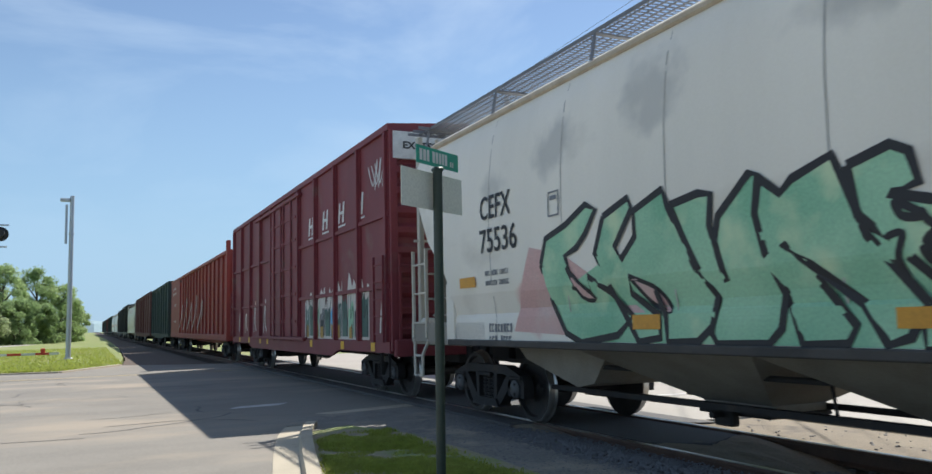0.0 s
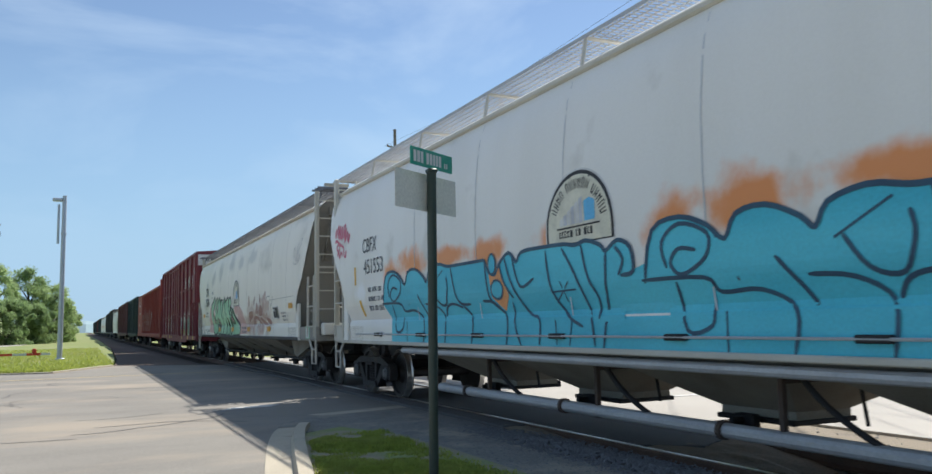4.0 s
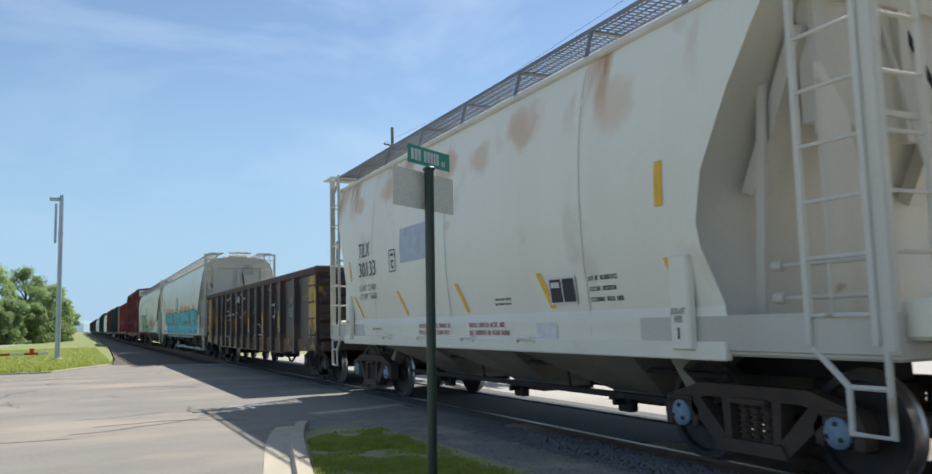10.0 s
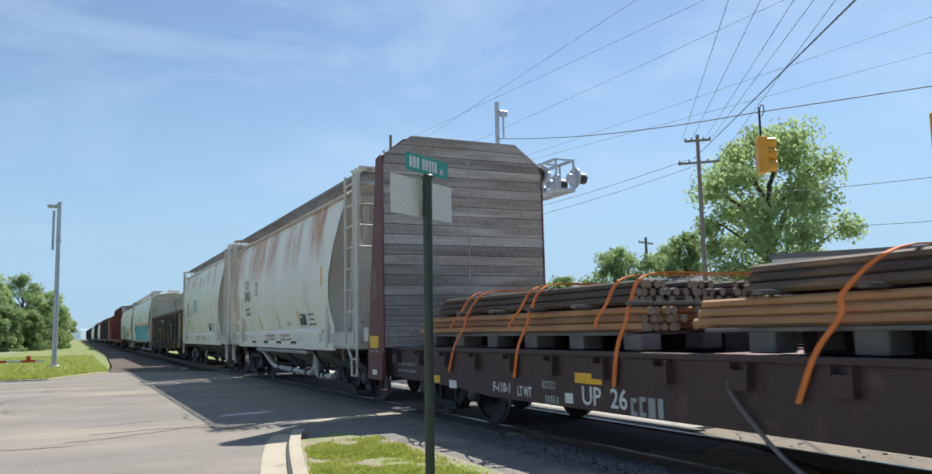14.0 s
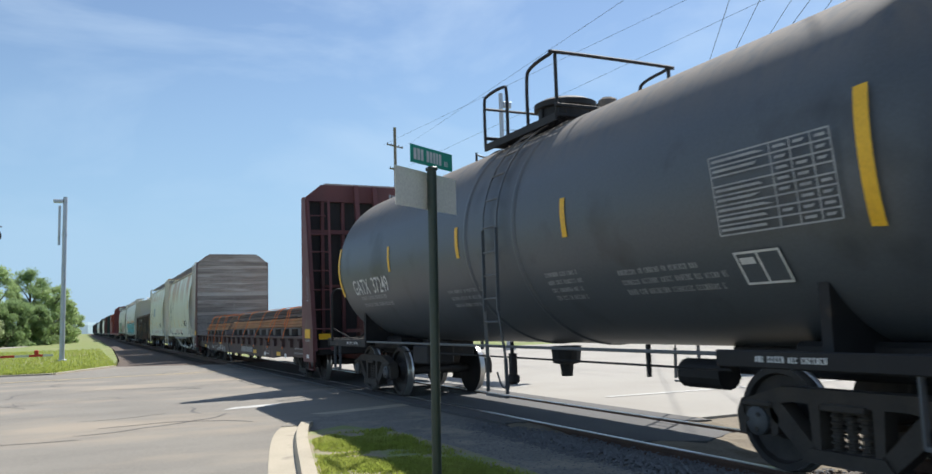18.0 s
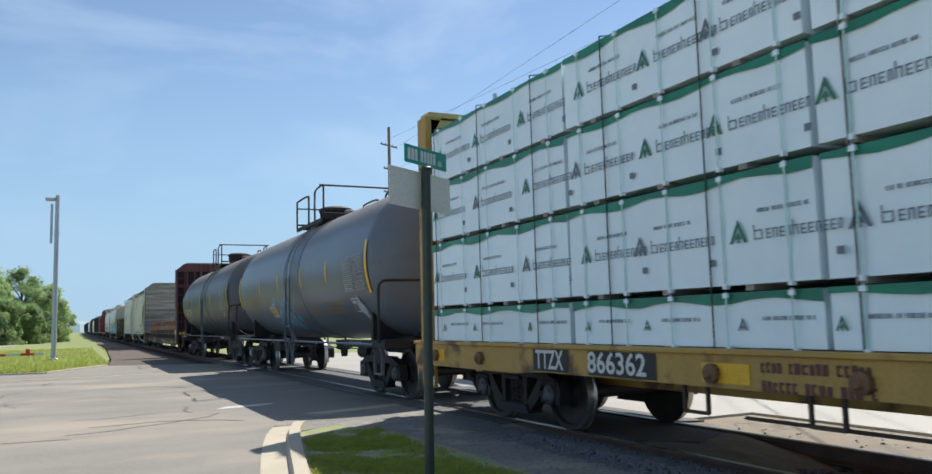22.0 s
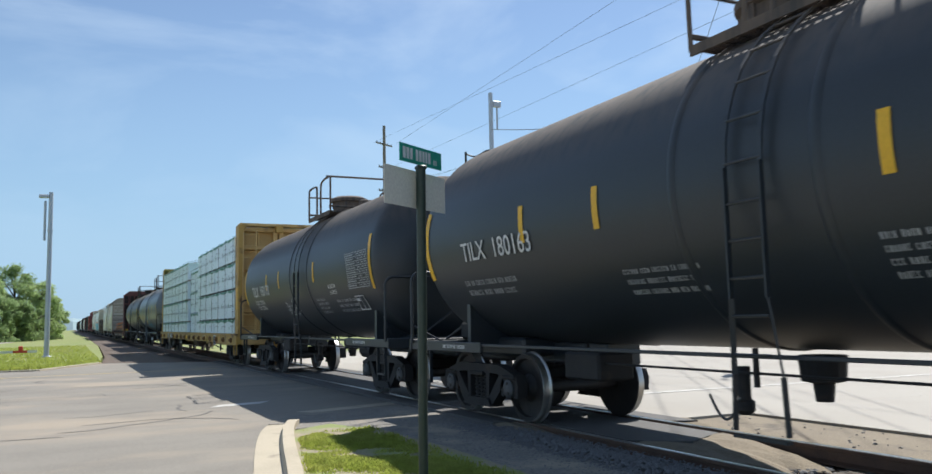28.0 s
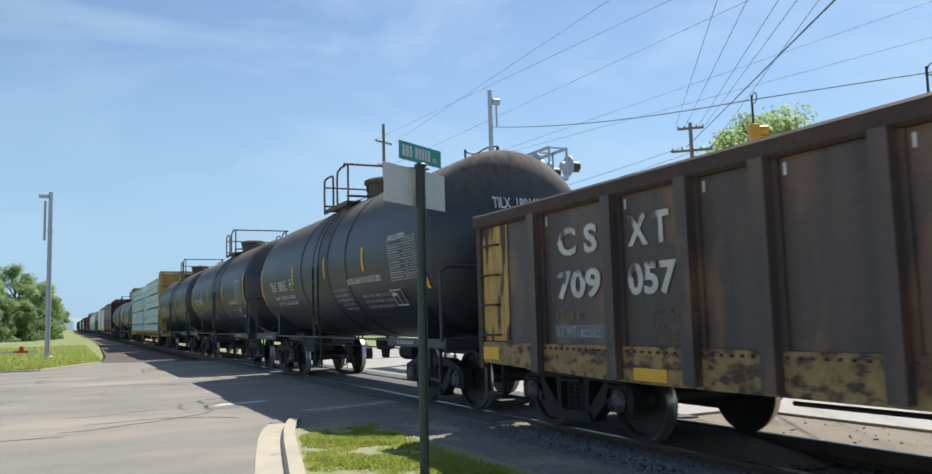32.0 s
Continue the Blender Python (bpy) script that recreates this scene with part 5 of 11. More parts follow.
    for line in ([(0.42, 3.06), (0.30, 3.20), (0.36, 3.34), (0.46, 3.22), (0.34, 3.04), (0.40, 2.92)], [(0.28, 3.40), (0.26, 3.06), (0.20, 3.00), (0.16, 3.10)], [(0.20, 3.26), (0.16, 3.02), (0.08, 3.02), (0.06, 3.42)],
                 [(0.06, 3.42), (0.02, 3.04), (-0.06, 3.02), (-0.10, 3.50)], [(-0.06, 3.24), (-0.16, 3.30), (-0.24, 3.38), (-0.34, 3.42), (-0.30, 3.52), (-0.22, 3.44)], [(0.44, 2.96), (0.20, 2.92), (-0.10, 2.98), (-0.28, 3.12)], [(-0.12, 3.26), (-0.22, 3.06), (-0.32, 3.02)]):
        stroke_on(g, lambda y, z: put(y, z, 0.008), smooth_line([(-6.25 - mid + a, b) for a, b in line], 6), 0.013)
    stuff(part("black_tag", g, "grey_mark", car))
    return car


def blue_hopper():
    mid = -18.41
    car, put, tilt = hopper("covered_hopper", "pale grey-white covered hopper with turquoise and orange bubble graffiti", mid, 8.22, 10.1, WIDE_A,
                            [(1.07, 8.10), (1.5, 8.15), (2.2, 8.5), (2.85, 9.06), (3.22, 9.32), (3.8, 9.45), (4.5, 9.55)], "hopper_white", 4, walk_z=4.60, post_y=9.97, front=9.20, pipe=True, seams=(-6.5, -4.3, -2.1, 0.1, 2.3, 4.5))
    stencil("CBFX", 0.28, "faded_black", car, tilt(-11.70 - mid, 2.84), 0.78)
    stencil("451553", 0.28, "faded_black", car, tilt(-11.92 - mid, 2.44), 1.04)
    g = Geo()
    rows_of_print(g, put, -11.6 - mid, 2.08, 0.85, 3, 0.17, 0.09, 4)
    stuff(part("small_print", g, "grey_mark", car))
    tape(car, put, -10.85 - mid, 2.15, 2.50, 0.09)
    tape(car, put, -11.1 - mid, 1.55, 1.85, 0.10, 0.15)
    tape(car, put, -26.08 - mid, 2.2, 2.55, 0.09)
    for line in ([(8.94, 3.41), (8.88, 3.21), (8.76, 3.45), (8.70, 3.18), (8.63, 3.43), (8.59, 3.13), (8.49, 3.41), (8.45, 3.12), (8.36, 3.38), (8.27, 3.39), (8.33, 3.15), (8.18, 3.34), (8.25, 3.05), (8.07, 3.25), (8.04, 3.06), (7.93, 3.19), (8.01, 3.01)],
                 [(8.80, 2.99), (8.67, 3.05), (8.58, 2.97), (8.68, 2.90), (8.80, 2.99)], [(8.74, 2.81), (8.65, 2.89), (8.59, 2.76), (8.49, 2.87), (8.38, 2.79)], [(8.33, 2.96), (8.27, 2.80), (8.17, 2.76), (8.15, 2.89)], [(8.92, 3.10), (8.81, 3.13), (8.57, 3.04), (8.30, 2.95)]):
        g = Geo()
        stroke_on(g, put, smooth_line(line, 4), 0.055)
        stuff(part("pink_tag", g, "pink_red", car))
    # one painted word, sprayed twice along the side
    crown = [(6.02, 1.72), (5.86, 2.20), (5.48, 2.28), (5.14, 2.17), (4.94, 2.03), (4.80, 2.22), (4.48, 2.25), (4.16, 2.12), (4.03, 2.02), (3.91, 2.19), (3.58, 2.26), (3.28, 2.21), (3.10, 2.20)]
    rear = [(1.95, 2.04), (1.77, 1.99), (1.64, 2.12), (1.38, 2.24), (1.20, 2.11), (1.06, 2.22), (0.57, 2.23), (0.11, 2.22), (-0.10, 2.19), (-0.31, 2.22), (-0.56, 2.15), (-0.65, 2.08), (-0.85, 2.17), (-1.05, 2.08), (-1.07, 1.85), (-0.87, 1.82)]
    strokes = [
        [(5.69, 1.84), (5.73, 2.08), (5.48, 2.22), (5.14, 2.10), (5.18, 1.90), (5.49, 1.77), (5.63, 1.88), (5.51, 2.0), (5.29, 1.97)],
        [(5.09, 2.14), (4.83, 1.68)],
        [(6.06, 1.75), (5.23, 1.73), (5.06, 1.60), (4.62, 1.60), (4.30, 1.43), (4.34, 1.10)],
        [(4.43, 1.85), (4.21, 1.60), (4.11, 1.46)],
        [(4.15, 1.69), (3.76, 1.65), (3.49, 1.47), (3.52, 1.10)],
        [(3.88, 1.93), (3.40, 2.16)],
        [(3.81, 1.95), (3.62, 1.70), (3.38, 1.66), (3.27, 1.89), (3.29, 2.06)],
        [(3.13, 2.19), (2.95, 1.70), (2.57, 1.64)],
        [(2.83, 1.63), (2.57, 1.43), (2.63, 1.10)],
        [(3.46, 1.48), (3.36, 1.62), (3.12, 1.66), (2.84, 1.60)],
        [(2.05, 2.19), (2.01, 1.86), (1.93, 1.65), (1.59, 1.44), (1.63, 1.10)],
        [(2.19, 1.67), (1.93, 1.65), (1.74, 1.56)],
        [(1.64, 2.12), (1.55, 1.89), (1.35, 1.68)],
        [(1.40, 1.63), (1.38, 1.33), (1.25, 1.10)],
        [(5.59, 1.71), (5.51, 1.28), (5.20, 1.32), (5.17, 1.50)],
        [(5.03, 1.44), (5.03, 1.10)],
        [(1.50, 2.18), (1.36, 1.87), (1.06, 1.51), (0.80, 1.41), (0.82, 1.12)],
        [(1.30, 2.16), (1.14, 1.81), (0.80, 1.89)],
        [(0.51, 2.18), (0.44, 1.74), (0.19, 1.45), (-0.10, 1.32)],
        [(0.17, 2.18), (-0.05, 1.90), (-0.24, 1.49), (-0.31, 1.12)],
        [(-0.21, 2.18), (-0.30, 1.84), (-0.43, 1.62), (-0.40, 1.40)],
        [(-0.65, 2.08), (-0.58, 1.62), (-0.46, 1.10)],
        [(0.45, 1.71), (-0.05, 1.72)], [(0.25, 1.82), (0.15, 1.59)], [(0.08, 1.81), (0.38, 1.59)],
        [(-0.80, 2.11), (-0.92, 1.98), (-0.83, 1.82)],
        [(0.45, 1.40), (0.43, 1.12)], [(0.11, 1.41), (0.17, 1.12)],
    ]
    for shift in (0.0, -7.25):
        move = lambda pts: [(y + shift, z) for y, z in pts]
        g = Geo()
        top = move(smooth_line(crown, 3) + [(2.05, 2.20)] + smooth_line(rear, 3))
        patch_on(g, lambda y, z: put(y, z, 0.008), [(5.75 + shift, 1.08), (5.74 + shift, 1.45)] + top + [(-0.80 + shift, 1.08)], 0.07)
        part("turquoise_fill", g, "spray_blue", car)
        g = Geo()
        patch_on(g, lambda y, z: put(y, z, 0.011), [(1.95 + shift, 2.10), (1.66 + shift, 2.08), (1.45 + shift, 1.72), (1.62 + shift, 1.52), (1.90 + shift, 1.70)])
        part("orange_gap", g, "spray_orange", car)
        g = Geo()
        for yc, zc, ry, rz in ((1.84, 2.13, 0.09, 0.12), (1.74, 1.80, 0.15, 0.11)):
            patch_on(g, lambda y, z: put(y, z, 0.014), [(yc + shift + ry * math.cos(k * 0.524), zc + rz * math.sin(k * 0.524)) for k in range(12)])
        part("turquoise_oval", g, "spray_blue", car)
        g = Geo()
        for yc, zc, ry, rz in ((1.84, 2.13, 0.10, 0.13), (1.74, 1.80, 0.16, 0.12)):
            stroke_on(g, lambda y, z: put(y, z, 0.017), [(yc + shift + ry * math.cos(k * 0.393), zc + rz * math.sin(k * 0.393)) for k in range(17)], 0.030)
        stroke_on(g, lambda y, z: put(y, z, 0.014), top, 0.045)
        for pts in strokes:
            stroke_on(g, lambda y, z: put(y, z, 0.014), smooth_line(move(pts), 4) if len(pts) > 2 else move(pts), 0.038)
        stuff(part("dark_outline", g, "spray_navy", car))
    g = Geo()
    patch_on(g, lambda y, z: put(y, z, 0.0065), [(-0.70, 1.08), (-1.62, 1.08), (-1.55, 1.70), (-1.30, 1.92), (-1.05, 1.86), (-0.80, 1.80)], 0.07)
    part("turquoise_fill", g, "spray_blue", car)
    # brake conduit on brackets along the sill strip
    g = Geo()
    g.tube([(-1.575, 7.6, 1.22), (-1.575, -7.9, 1.22)], 0.013, 6)
    conduit = part("conduit", g, "galv", car)
    for i in range(8):
        y = 6.4 - i * 2.0
        g = Geo()
        g.box(-1.585, -1.515, y - 0.14, y + 0.14, 1.19, 1.25, 0.01)
        part("bracket", g, "truck_black", conduit)
    g = Geo()
    g.box(-1.537, -1.529, -9.98, -9.66, 1.12, 1.40)
    part("notice_sheet", g, "white_mark", car)
    crest(car, put, -0.17, 2.20, 0.66, 0.81, 0.003)
    stencil("CBFX", 0.20, "grey_mark", car, Matrix.Translation((0.32, -9.86, 3.98)) @ END_TURN, 0.42, 0.004)
    stencil("451553", 0.20, "grey_mark", car, Matrix.Translation((0.32, -9.86, 3.74)) @ END_TURN, 0.52, 0.004)
    return car


def cream_hopper(mid, number, patchy, seed):
    car, put, tilt = hopper("covered_hopper", "cream-white covered hopper with rust runs below its roof edge", mid, 5.03, 7.2, WIDE_B,
                            [(1.1, 5.40), (1.4, 5.28), (2.1, 5.02), (2.6, 5.14), (3.2, 5.45), (3.77, 5.76), (4.5, 6.08)], "hopper_cream" if seed == 1 else "hopper_rusty", 3, walk_z=4.58, post_y=6.74, pipe=seed == 2, front=6.28 if seed == 1 else None,
                            truck_mat="truck_rust" if seed == 1 else "truck_black", seams=(-3.3, 0.2, 3.4))
    lift = 0.15 if seed == 2 else 0.0
    stencil("TILX", 0.28, "faded_black", car, tilt(3.84, 2.72 + lift), 0.62)
    stencil(number, 0.28, "faded_black", car, tilt(3.68, 2.36 + lift), 0.92)
    if number == "30133":
        stencil("LD LMT  220400", 0.11, "faded_black", car, tilt(3.72, 2.03), 0.95)
        stencil("LT WT  56600", 0.11, "faded_black", car, tilt(3.70, 1.87), 0.92)
    else:
        g = Geo()
        rows_of_print(g, put, 4.05, 2.18, 0.80, 2, 0.15, 0.09, 5)
        stuff(part("small_print", g, "grey_mark", car))
    g = Geo()
    for a, b, c, d in ((-0.15, 0.15, 0.17, 0.19), (-0.15, 0.15, -0.19, -0.17), (-0.15, -0.13, -0.17, 0.17), (0.13, 0.15, -0.17, 0.17), (-0.08, 0.08, 0.08, 0.12)):
        g.face((a, c, 0), (b, c, 0), (b, d, 0), (a, d, 0))
    part("plate_mark", g, "faded_black", car, m=tilt(2.36, 2.43 + lift * 1.7))
    stencil("C", 0.14, "black_mark", car, tilt(2.36, 2.36 + lift * 1.7), None, 0.006)
    if patchy:
        g = Geo()
        patch_on(g, put, [(2.0, 2.36), (0.75, 2.36), (0.75, 2.92), (2.0, 2.92)])
        part("grey_patch", g, "grey_patch", car)
    for y1, y0, w in ((4.54, 4.15, 0.09), (2.22, 1.88, 0.10), (-0.09, -0.38, 0.10), (-2.35, -2.59, 0.11), (-4.62, -4.78, 0.10)):
        tape(car, put, y1, 1.50, 1.91, w, y1 - y0)
    up = 0.06 if seed == 2 else 0.12
    tape(car, put, 4.73, 2.08 + up, 2.46 + up, 0.08, 0.10)
    tape(car, put, -4.60, 2.38, 2.80, 0.11, -0.02)
    g = Geo()
    for y, w in ((1.4, 1.3), (-0.4, 1.2)):
        rows_of_print(g, put, y, 1.36, w, 2, 0.10, 0.065, int(y * 10) + 20)
    stuff(part("red_print", g, "red_mark", car))
    g = Geo()
    rows_of_print(g, put, -3.34, 1.82, 0.55, 3, 0.11, 0.05, 15)
    rows_of_print(g, put, 3.6, 1.30, 0.5, 1, 0.1, 0.03, 16)
    rows_of_print(g, put, -1.2, 1.66, 0.5, 2, 0.06, 0.03, 17)
    stuff(part("small_print", g, "faded_black", car))
    data_box(car, tilt, -2.83, 1.69, 0.54, 0.30)
    g = Geo()
    patch_on(g, put, [(-2.2, 1.16), (-2.65, 1.16), (-2.65, 1.34), (-2.2, 1.34)])
    part("notice", g, "white_mark", car)
    for i in range(4):
        g = Geo()
        g.tube([(-1.55, 3.0 - i * 1.6, 1.12), (-1.57, 2.95 - i * 1.6, 1.16), (-1.57, 2.65 - i * 1.6, 1.16), (-1.55, 2.6 - i * 1.6, 1.12)], 0.025, 6)
        part("grab_bar", g, "truck_black" if seed == 2 else "hopper_cream", car)
    for e in (-1, 1):
        g = Geo()
        g.box(-1.62, -1.52, e * 4.68, e * 4.93, 1.08, 1.92, 0.02)
        panel = part("jacking_panel", g, "hopper_cream", car)
        for text, z in (("JACK-LIFT", 1.42), ("HERE", 1.35)):
            stencil(text, 0.06, "black_mark", panel, Matrix.Translation((-1.624, e * 4.80, z)) @ SIDE_TURN, 0.20 if z > 1.4 else 0.11)
        g = Geo()
        patch_on(g, lambda a, b: (-1.625, a, b), [(e * 4.80 + 0.012, 1.18), (e * 4.80 - 0.012, 1.18), (e * 4.80 - 0.012, 1.28), (e * 4.80 + 0.012, 1.28)])
        part("jack_mark", g, "black_mark", panel)
    if seed == 1:
        g = Geo()
        g.lathe([(5.25, 0.02), (5.28, 0.18), (5.36, 0.24), (6.10, 0.24), (6.18, 0.18), (6.22, 0.02)], 20, "y", (-0.55, 0, 2.15))
        part("air_reservoir", g, "hopper_end", car, smooth=40)
    return car


# ---- gondolas ----
M["gon_patch"] = surface("faded_brown_patch", (0.20, 0.145, 0.095), (0.12, 0.085, 0.06), 2.5, rough=0.7, spots=(0.05, 0.042, 0.04), spot_scale=2.4, spot_low=0.50, spot_high=0.6)
RIBS = (6.92, 5.46, 4.36, 3.48, 2.42, 1.35, 0.25, -0.87, -1.95, -2.98, -4.02, -5.08, -6.61)


def gondola(mid, marks, seed, rear_text=False):
    half, body = 9.1, "gon_brown" if rear_text else "gon_black"
    car = new_car("gondola_car", "long black gondola car with flaking yellow corner panels and rusty ribs", mid, 6.9, half)
    hl, x, z0, z1 = 8.42 if rear_text else 8.66, 1.42, 0.71 if rear_text else 0.66, 2.70
    hb = 8.45
    for s in (-1, 1):
        g = Geo()
        g.box(s * x - 0.02, s * x + 0.02, -hb, hl, 1.02, z1 - 0.12)
        part("side_sheet", g, body, car)
        g = Geo()
        g.box(s * (x - 0.02), s * (x + 0.10), -hb - 0.03, hl + 0.03, z1 - 0.16, z1 + 0.02, 0.03)
        part("top_chord", g, "gon_rust", car)
        g = Geo()
        cut = 1.30 if not rear_text else 2.4
        g.prism([(cut, 1.06), (cut, z0), (5.0, z0), (5.7, 0.72), (hl, 0.80), (hl, 1.06)], s * (x - 0.02), s * (x + 0.055))
        part("side_sill", g, "gon_band_rusty" if rear_text else "gon_band", car)
        g = Geo()
        g.prism([(-hb, 1.06), (-hb, 0.80), (-5.7, 0.72), (-5.0, z0), (cut, z0), (cut, 1.06)], s * (x - 0.02), s * (x + 0.053))
        part("side_sill", g, "gon_sill", car, "rust-brown side sill with yellow flakes")
        for y in RIBS:
            g = Geo()
            g.prism([(y - 0.13, z0 + 0.06), (y + 0.13, z0 + 0.06), (y + 0.13, z1 - 0.14), (y - 0.13, z1 - 0.14)], s * (x + 0.02), s * (x + 0.05))
            g.prism([(y - 0.075, z0 + 0.03), (y + 0.075, z0 + 0.03), (y + 0.075, z1 - 0.14), (y - 0.075, z1 - 0.14)], s * (x + 0.05), s * (x + 0.145))
            part("rib", g, body, car)
        for e in (-1, 1):
            he = hl if e > 0 else hb
            g = Geo()
            g.box(s * (x + 0.024), s * (x + 0.035), e * (he - 0.02), e * (he - 0.76), 1.08, z1 - 0.17)
            part("corner_panel", g, "gon_yellow", car, "flaking yellow corner panel")
            g = Geo()
            g.box(s * (x + 0.02), s * (x + 0.07), e * (he - 0.10), e * (he + 0.02), 0.72, z1 - 0.15, 0.01)
            part("corner_post", g, "gon_rust", car)
            for k in range(4):
                z = 1.15 + k * 0.38
                yy = e * (he - 0.55)
                g = Geo()
                g.tube([(s * (x + 0.03), yy, z), (s * (x + 0.10), yy, z), (s * (x + 0.10), e * (he - 0.12), z), (s * (x + 0.03), e * (he - 0.12), z)], 0.014, 6)
                part("grab_iron", g, "gon_rust", car)
            stirrup(car, s * (x + 0.02), e * (he - 0.35), 0.8, 0.42)
    for e in (-1, 1):
        he = hl if e > 0 else hb
        g = Geo()
        g.box(-x, x, e * he - 0.03, e * he + 0.03, 0.9, z1 - 0.05)
        for k in range(4):
            z = 1.12 + k * 0.42
            r = Geo()
            r.prism([(e * (he + 0.03), z - 0.12), (e * (he + 0.14), z - 0.05), (e * (he + 0.14), z + 0.05), (e * (he + 0.03), z + 0.12)], -x, x)
            part("end_rib", r, "gon_end", car)
        part("end_wall", g, "gon_end", car)
        g = Geo()
        g.box(-x - 0.08, x + 0.08, e * he - 0.08, e * he + 0.12, z1 - 0.14, z1 + 0.03, 0.02)
        part("end_chord", g, "gon_rust", car)
        g = Geo()
        g.box(-1.4, 1.4, e * (he + 0.035), e * (he + 0.2), 0.78, 1.0, 0.03)
        part("end_sill", g, "gon_end", car)
        for k in range(4):
            g = Geo()
            z = 1.20 + k * 0.40
            g.tube([(-1.32, e * (he + 0.13), z), (-1.32, e * (he + 0.21), z), (-0.86, e * (he + 0.21), z), (-0.86, e * (he + 0.13), z)], 0.014, 6)
            part("grab_iron", g, "gon_rust", car)
    g = Geo()
    g.box(-x, x, -hb, hl, 0.98, 1.06)
    g.box(-0.3, 0.3, -hb, hl, 0.62, 0.98)
    for i in range(9):
        g.box(-x, x, -6.0 + 1.5 * i - 0.06, -6.0 + 1.5 * i + 0.06, 0.74, 0.98)
    part("floor", g, "gon_rust", car)
    g = Geo()
    g.lathe([(-0.35, 0.16), (-0.3, 0.2), (0.3, 0.2), (0.35, 0.16)], 16, "y", (-0.75, -1.4, 0.62))
    g.box(-0.9, -0.55, -3.2, -2.6, 0.48, 0.74, 0.03)
    g.tube([(-0.95, -4.6, 0.62), (-0.95, 3.8, 0.60)], 0.022, 6)
    pts = [(-1.1, -5.0 + 0.1 * k, 0.62 - 0.20 * math.sin(math.pi * k / 10)) for k in range(11)]
    for a, b in zip(pts, pts[1:]):
        g.tube([a, b], 0.03, 6)
    part("brake_gear", g, "truck_black", car)
    put = lambda y, z, lift=0.007: (-x - 0.02 - lift, y, z)
    flat = lambda y, z: Matrix.Translation((-x - 0.032, y, z)) @ SIDE_TURN
    col = "gon_chalk" if rear_text else "gon_faded"

    def over(y, z, lift=0.007):
        """A place on the side as the paint meets it, sheet, rib foot or rib face."""
        d = min(abs(y - r) for r in RIBS)
        return (-x - (0.146 if d < 0.075 else 0.051 if d < 0.13 else 0.02) - lift, y, z)

    # letters stand between the ribs
    for chunk, y, z, wide in marks:
        stencil(chunk, 0.29, col, car, flat(y, z), wide * (0.93 if rear_text else 1.0), 0.014 if rear_text else 0.003)
    for y in RIBS:
        g = Geo()
        patch_on(g, put, [(y - 0.17, 2.40), (y - 0.20, 2.40), (y - 0.20, 2.50), (y - 0.17, 2.50)])
        part("light_slot", g, "white_mark", car)
    if not rear_text:
        for y in RIBS[1::2]:
            g = Geo()
            patch_on(g, lambda p, q: (-x - 0.157, p, q), [(y + 0.072, 1.68), (y - 0.04, 1.66), (y - 0.07, 1.20), (y + 0.04, 1.22)])
            part("reflector", g, "yellow_mark", car)
        g = Geo()
        patch_on(g, lambda p, q: (-x - 0.045, p, q), [(8.60, 2.05), (8.52, 2.05), (8.50, 1.30), (8.58, 1.30)])
        part("reflector", g, "yellow_mark", car)
        g = Geo()
        patch_on(g, lambda p, q: (-x - 0.076, p, q), [(-8.36, 2.20), (-8.44, 2.20), (-8.44, 1.25), (-8.36, 1.25)])
        part("reflector", g, "yellow_mark", car)
    if rear_text:
        for y, za, zb in ((8.15, 0.84, 1.0), (4.98, 0.74, 0.86), (-2.0, 0.74, 0.86)):
            g = Geo()
            g.box(-x - 0.063, -x - 0.058, y - 0.24, y + 0.24, za, zb)
            part("reflector", g, "yellow_mark", car)
        g = Geo()
        for k in range(52):
            y = hl - 1.5 - k * 0.115
            g.box(-x - 0.075, -x - 0.055, y - 0.012, y + 0.012, 1.0, 1.024)
        stuff(part("rivets", g, "gon_rust", car))
        g = Geo()
        patch_on(g, put, [(6.62, 1.13), (5.62, 1.13), (5.62, 1.27), (6.62, 1.27)])
        part("blue_patch", g, "tank_blue", car)
        stencil("LT WT", 0.10, "worn_mark", car, Matrix.Translation((-x - 0.036, 6.38, 1.20)) @ SIDE_TURN, 0.36)
        g = Geo()
        rows_of_print(g, lambda a, b: put(a, b, 0.012), 6.12, 1.22, 0.36, 1, 0.1, 0.075, 33)
        stuff(part("worn_print", g, "worn_mark", car))
        g = Geo()
        rows_of_print(g, put, 6.60, 1.42, 0.75, 1, 0.19, 0.09, 31)
        rows_of_print(g, put, 4.95, 1.42, 0.75, 3, 0.13, 0.07, 32)
        stuff(part("worn_print", g, "gon_patch", car))
    else:
        for (w, y, z, wd) in (("Natio", -3.58, 2.05, 0.62), ("Wide", -4.62, 2.05, 0.70), ("gondola", -5.86, 2.03, 1.10), ("pool", -7.22, 2.05, 0.76)):
            stencil(w, 0.20, "gon_faded", car, Matrix.Translation((-x - 0.030, y, z)) @ SIDE_TURN, wd)
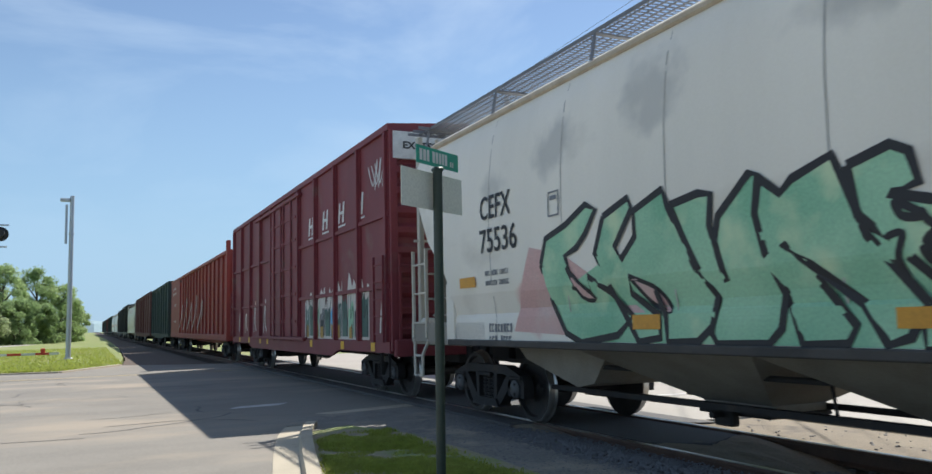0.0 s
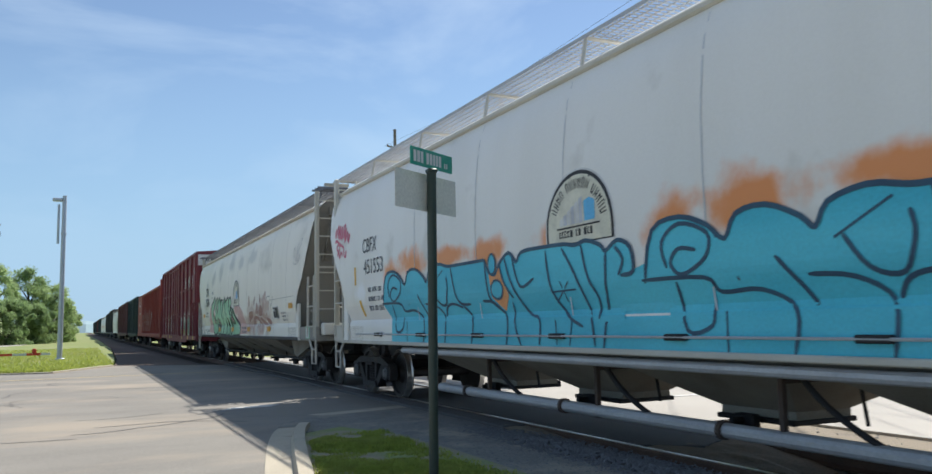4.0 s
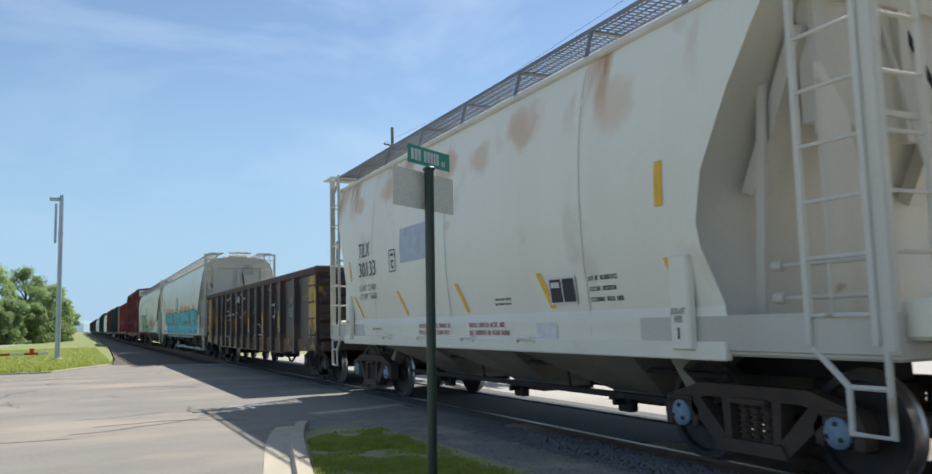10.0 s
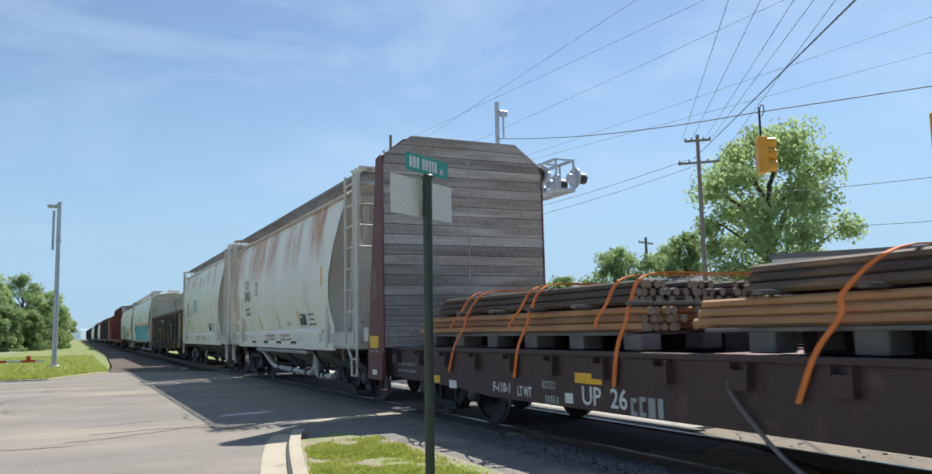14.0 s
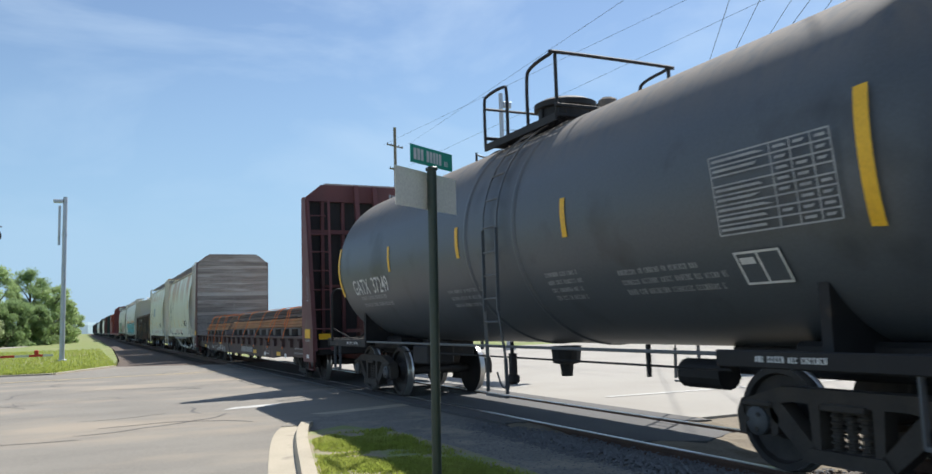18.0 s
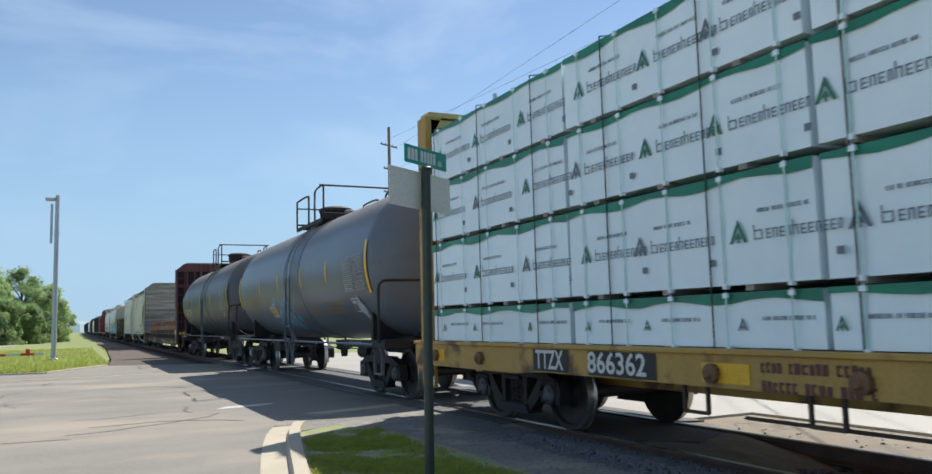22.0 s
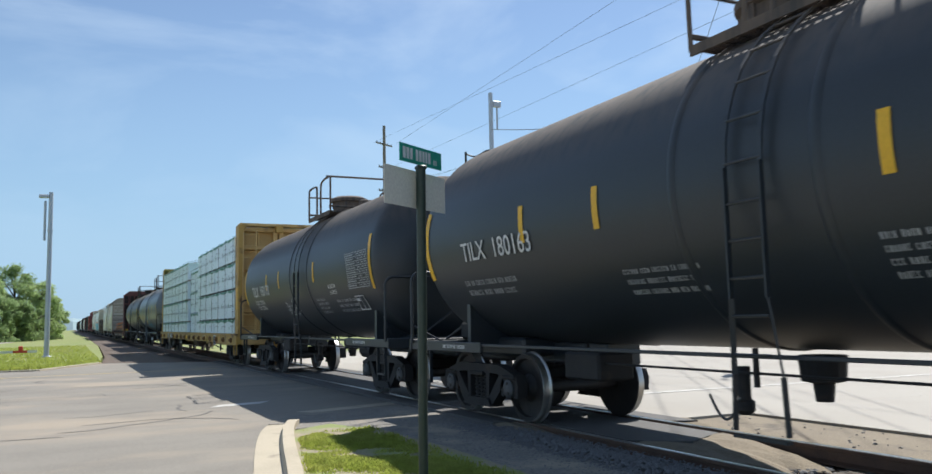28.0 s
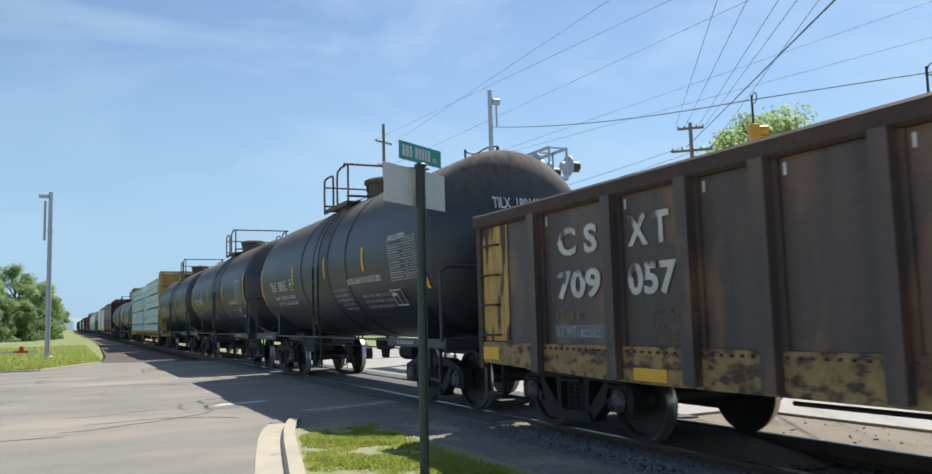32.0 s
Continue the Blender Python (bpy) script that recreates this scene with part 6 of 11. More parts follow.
        for line in (
            [(2.85, 2.49), (2.93, 2.34), (2.94, 2.21)],
            [(3.54, 1.6), (3.41, 1.08), (3.19, 0.69)],
            [(3.54, 1.6), (2.98, 1.62), (2.82, 1.26)],
            [(2.22, 2.43), (2.14, 2.25), (2.1, 2.0), (2.17, 1.84), (2.34, 1.7)],
            [(1.91, 2.43), (2.1, 2.33)],
            [(1.53, 2.49), (1.66, 2.47), (1.69, 2.31), (2.07, 1.97)],
            [(1.81, 2.21), (1.89, 2.06), (1.83, 1.85), (1.67, 1.8), (1.58, 1.91), (1.57, 2.26)],
            [(2.73, 1.44), (2.34, 1.68), (2.15, 1.63), (1.98, 1.42), (1.86, 1.11), (1.94, 0.75), (1.75, 0.69)],
            [(1.0, 2.44), (1.25, 2.42), (1.25, 2.03), (1.25, 1.74), (1.08, 1.44), (1.01, 1.16), (1.1, 0.87), (0.91, 0.7)],
            [(1.25, 1.72), (0.9, 1.7)],
            [(0.89, 1.21), (0.82, 0.71)],
            [(0.78, 1.21), (0.71, 0.71)],
            [(0.68, 1.18), (0.59, 0.72)],
            [(0.59, 0.98), (0.43, 0.97)],
            [(0.49, 1.2), (0.45, 0.74)],
            [(0.6, 1.66), (0.43, 1.68), (0.29, 1.6)],
            [(0.15, 2.39), (0.2, 2.02), (0.15, 1.7)],
            [(0.3, 1.44), (0.36, 1.29), (0.31, 1.07), (0.23, 0.89)],
            [(0.12, 1.59), (0.01, 1.66), (-0.19, 1.66), (-0.34, 1.61), (-0.42, 1.53)],
            [(0.03, 1.23), (-0.25, 1.22)],
            [(-0.1, 1.19), (-0.12, 0.7)],
            [(-0.23, 1.23), (-0.28, 0.7)],
            [(-0.29, 0.98), (-0.38, 0.95)],
            [(-1.13, 0.98), (-1.05, 1.6), (-1.14, 2.23), (-1.41, 2.42), (-1.74, 2.48), (-1.83, 2.25), (-1.77, 1.83), (-1.93, 1.61)],
            [(-0.91, 1.66), (-1.11, 1.88), (-1.46, 1.91), (-1.72, 1.73)],
            [(-1.36, 1.72), (-1.38, 1.42), (-1.51, 1.01)]):
            g = Geo()
            if len(line) == 2:
                line = [line[0], ((line[0][0] + line[1][0]) / 2 + 0.01, (line[0][1] + line[1][1]) / 2), line[1]]
            stroke_on(g, over, smooth_line(line, 26), 0.028)
            stuff(part("white_scrawl", g, "gon_chalk", car))
        for line in ([(3.29, 2.44), (3.45, 2.26), (3.44, 2.02), (3.30, 1.83), (3.14, 1.78), (2.91, 1.80), (2.71, 1.90), (2.66, 2.07), (2.76, 2.23), (2.91, 2.28), (3.06, 2.24)],
                     [(3.16, 1.79), (3.44, 1.78), (3.62, 1.65), (3.59, 1.39), (3.55, 1.04)], [(3.49, 1.39), (3.45, 1.06)], [(3.05, 1.57), (2.58, 1.61), (2.30, 1.85)],
                     [(3.01, 1.53), (2.99, 1.31), (2.97, 1.09), (2.81, 0.70)], [(3.00, 1.13), (3.08, 1.00)], [(3.20, 1.65), (3.17, 1.31)]):
            g = Geo()
            stroke_on(g, over, smooth_line(line, 26), 0.034)
            stuff(part("white_scrawl", g, "white_mark", car))
        for line in (
            [(-4.36, 1.87), (-4.44, 1.6)], [(-4.54, 1.84), (-4.55, 1.62)], [(-4.39, 1.75), (-4.56, 1.75)], [(-4.62, 1.8), (-4.62, 1.61)],
            [(-4.68, 1.81), (-4.71, 1.61), (-4.77, 1.77), (-4.81, 1.6), (-4.85, 1.79)], [(-4.83, 1.58), (-4.92, 1.81), (-4.97, 1.61)], [(-4.85, 1.68), (-4.96, 1.69)],
            [(-4.97, 1.8), (-5.03, 1.7), (-5.1, 1.79)], [(-5.03, 1.7), (-5.02, 1.59)], [(-4.36, 1.57), (-4.4, 1.33), (-4.55, 1.38), (-4.59, 1.5), (-4.5, 1.57), (-4.36, 1.55)],
            [(-4.66, 1.54), (-4.79, 1.54), (-4.71, 1.46), (-4.79, 1.41), (-4.75, 1.33), (-4.64, 1.35)], [(-4.51, 1.16), (-4.57, 1.24), (-4.67, 1.23), (-4.7, 1.16)], [(-4.5, 1.29), (-4.64, 1.31), (-4.76, 1.24), (-4.81, 1.16)],
            [(-4.8, 1.33), (-4.9, 1.45), (-5.04, 1.46), (-5.11, 1.38), (-5.1, 1.23), (-4.98, 1.17), (-4.85, 1.21), (-4.8, 1.33)], [(-5.0, 1.46), (-4.97, 1.26)]):
            g = Geo()
            stroke_on(g, over, line, 0.026)
            stuff(part("white_tag", g, "white_mark", car))
        for line in ([(-3.54, 1.91), (-3.68, 2.08), (-3.93, 2.12), (-4.09, 1.99), (-4.13, 1.73), (-4.02, 1.44)], [(-3.67, 1.3), (-4.01, 1.3)], [(-3.67, 1.3), (-3.95, 1.12)], [(-3.3, 2.43), (-3.48, 2.3), (-3.7, 2.33), (-3.89, 2.48)],
                     [(-1.85, 1.14), (-2.77, 1.11)], [(-1.99, 1.48), (-2.23, 1.22), (-2.24, 0.76)], [(-2.19, 1.68), (-2.38, 1.81), (-2.73, 1.83), (-2.91, 1.65)], [(-2.67, 2.44), (-2.52, 2.3), (-2.49, 1.87)]):
            g = Geo()
            stroke_on(g, over, smooth_line(line, 24), 0.040)
            stuff(part("white_scrawl", g, "gon_chalk", car))
        for line in ([(-5.64, 1.80), (-5.76, 1.80), (-5.70, 1.60)], [(-5.76, 1.72), (-5.64, 1.72)], [(-5.80, 1.79), (-5.91, 1.78), (-5.90, 1.70), (-5.82, 1.61), (-5.92, 1.60)], [(-5.97, 1.82), (-5.96, 1.60), (-6.10, 1.61), (-6.09, 1.81), (-5.97, 1.82)], [(-6.03, 1.86), (-6.04, 1.70)]):
            g = Geo()
            stroke_on(g, over, line, 0.018)
            stuff(part("white_tag", g, "white_mark", car))
        g = Geo()
        rows_of_print(g, lambda y, z: (-x - 0.062, y, z), 4.9, 0.86, 1.8, 2, 0.07, 0.035, 3)
        for k in range(60):
            y = hl - 0.9 - k * 0.12
            g.box(-x - 0.075, -x - 0.055, y - 0.012, y + 0.012, 1.0, 1.024)
        stuff(part("rivets", g, "gon_rust", car))
    return car


# ---- tank cars ----
def tank_car(mid, half_trucks, half, mat, label, marks, stripes, tank_half, r=1.53, zc=2.56, mark_mat="white_mark", pipe=False, ladder_y=-0.2, ends_y=(), table=True, seed=1, bands=(0.2, -1.34), plat=(0.4, -1.3), man=-0.4, print_front=True, end_z=1.95, loop=0.70):
    car = new_car("tank_car", label, mid, half_trucks, half, "tank car", "truck_dust" if mat == "tank_grey" else "truck_black")
    g = Geo()
    dome = 0.66
    prof = []
    n = 14
    for i in range(n + 1):
        t = math.pi / 2 * i / n
        prof.append((-tank_half - dome * max(0.0, math.cos(t)) ** 0.87 if i < n else -tank_half, max(0.02, r * math.sin(t) ** 0.87)))
    body = prof + [(-tank_half + 2 * tank_half * k / 6, r) for k in range(1, 6)] + [(-a, b) for a, b in prof[::-1]]
    g.lathe(body, 64, "y", (0, 0, zc))
    part("tank", weld(g, 50), mat, car)

    def put(y, z, lift=0.008):
        d = max(-0.999, min(0.999, (z - zc) / r))
        return (-(r + lift) * math.cos(math.asin(d)), y, zc + (r + lift) * d)

    def tilt(y, z, lift=0.014):
        a = math.asin((z - zc) / r)
        return Matrix.Translation((-(r + lift) * math.cos(a), y, zc + (r + lift) * math.sin(a))) @ Matrix.Rotation(a, 4, "Y") @ SIDE_TURN

    gear = mat if mat == "tank_black" else "truck_black"
    # jacket bands
    for y in bands:
        g = Geo()
        g.lathe([(y - 0.05, r + 0.001), (y - 0.03, r + 0.018), (y + 0.03, r + 0.018), (y + 0.05, r + 0.001)], 64, "y", (0, 0, zc))
        g.f = [f for f in g.f if len(f) == 4]
        part("tank_band", g, mat, car, smooth=50)
    # frame: stub sills, saddles, side rails, end platforms
    for e in (-1, 1):
        g = Geo()
        g.box(-0.26, 0.26, e * (half_trucks - 2.0), e * (half - 0.5), 0.76, 1.05, 0.02)
        g.box(-0.75, 0.75, e * (half_trucks - 0.75), e * (half_trucks + 0.75), 0.86, 1.12, 0.04)
        for x in (-1, 1):
            g.prism([(x * 0.3, 0.95), (x * 1.20, 1.02), (x * 1.20, 1.60), (x * 0.95, 1.38), (x * 0.70, 1.22), (x * 0.3, 1.08)], e * half_trucks - 0.05, e * half_trucks + 0.05, "y")
        part("saddle", g, gear, car)
        g = Geo()
        g.box(-1.50, 1.50, e * (half - 1.35), e * (half - 0.50), 1.0, 1.07, 0.01)
        part("end_platform", g, gear, car)
        g = Geo()
        g.box(-1.52, 1.52, e * (half - 0.56), e * (half - 0.50), 0.92, 1.10, 0.01)
        part("end_beam", g, gear, car)
        for s in (-1, 1):
            g = Geo()
            g.box(s * 1.47 - 0.03, s * 1.47 + 0.03, e * (half_trucks - 0.9), e * (half - 0.52), 0.94, 1.08, 0.01)
            part("platform_side", g, gear, car)
        g = Geo()
        yp = e * (tank_half + 0.74)
        bend = [(1.37 + 0.15 * math.cos(radians(15 * k)), 1.99 + 0.15 * math.sin(radians(15 * k))) for k in range(7)]
        g.tube([(-1.52, yp, 1.04)] + [(-x, yp, z) for x, z in bend] + [(x, yp, z) for x, z in bend[::-1]] + [(1.52, yp, 1.04)], 0.024, 10)
        for x in (-1.48, 1.48):
            g.tube([(x, yp, 1.30), (x * 0.80, yp - e * 0.45, 1.05)], 0.016, 6)
        part("end_railing", g, gear, car)
        g = Geo()
        g.tube([(-0.95, yp, 1.07), (0.6, yp, 2.12)], 0.020, 8)
        part("slanting_rod", g, gear, car)
        g = Geo()
        if e < 0:
            yb = e * (tank_half + 0.66)
            g.tube([(0.30 + 0.25 * math.cos(t), yb, 1.80 + 0.25 * math.sin(t)) for t in [2 * math.pi * k / 20 for k in range(21)]], 0.018, 6)
            for t in (0.5, 2.6, 4.7):
                g.tube([(0.30, yb + 0.04, 1.80), (0.30 + 0.25 * math.cos(t), yb, 1.80 + 0.25 * math.sin(t))], 0.014, 6)
            g.box(0.12, 0.48, yb + 0.03, yb + 0.18, 1.50, 1.96, 0.04)
            g.bar((0.30, yb + 0.10, 1.06), (0.30, yb + 0.10, 1.52), 0.08)
        else:
            g.box(-0.75, -0.3, e * (half - 1.05), e * (half - 0.75), 1.07, 1.36, 0.05)
            g.lathe([(-0.16, 0.12), (0.16, 0.12)], 14, "x", (0.1, e * (half - 0.9), 1.22))
        part("hand_brake", g, "truck_black", car)
        stirrup(car, -1.45, e * (half - 1.0), 1.0, 0.48, mat, 0.36)
        stirrup(car, 1.45, e * (half - 1.0), 1.0, 0.48, mat, 0.36)
        g = Geo()
        rows_of_print(g, lambda y, z: (-1.503, y, z), e * (half_trucks - 0.1) + 0.35, 1.04, 0.7, 1, 0.1, 0.05, 2)
        stuff(part("sill_print", g, "white_mark", car))
    for s in (-1, 1):
        g = Geo()
        if pipe:
            g.tube([(s * 1.50, -half_trucks - 0.9, 1.0), (s * 1.50, half_trucks + 0.9, 1.0)], 0.024, 8)
        else:
            g.box(s * 1.45 - 0.02, s * 1.45 + 0.02, -half_trucks, half_trucks, 1.025, 1.06, 0.006)
        part("side_rail", g, mat, car)
    # ladder on the side, top platform, guard rails, manway
    for s in (-1, 1):
        g = Geo()
        for dy in (-0.19, 0.19):
            line = []
            for i in range(10):
                a = radians(72 - 72 * i / 9)
                line.append((s * (r + 0.07) * math.cos(a), ladder_y + dy, zc + (r + 0.07) * math.sin(a)))
            if pipe:
                line += [(s * (r + 0.07), ladder_y + dy, 1.45), (s * (r + 0.02), ladder_y + dy * 2.2, 0.95), (s * (r + 0.02), ladder_y + dy * 1.3, 0.44)]
                g.bar((s * (r + 0.02), ladder_y + dy * 0.35, 1.05), (s * (r + 0.02), ladder_y + dy * 1.3, 0.44), 0.04, 0.018)
                g.bar((s * (r + 0.02), ladder_y + dy * 3.4, 1.02), (s * (r + 0.05), ladder_y + dy * 0.6, 1.42), 0.035, 0.018)
            else:
                line += [(s * (r + 0.07), ladder_y + dy * 1.0, 1.5), (s * (r + 0.02), ladder_y + dy * 1.3, 0.9), (s * (r + 0.02), ladder_y + dy * 1.4, 0.46)]
            for a, b in zip(line, line[1:]):
                g.bar(a, b, 0.045, 0.018)
        for i in range(11):
            a = radians(66 - 66 * i / 10) if i < 6 else 0
            z = zc + (r + 0.07) * math.sin(radians(66 - 13 * i)) if i < 6 else zc - 0.30 * (i - 5)
            x = s * (r + 0.07) * (math.cos(radians(66 - 13 * i)) if i < 6 else 1)
            g.tube([(x, ladder_y - 0.19, z), (x, ladder_y + 0.19, z)], 0.013, 6)
        g.bar((s * (r + 0.02), ladder_y - 0.27, 0.42), (s * (r + 0.02), ladder_y + 0.27, 0.42), 0.06, 0.025)
        part("ladder", g, mat, car)
    top = zc + r
    y1, y0 = plat
    for s in (-1, 1):
        g = Geo()
        for i in range(8):
            x = s * (0.52 + 0.058 * i)
            g.box(x - 0.012, x + 0.012, y0, y1, top - 0.13, top - 0.10)
        for k in range(19):
            y = y0 + (y1 - y0) * k / 18
            g.box(s * 0.50, s * 0.96, y - 0.012, y + 0.012, top - 0.135, top - 0.105)
        g.box(s * 0.94, s * 0.97, y0, y1, top - 0.20, top - 0.10)
        part("top_platform", g, gear, car)
    for y in (y0, y1):
        g = Geo()
        g.box(-0.96, 0.96, y - 0.025, y + 0.025, top - 0.02, top + 0.025, 0.005)
        part("platform_bearer", g, gear, car)
    # guard rails: a short loop each side before the ladder, a bent hoop round the rear and a bar across the front
    for s in (-1, 1):
        g = Geo()
        g.tube(smooth_line([(s * 0.95, y1, top - 0.15), (s * 0.95, y1, top + 0.50), (s * 0.95, y1 - 0.10, top + 0.62), (s * 0.95, y1 - loop + 0.10, top + 0.62), (s * 0.95, y1 - loop, top + 0.50), (s * 0.95, y1 - loop, top - 0.15)], 4), 0.024, 8)
        part("side_loop", g, gear, car)
    g = Geo()
    bend = y0 + 0.72
    g.tube(smooth_line([(-0.95, bend, top - 0.15), (-0.95, bend, top + 0.50), (-0.95, bend - 0.12, top + 0.66), (-0.95, y0 + 0.10, top + 0.70), (-0.85, y0, top + 0.70), (0.85, y0, top + 0.70), (0.95, y0 + 0.10, top + 0.70), (0.95, bend - 0.12, top + 0.66), (0.95, bend, top + 0.50), (0.95, bend, top - 0.15)], 4), 0.024, 8)
    for x in (-0.92, 0.92):
        g.tube([(x, y0 + 0.03, top - 0.15), (x, y0 + 0.03, top + 0.68)], 0.024, 8)
    part("rear_hoop", g, gear, car)
    g = Geo()
    g.tube([(-0.95, y1, top + 0.45), (0.95, y1, top + 0.45)], 0.020, 6)
    part("front_bar", g, gear, car)
    g = Geo()
    yc = man
    g.lathe([(-0.12, 0.40), (0.30, 0.40), (0.32, 0.46), (0.40, 0.46), (0.45, 0.36), (0.48, 0.05)], 24, "z", (0, yc, top))
    part("manway", g, gear, car, smooth=35)
    for k in range(6):
        t = 2 * math.pi * k / 6
        g = Geo()
        g.box(0.40 * math.cos(t) - 0.03, 0.40 * math.cos(t) + 0.03, yc + 0.40 * math.sin(t) - 0.03, yc + 0.40 * math.sin(t) + 0.03, top + 0.14, top + 0.36)
        part("manway_bolt", g, gear, car)
    g = Geo()
    g.lathe([(-0.05, 0.13), (0.24, 0.13), (0.28, 0.08)], 14, "z", (0.1, yc - 0.9, top))
    part("safety_valve", g, mat, car, smooth=35)
    # outlet and rigging below
    g = Geo()
    g.lathe([(0.55, 0.08), (0.72, 0.10), (0.74, 0.20), (0.98, 0.22)], 14, "z", (0, 0, 0))
    g.tube([(-0.95, -half_trucks + 1.3, 0.86), (-0.95, half_trucks - 1.6, 0.86)], 0.013, 6)
    for k in (1, 4, 7):
        y = -half_trucks + 1.5 + k * (2 * half_trucks - 3.2) / 8
        g.box(-0.97, -0.93, y - 0.018, y + 0.018, 0.74, 1.08)
    g.lathe([(-0.3, 0.15), (0.3, 0.15)], 14, "y", (-0.6, -half_trucks + 2.0, 0.78))
    g.box(-1.05, -0.55, half_trucks - 2.9, half_trucks - 2.2, 0.66, 0.98, 0.03)
    part("outlet_gear", g, "truck_black", car)
    g = Geo()
    g.lathe([(0.46, 0.05), (0.50, 0.09), (0.58, 0.09), (0.60, 0.06), (0.90, 0.06)], 12, "z", (-0.75, 0.25, 0))
    valve = part("outlet_valve", g, "truck_black", car)
    g = Geo()
    g.tube([(-0.80, 0.25 + 0.04 * k, 0.62 - 0.22 * math.sin(math.pi * k / 10)) for k in range(11)], 0.014, 5)
    g.tube([(-0.78, 0.30, 0.56), (-0.78, 0.36, 0.34)], 0.012, 5)
    part("chain", g, "cap_steel", valve)
    # markings
    for text, size, y, z, wide in marks:
        stencil(text, size, mark_mat, car, tilt(y, z), wide, 0.001)
    for y, z0, z1, w in stripes:
        tape(car, put, y, z0, z1, w)
    for y in ends_y:
        e = 1 if y > 0 else -1
        g = Geo()
        pts = [(y + e * 0.03 * math.sin((z - 1.9) * 3), z) for z in [end_z + 0.09 * k for k in range(12)]]
        stroke_on(g, put, pts, 0.12, False)
        part("reflector", g, "yellow_mark", car)
    g = Geo()
    rng = random.Random(seed)
    if print_front:
        rows_of_print(g, put, tank_half - 0.9, 1.92, 1.6, 2, 0.13, 0.07, seed + 1)
    rows_of_print(g, put, ladder_y - 1.0, 1.92, 0.8, 4, 0.09, 0.05, seed + 2)
    rows_of_print(g, put, ladder_y - 2.4, 1.86, 1.5, 3, 0.10, 0.055, seed + 3)
    rows_of_print(g, put, -0.75 if ladder_y == -0.05 else ladder_y + 1.9, 2.02 if ladder_y == -0.05 else 1.85, 1.1, 3, 0.10, 0.05, seed + 4)
    stuff(part("small_print", g, "worn_mark" if mark_mat == "white_mark" else mark_mat, car))
    if table:
        # test-date table: frame, rules and rows of marks
        w, h, yt, zt = 1.22, 0.66, -tank_half + 0.65, 2.36
        g = Geo()
        m = tilt(yt, zt)
        for k in range(9):
            z = -h / 2 + h * k / 8
            g.face((-w / 2, z - 0.007, 0.02), (w / 2, z - 0.007, 0.02), (w / 2, z + 0.007, 0.02), (-w / 2, z + 0.007, 0.02))
            for c0, c1 in ((-0.48, 0.02), (0.07, 0.18), (0.23, 0.34), (0.39, 0.48)):
                if k < 8 and rng.random() < 0.9:
                    g.face((c0 * w, z + 0.032, 0.02), (c0 * w + (c1 - c0) * w * rng.uniform(0.6, 1.0), z + 0.032, 0.02), (c0 * w + (c1 - c0) * w * 0.8, z + 0.054, 0.02), (c0 * w, z + 0.054, 0.02))
        for x in (-0.5, 0.04, 0.20, 0.36, 0.5):
            g.face((x * w - 0.007, -h / 2, 0.021), (x * w + 0.007, -h / 2, 0.021), (x * w + 0.007, h / 2, 0.021), (x * w - 0.007, h / 2, 0.021))
        stuff(part("test_table", g, "worn_mark", car, m=m))
        data_box(car, tilt, yt + (0.75 if ladder_y == -0.05 else 0.35), 1.76, 0.50, 0.32, "white_mark", mat)
    return car, put, tilt


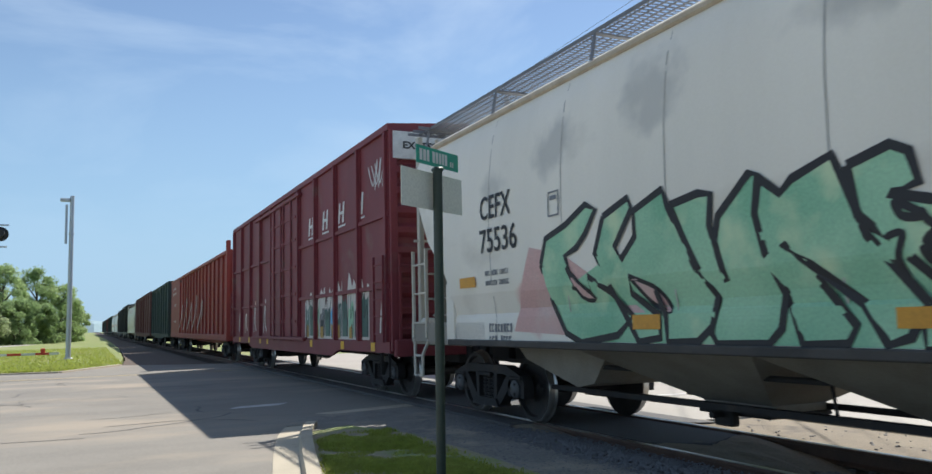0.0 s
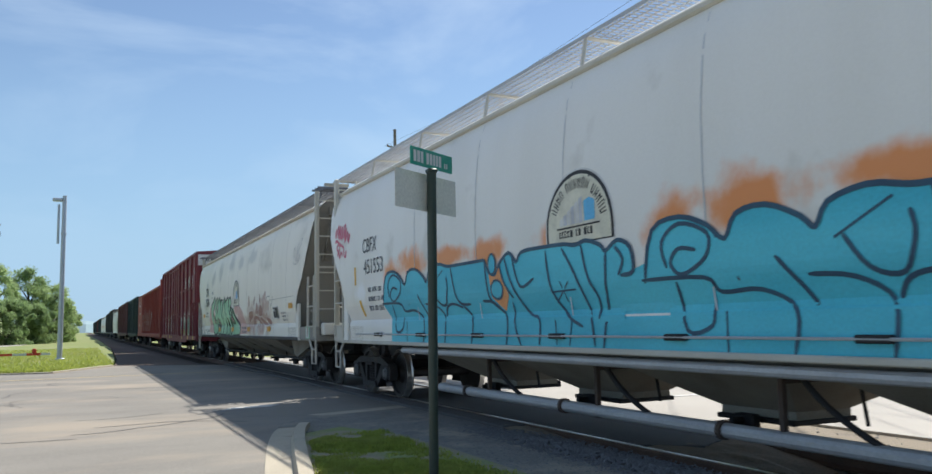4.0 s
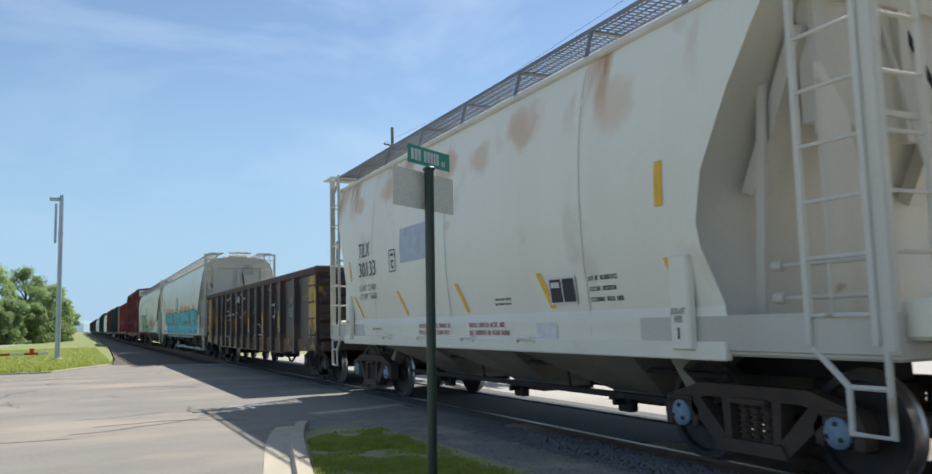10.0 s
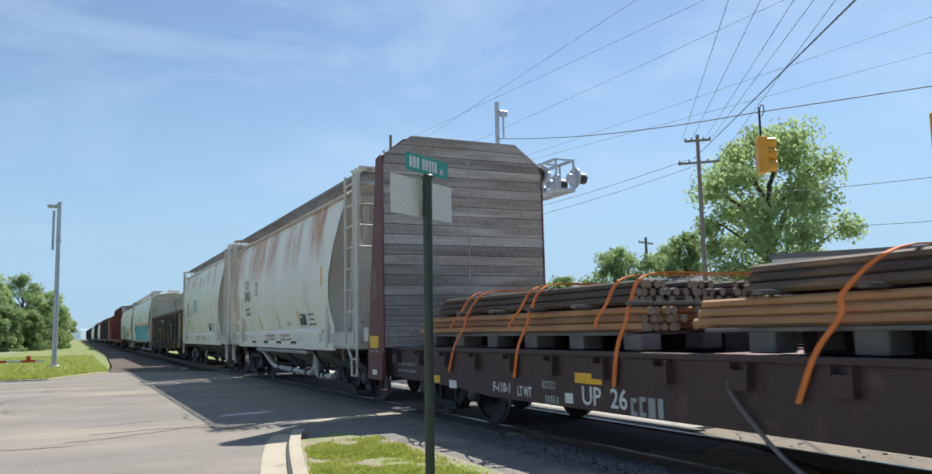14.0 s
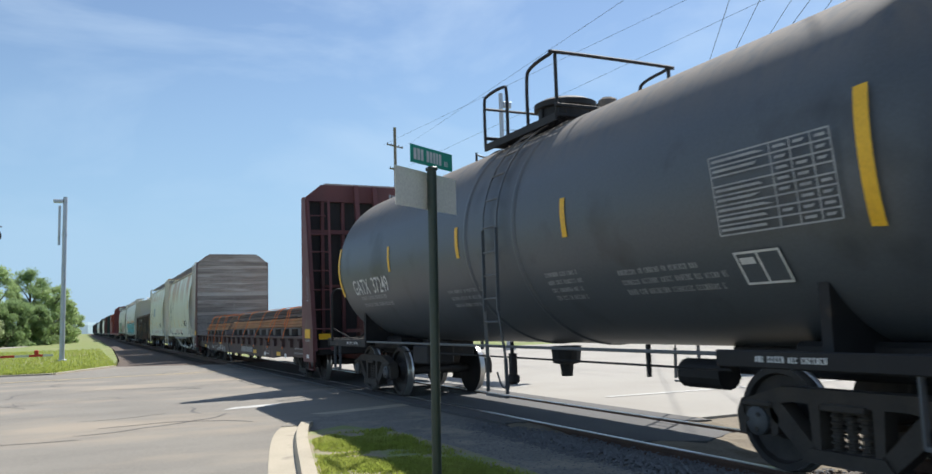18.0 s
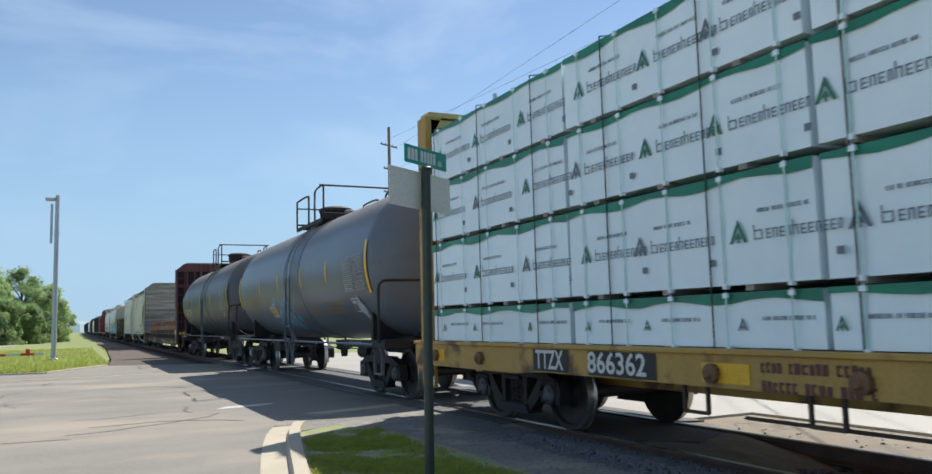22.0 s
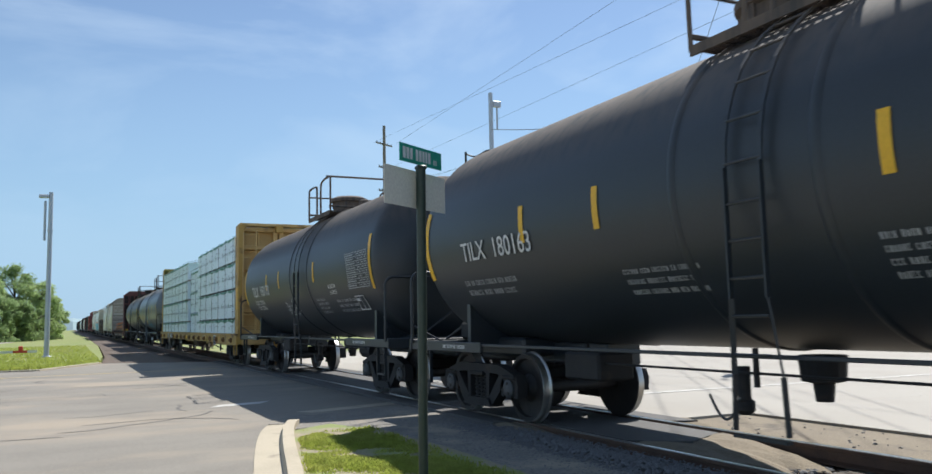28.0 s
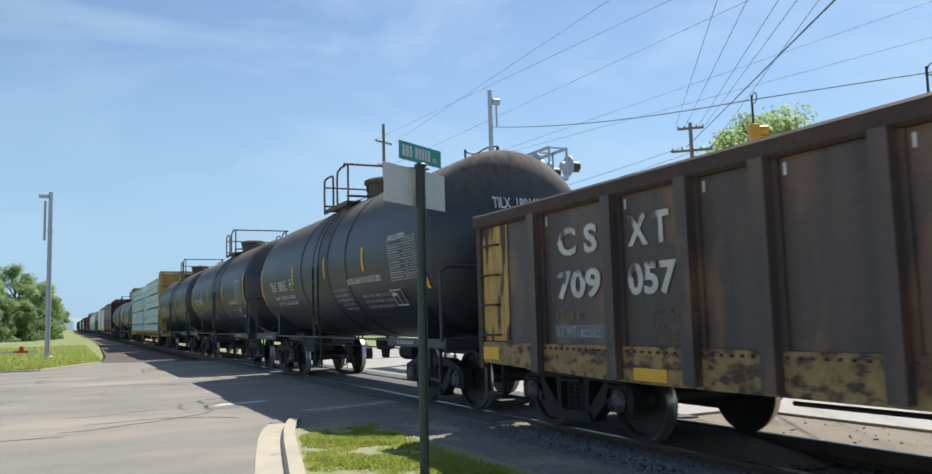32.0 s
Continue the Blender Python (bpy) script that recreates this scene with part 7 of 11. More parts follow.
def tank_cars():
    stripe = lambda ys: [(y, 2.28, 2.72, 0.10) for y in ys]
    tank_car(-105.73, 5.6, 7.7, "tank_grey", "matt dark grey tank car with guard-railed top platform", [("GATX  37249", 0.31, 4.45, 2.08, 1.95)], stripe((3.25, 0.39, -2.45)), 6.12, ends_y=(6.20, -6.28), ladder_y=-0.78, seed=11, bands=(0.1, -1.3), plat=(0.5, -1.5), man=-0.25)
    stencil("GATX 37249", 0.16, "white_mark", CARS[-1][0], Matrix.Translation((0, -6.05 - 0.68 * math.cos(math.asin(0.45)) - 0.03, 2.56 + 1.53 * 0.45)) @ Matrix.Rotation(radians(-30), 4, "X") @ END_TURN, 0.9, 0.004)
    car, put, tilt = tank_car(-121.05, 5.64, 7.7, "tank_blue", "slate grey tank car with yellow lettering and blue graffiti scrawl", [("UTLX 661650", 0.30, 4.58, 2.10, 2.20)], stripe((3.26, 0.96, -1.45, -3.6)), 6.18,
                              mark_mat="yellow_dull", pipe=True, ends_y=(6.32, -6.22), ladder_y=-0.50, seed=12, bands=(0.2, -1.2), plat=(1.1, -1.4), man=0.65, loop=1.2)
    g = Geo()
    patch_on(g, put, [(2.57, 1.62), (1.87, 1.62), (1.87, 1.92), (2.57, 1.92)])
    p = part("yellow_notice", g, "yellow_mark", car)
    g = Geo()
    rows_of_print(g, lambda y, z: put(y, z, 0.012), 2.52, 1.86, 0.5, 2, 0.1, 0.06, 5)
    part("notice_print", g, "tank_blue", p)
    for line in ([(2.16, 1.96), (1.74, 1.99), (1.72, 2.12), (2.21, 1.59)], [(2.2, 1.7), (2.32, 1.44), (1.29, 1.84), (1.95, 1.47), (1.74, 1.4)], [(1.06, 2.03), (1.14, 1.73), (0.58, 2.06), (0.41, 1.95), (1.28, 1.53), (0.95, 1.49)],
                 [(0.26, 2.01), (0.84, 1.65), (1.01, 1.38), (0.13, 1.75), (0.29, 1.82), (1.01, 1.45)], [(0.2, 1.69), (0.6, 1.35), (-0.1, 1.62), (0.1, 1.37), (0.56, 1.31), (0.65, 1.45)], [(2.16, 1.96), (2.58, 1.56), (2.25, 1.4), (1.7, 1.38)], [(0.87, 2.02), (1.33, 1.74), (1.53, 1.39)]):
        g = Geo()
        stroke_on(g, put, smooth_line(line, 6), 0.044)
        stuff(part("blue_scrawl", g, "spray_sky", car))
    # diamond placard in its holder
    g = Geo()
    patch_on(g, lambda y, z: put(y, z, 0.020), [(-5.35, 1.95), (-5.12, 1.68), (-5.35, 1.40), (-5.58, 1.68)], 0.05)
    holder = part("placard", g, "galv", car, "diamond placard in a metal holder")
    g = Geo()
    patch_on(g, lambda y, z: put(y, z, 0.026), [(-5.35, 1.89), (-5.17, 1.68), (-5.35, 1.47), (-5.53, 1.68)], 0.05)
    part("placard_face", g, "grey_patch", holder)
    black = "black tank car with white stencils and yellow reflector stripes"
    for mid, num, product in ((-160.80, "TILX  180170", ""), (-174.70, "TILX  180163", "MAGNESIUM HYDROXIDE SLURRY"), (-188.79, "TILX  180165", "MAGNESIUM HYDROXIDE SLURRY")):
        marks = [(num, 0.29 if not product else 0.26, 3.52 if not product else 3.62 if num.endswith("163") else 3.70, 2.28, (1.64 if num.endswith("165") else 1.82) if product else 2.08)]
        late = num.endswith("163")
        if product:
            marks.append((product, 0.12, -3.75 if late else -2.84, 2.08 if late else 2.12, 1.25 if late else 1.85))
            marks.append(("AAR 211A100W1", 0.09, -4.65, 2.74, 0.75))
            if num.endswith("165"):
                marks += [("LD LMT   223 500 LBS   101 350 KGS", 0.09, 3.26, 2.00, 2.0), ("LT WT    62 500 LBS    28 350 KGS", 0.09, 3.21, 1.86, 1.9)]
        else:
            marks += [("LD LMT   223700 LB", 0.12, 3.95, 1.99, 1.12), ("LT WT   62300 LB", 0.12, 3.9, 1.84, 1.02), ("MAGNESIUM", 0.09, -3.12, 2.13, 0.50), ("HYDROXIDE", 0.09, -3.12, 2.01, 0.48)]
        stripes = stripe((2.77, 1.37, -1.88)) if not product else stripe((2.9, 1.39, -1.90)) if late else stripe((2.21, -0.44, -2.93))
        car, put, tilt = tank_car(mid, 5.0, 6.98, "tank_black", black, marks, stripes, 5.62, end_z=1.85 if num.endswith("165") else 1.98, ends_y=(5.66, -5.68) if num.endswith("163") else (5.60, -5.63) if num.endswith("165") else (5.60, -5.57), ladder_y=-0.05 if num.endswith("165") else -0.70, seed=int(-mid), bands=(1.43, -0.68, -1.89) if num.endswith("165") else (0.22, -1.34), plat=(1.40, -0.33) if num.endswith("165") else (0.50, -1.25), man=-0.12 if num.endswith("165") else 0.20, print_front=num.endswith("163"))
        stencil(num, 0.18, "white_mark", car, Matrix.Translation((-0.15, -5.62 - 0.68 * math.cos(math.asin(0.36)) - 0.03, 2.56 + 1.53 * 0.36)) @ Matrix.Rotation(radians(-12), 4, "X") @ END_TURN, 0.85, 0.004)
        g = Geo()
        rows_of_print(g, lambda a, b: (-0.15 - a, -5.62 - 0.70 * math.cos(math.asin(min(1, (b - 2.56) / 1.53 + 0.02))) - 0.03, b), 0.36, 2.92, 0.62, 2, 0.13, 0.075, int(-mid))
        stuff(part("end_print", g, "worn_mark", car))
        if num.endswith("165"):
            g = Geo()
            for a, b, c, d in ((2.36, 2.60, 2.16, 2.18), (2.36, 2.60, 2.40, 2.42), (2.36, 2.38, 2.16, 2.42), (2.58, 2.60, 2.16, 2.42), (2.42, 2.54, 2.28, 2.33)):
                patch_on(g, put, [(b, c), (a, c), (a, d), (b, d)])
            part("plate_mark", g, "white_mark", car)
        if not product:
            g = Geo()
            for line in ([(1.10, 1.60), (1.06, 1.93)], [(1.14, 1.90), (0.95, 1.88), (0.94, 1.76), (1.07, 1.74), (0.90, 1.58)], [(0.72, 1.73), (0.84, 1.68), (0.80, 1.59), (0.72, 1.70), (0.67, 1.58)], [(0.60, 1.74), (0.58, 1.60)],
                         [(0.46, 1.97), (0.50, 1.64), (0.42, 1.61)], [(0.32, 1.98), (0.36, 1.66), (0.24, 1.64), (0.12, 1.70)]):
                if len(line) == 2:
                    line = [line[0], ((line[0][0] + line[1][0]) / 2, (line[0][1] + line[1][1]) / 2), line[1]]
                stroke_on(g, put, smooth_line(line, 5), 0.016)
            stuff(part("chalk_scrawl", g, "white_mark", car))


# ---- flat cars and their loads ----
def bulkhead_flat():
    mid = -86.5
    half, hl = 11.1, 10.27
    car = new_car("bulkhead_flatcar", "dark red-brown bulkhead flatcar with timber-faced end walls", mid, 8.1, half, "flat car")
    g = Geo()
    g.box(-1.38, 1.38, -hl, hl, 0.98, 1.08)
    g.box(-0.35, 0.35, -hl, hl, 0.55, 0.98)
    for i in range(13):
        y = -9.6 + 1.6 * i
        g.box(-1.3, 1.3, y - 0.05, y + 0.05, 0.70, 0.98)
    part("deck", g, "flat_brown", car)
    for s in (-1, 1):
        g = Geo()
        x = s * 1.40
        g.prism([(-hl, 1.10), (-hl, 0.62), (-7.0, 0.56), (-6.0, 0.50), (6.0, 0.50), (7.0, 0.56), (hl, 0.62), (hl, 1.10)], x - 0.03, x + 0.03)
        g.box(x - 0.06 , x + 0.06, -hl, hl, 1.06, 1.12, 0.01)
        part("side_sill", g, "flat_sill", car)
        for i in range(20):
            y = -9.3 + 18.6 * i / 19
            g = Geo()
            for d in (-0.09, 0.09):
                g.box(x + s * 0.03, x + s * 0.11, y + d - 0.014, y + d + 0.014, 0.84, 1.055)
            g.box(x + s * 0.085, x + s * 0.11, y - 0.078, y + 0.078, 0.84, 1.0)
            part("stake_pocket", g, "flat_sill", car)
    put = lambda y, z, lift=0.006: (-1.43 - lift, y, z)
    # timber-faced end walls, planks towards the load, steel behind
    for e in (-1, 1):
        yi, deep = (9.50, 0.72) if e > 0 else (-10.20, 0.90)
        for k in range(21):
            z = 1.10 + k * 0.178
            w0, w1 = (min(1.60, 1.60 - (q - 4.43) * 1.35) for q in (z + 0.004, z + 0.172))
            if z > 4.7:
                continue
            g = Geo()
            g.prism([(-w0, z + 0.004), (w0, z + 0.004), (w1, z + 0.172), (-w1, z + 0.172)], yi, yi + e * 0.07, "y")
            part("plank", g, "pale_wood" if k == 10 and e > 0 else "old_wood", car)
        g = Geo()
        g.box(0.03, 0.06, yi - e * 0.004, yi, 2.3, 4.5)
        part("paint_drip", g, "dunnage_pale", car)
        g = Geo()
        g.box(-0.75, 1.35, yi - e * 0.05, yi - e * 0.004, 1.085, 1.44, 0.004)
        part("buffer_board", g, "shaded_board", car, "dark board at the foot of the wall")
        yo = yi + e * 0.07
        for s in (-1, 1):
            g = Geo()
            g.prism([(yo, 0.55), (yo + e * deep, 0.55), (yo + e * deep, 1.1), (yo + e * 0.24, 4.43), (yo, 4.46)], s * 1.56, s * 1.625)
            g.prism([(yo - e * 0.09, 1.0), (yo, 1.0), (yo, 4.46), (yo - e * 0.09, 4.42)], s * 1.603, s * 1.625)
            part("end_post", g, "flat_brown", car)
        slope = lambda z: yo + e * (0.24 + (deep - 0.24) * min(1.0, max(0.0, (4.43 - z) / 3.33)))
        for x in (-1.15, -0.64, 0.79, 1.16):
            g = Geo()
            g.box(x - 0.04, x + 0.04, yo + e * 0.02, yo + e * 0.09, 1.0, 4.62)
            part("upright_rib", g, "flat_brown", car)
        for x in (-0.36, 0.12):
            g = Geo()
            g.bar((x, slope(4.74), 4.74), (x, slope(1.25), 1.25), 0.11, 0.10)
            g.prism([(slope(1.7), 1.7), (slope(1.7) - e * 0.12, 1.7), (slope(1.1) - e * 0.35, 1.1), (slope(1.1), 1.1)], x - 0.13, x + 0.13)
            part("slanting_brace", g, "flat_brown", car)
        for z, x0, x1, wide in ((3.62, -1.5, 1.55, 0.05), (2.31, -1.1, 1.5, 0.03)):
            g = Geo()
            g.box(x0, x1, yo + e * 0.02, yo + e * 0.13, z - wide, z + wide)
            part("cross_rib", g, "flat_brown", car)
        g = Geo()
        g.tube([(-0.92, slope(2.75), 2.75), (1.5, slope(2.75), 2.75)], 0.018, 6)
        part("hand_rod", g, "flat_brown", car)
        g = Geo()
        g.box(-0.80, 1.45, slope(1.2) - e * 0.10, slope(1.2), 1.20, 1.28)
        part("foot_beam", g, "flat_brown", car)
        for xa, xb, zt, zs in ((-1.56, -1.05, 4.4, (0.85, 1.30, 1.74, 2.20, 2.65, 3.10, 3.52, 3.98)), (0.80, 1.50, 2.3, (0.9, 1.32, 1.75, 2.2))):
            g = Geo()
            for x, lean in ((xa, 0.0), (xb, -0.13 if xa < 0 else 0)):
                g.bar((x, slope(zt) + e * 0.02, zt), (x + lean, slope(0.8) + e * 0.02, 0.8), 0.06, 0.05)
            for z in zs:
                g.tube([(xa, slope(z) + e * 0.02, z), (xb - 0.1 * (xa < 0), slope(z) + e * 0.02, z)], 0.017, 6)
            part("ladder", g, "flat_brown", car)
        g = Geo()
        g.prism([(-1.60, 4.43), (-1.19, 4.77), (1.19, 4.77), (1.60, 4.43), (1.60, 4.36), (-1.60, 4.36)], yo - e * 0.02, yo + e * 0.12, "y")
        part("top_plate", g, "flat_brown", car)
        # boarding behind the steel, its shade painted in
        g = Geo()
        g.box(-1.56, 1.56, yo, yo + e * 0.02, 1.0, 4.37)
        part("end_sheet", g, "shaded_board", car, "dark boarding with shade put into its colour")
        g = Geo()
        g.box(-1.45, 1.45, e * (hl - 0.2), yo + e * (deep - 0.12), 0.70, 1.06, 0.02)
        part("end_sill", g, "truck_black", car)
        if e < 0:
            g = Geo()
            rows_of_print(g, lambda a, b: (-a, yo + e * 0.125, b), -0.55, 4.60, 1.0, 1, 0.2, 0.14, 61)
            stuff(part("car_number", g, "worn_mark", car))
        g = Geo()
        g.box(-1.640, -1.627, yo + e * (deep * 0.5) - 0.22, yo + e * (deep * 0.5) + 0.22, 1.09, 1.30)
        part("reflector", g, "yellow_mark", car)
        ym = yo + e * deep * 0.5
        g = Geo()
        rows_of_print(g, lambda a, b: (-1.628, a, b), ym + 0.24, 1.06, 0.48, 1, 0.06, 0.045, 71)
        rows_of_print(g, lambda a, b: (-1.628, a, b), ym + 0.10, 1.98, 0.22, 1, 0.05, 0.03, 72)
        stuff(part("small_print", g, "worn_mark", car))
        g = Geo()
        patch_on(g, lambda a, b: (-1.628, a, b), [(ym + 0.13, 0.63), (ym - 0.10, 0.63), (ym - 0.10, 0.72), (ym + 0.13, 0.72)])
        part("paint_patch", g, "white_mark", car)
        for line in ([(0.16, 2.42), (0.02, 2.10), (-0.10, 2.36), (0.10, 2.52), (-0.02, 2.16), (-0.16, 2.12)], [(0.18, 2.06), (0.0, 2.02), (-0.16, 2.06)], [(-0.02, 2.46), (-0.14, 2.22)]):
            g = Geo()
            stroke_on(g, lambda a, b: (-1.628, a, b), smooth_line([(ym + a * 0.8, b) for a, b in line], 5), 0.010)
            stuff(part("chalk_scrawl", g, "worn_mark", car))
        g = Geo()
        g.face((-1.50, yo + e * (deep + 0.05), 1.06), (-1.22, yo + e * (deep + 0.05), 1.06), (-1.22, yo + e * (deep + 0.05), 1.19), (-1.50, yo + e * (deep + 0.05), 1.19))
        part("reflector", g, "yellow_mark", car)
        stirrup(car, -1.38, e * (hl - 0.15), 0.62, 0.34, "flat_brown")
    on = lambda a, b: (-1.437, a, b)
    for y, z in ((7.83, 0.65), (3.70, 0.83), (-3.33, 0.63), (-6.73, 0.63)):
        g = Geo()
        patch_on(g, on, [(y + 0.25, z - 0.055), (y - 0.25, z - 0.055), (y - 0.25, z + 0.055), (y + 0.25, z + 0.055)])
        part("reflector", g, "yellow_mark", car)
    for y, w in ((7.12, 0.25), (4.08, 0.16), (-4.89, 0.24), (-7.58, 0.25)):
        g = Geo()
        patch_on(g, on, [(y + w / 2, 0.545), (y - w / 2, 0.545), (y - w / 2, 0.655), (y + w / 2, 0.655)])
        part("paint_patch", g, "white_mark", car)
    g = Geo()
    rows_of_print(g, on, 4.64, 0.77, 0.33, 1, 0.16, 0.09, 201)
    rows_of_print(g, on, 4.58, 0.61, 0.29, 1, 0.16, 0.09, 202)
    rows_of_print(g, on, 2.98, 0.70, 0.62, 1, 0.2, 0.19, 203)
    rows_of_print(g, on, -8.6, 0.84, 1.0, 2, 0.12, 0.045, 204)
    rows_of_print(g, on, 9.3, 0.86, 0.9, 2, 0.11, 0.05, 205)
    stuff(part("worn_print", g, "worn_mark", car))
    # large worn name: plain bars
    for k in range(8):
        y = -1.0 - k * 0.25
        g = Geo()
        patch_on(g, on, [(y, 0.59), (y - 0.17, 0.59), (y - 0.17, 0.76), (y, 0.76)])
        part("name_bar", g, "worn_mark", car)
    for text, y, z, size, wide in (("F-110-1", 5.63, 0.63, 0.12, 0.45), ("LT WT", 5.06, 0.61, 0.12, 0.34), ("UP", 3.65, 0.64, 0.20, 0.35), ("26", 3.17, 0.64, 0.20, 0.28)):
        stencil(text, size, "white_mark", car, Matrix.Translation((-1.44, y, z)) @ SIDE_TURN, wide, 0.004)
    g = Geo()
    for a, b, c, d in ((-0.5, 0.5, 0.3, 0.34), (-0.5, 0.5, -0.3, -0.26), (-0.5, -0.46, -0.3, 0.3), (0.46, 0.5, -0.3, 0.3), (-0.1, -0.06, -0.3, 0.3)):
        g.face((a * 0.47, c * 0.45, 0), (b * 0.47, c * 0.45, 0), (b * 0.47, d * 0.45, 0), (a * 0.47, d * 0.45, 0))
    part("data_panel", g, "white_mark", car, m=Matrix.Translation((-1.44, -5.27, 0.74)) @ SIDE_TURN)
    return car


def steel_load():
    """Bundles of long rusty bars on blocks, bound with webbing; they ride on the flatcar."""
    mid = -86.5
    load = thing("bar_load", "bundles of rusty steel bars tied with orange straps on blocks", "cargo", m=pose(TRACK_X, mid, 0))
    rng = random.Random(21)
    R = 0.045
    stacks = ((8.75, 2.9, 1.36), (2.2, -8.85, 1.385))
    for y1, y0, base in stacks:
        for layer in range(2):
            z = base + layer * 0.285
            ya, yb = y1 - layer * 0.5, y0 + (0.1 if layer == 0 else 0.35)
            rod = Geo().tube([(0, yb, 0), (0, ya, 0)], R, 7).mesh("bar", 40)
            rod.materials.append(M["bar_dark" if layer else "bar_rust"])
            rod.materials.append(M["bar_tip"])
            for face in rod.polygons:
                face.material_index = 1 if abs(face.normal.y) > 0.9 else 0
            for b in range(4):
                x0 = -1.28 + b * 0.66
                if layer == 1 and b == 3:
                    continue
                for i in range(6):
                    for j in range(3):
                        if j == 2 and i in (0, 5):
                            continue
                        x = x0 + 0.05 + i * 0.093 + (0.046 if j % 2 else 0) + layer * 0.12
                        part("bar", rod, None, load, m=pose(x, rng.uniform(-0.05, 0.05), z + j * 0.083))
        g = Geo()
        n = int((y1 - y0 - 0.2) / 1.005)
        for k in range(n + 1):
            y = y0 + 0.16 + 1.005 * k
            for x in (-1.20, -0.4, 0.4, 1.15):
                blk = Geo()
                blk.box(x - 0.13, x + 0.13, y - 0.14, y + 0.14, 1.13, base - 0.07, 0.012)
                part("timber_block", blk, "dunnage", load)
            blk = Geo()
            blk.box(-1.35, 1.35, y - 0.05, y + 0.05, base + 0.222, base + 0.222 + 0.04, 0.004)
            part("timber_batten", blk, "dunnage", load)
        # added dark filler in place of the shadow between deck and bars
        blk = Geo()
        blk.box(-0.20, 0.20, y0 + 0.05, y1 - 0.25, 1.085, base - 0.085, 0.005)
        part("timber_runner", blk, "shaded_board", load)
        blk = Geo()
        blk.box(-1.34, 1.34, y0 + 0.2, y1 - 0.2, base - 0.08, base - 0.046, 0.005)
        part("timber_board", blk, "dunnage", load)
    # webbing: hooked low on the sill or part-way up, leaning over the top
    for y, z, top in ((7.18, 0.77, 6.48), (5.25, 0.77, 4.88), (3.20, 0.77, 2.98), (-3.25, 0.77, -4.35), (-5.36, 0.77, -6.33), (-7.34, 0.77, -7.55), (0.9, 0.77, 0.2), (-1.2, 0.77, -2.0),
                      (7.40, 1.37, 6.79), (5.60, 1.37, 5.10), (3.67, 1.37, 3.33), (-5.15, 1.37, -5.88), (-7.06, 1.37, -7.29)):
        bow = 0.5 * (y + top)
        if z < 1:
            start = [(-1.47, y, z), (-1.45, y - 0.25 * (y - top), 1.15), (-1.37, y - 0.5 * (y - top), 1.42)]
        else:
            start = [(-1.34, y, z), (-1.35, y - 0.2 * (y - top), 1.46)]
        line = smooth_line(start + [(-1.31, bow, 1.60), (-1.17, top, 1.885), (-0.4, top - 0.1, 1.905), (0.3, top - 0.12, 1.905), (0.72, top - 0.1, 1.86), (1.38, top, 1.45)], 5)
        g = Geo()
        g.ribbon(line, 0.055, 0.012)
        part("strap", g, "strap", load)
    g = Geo()
    g.tube(smooth_line([(-1.44, 1.4, 1.0), (-1.48, 1.6, 0.85), (-1.48, 1.2, 0.45), (-1.47, 0.9, 0.25), (-1.46, 0.8, 0.22)]), 0.02, 6)
    part("loose_strap", g, "dunnage", load)
    CARS.append((load, mid))
    return load


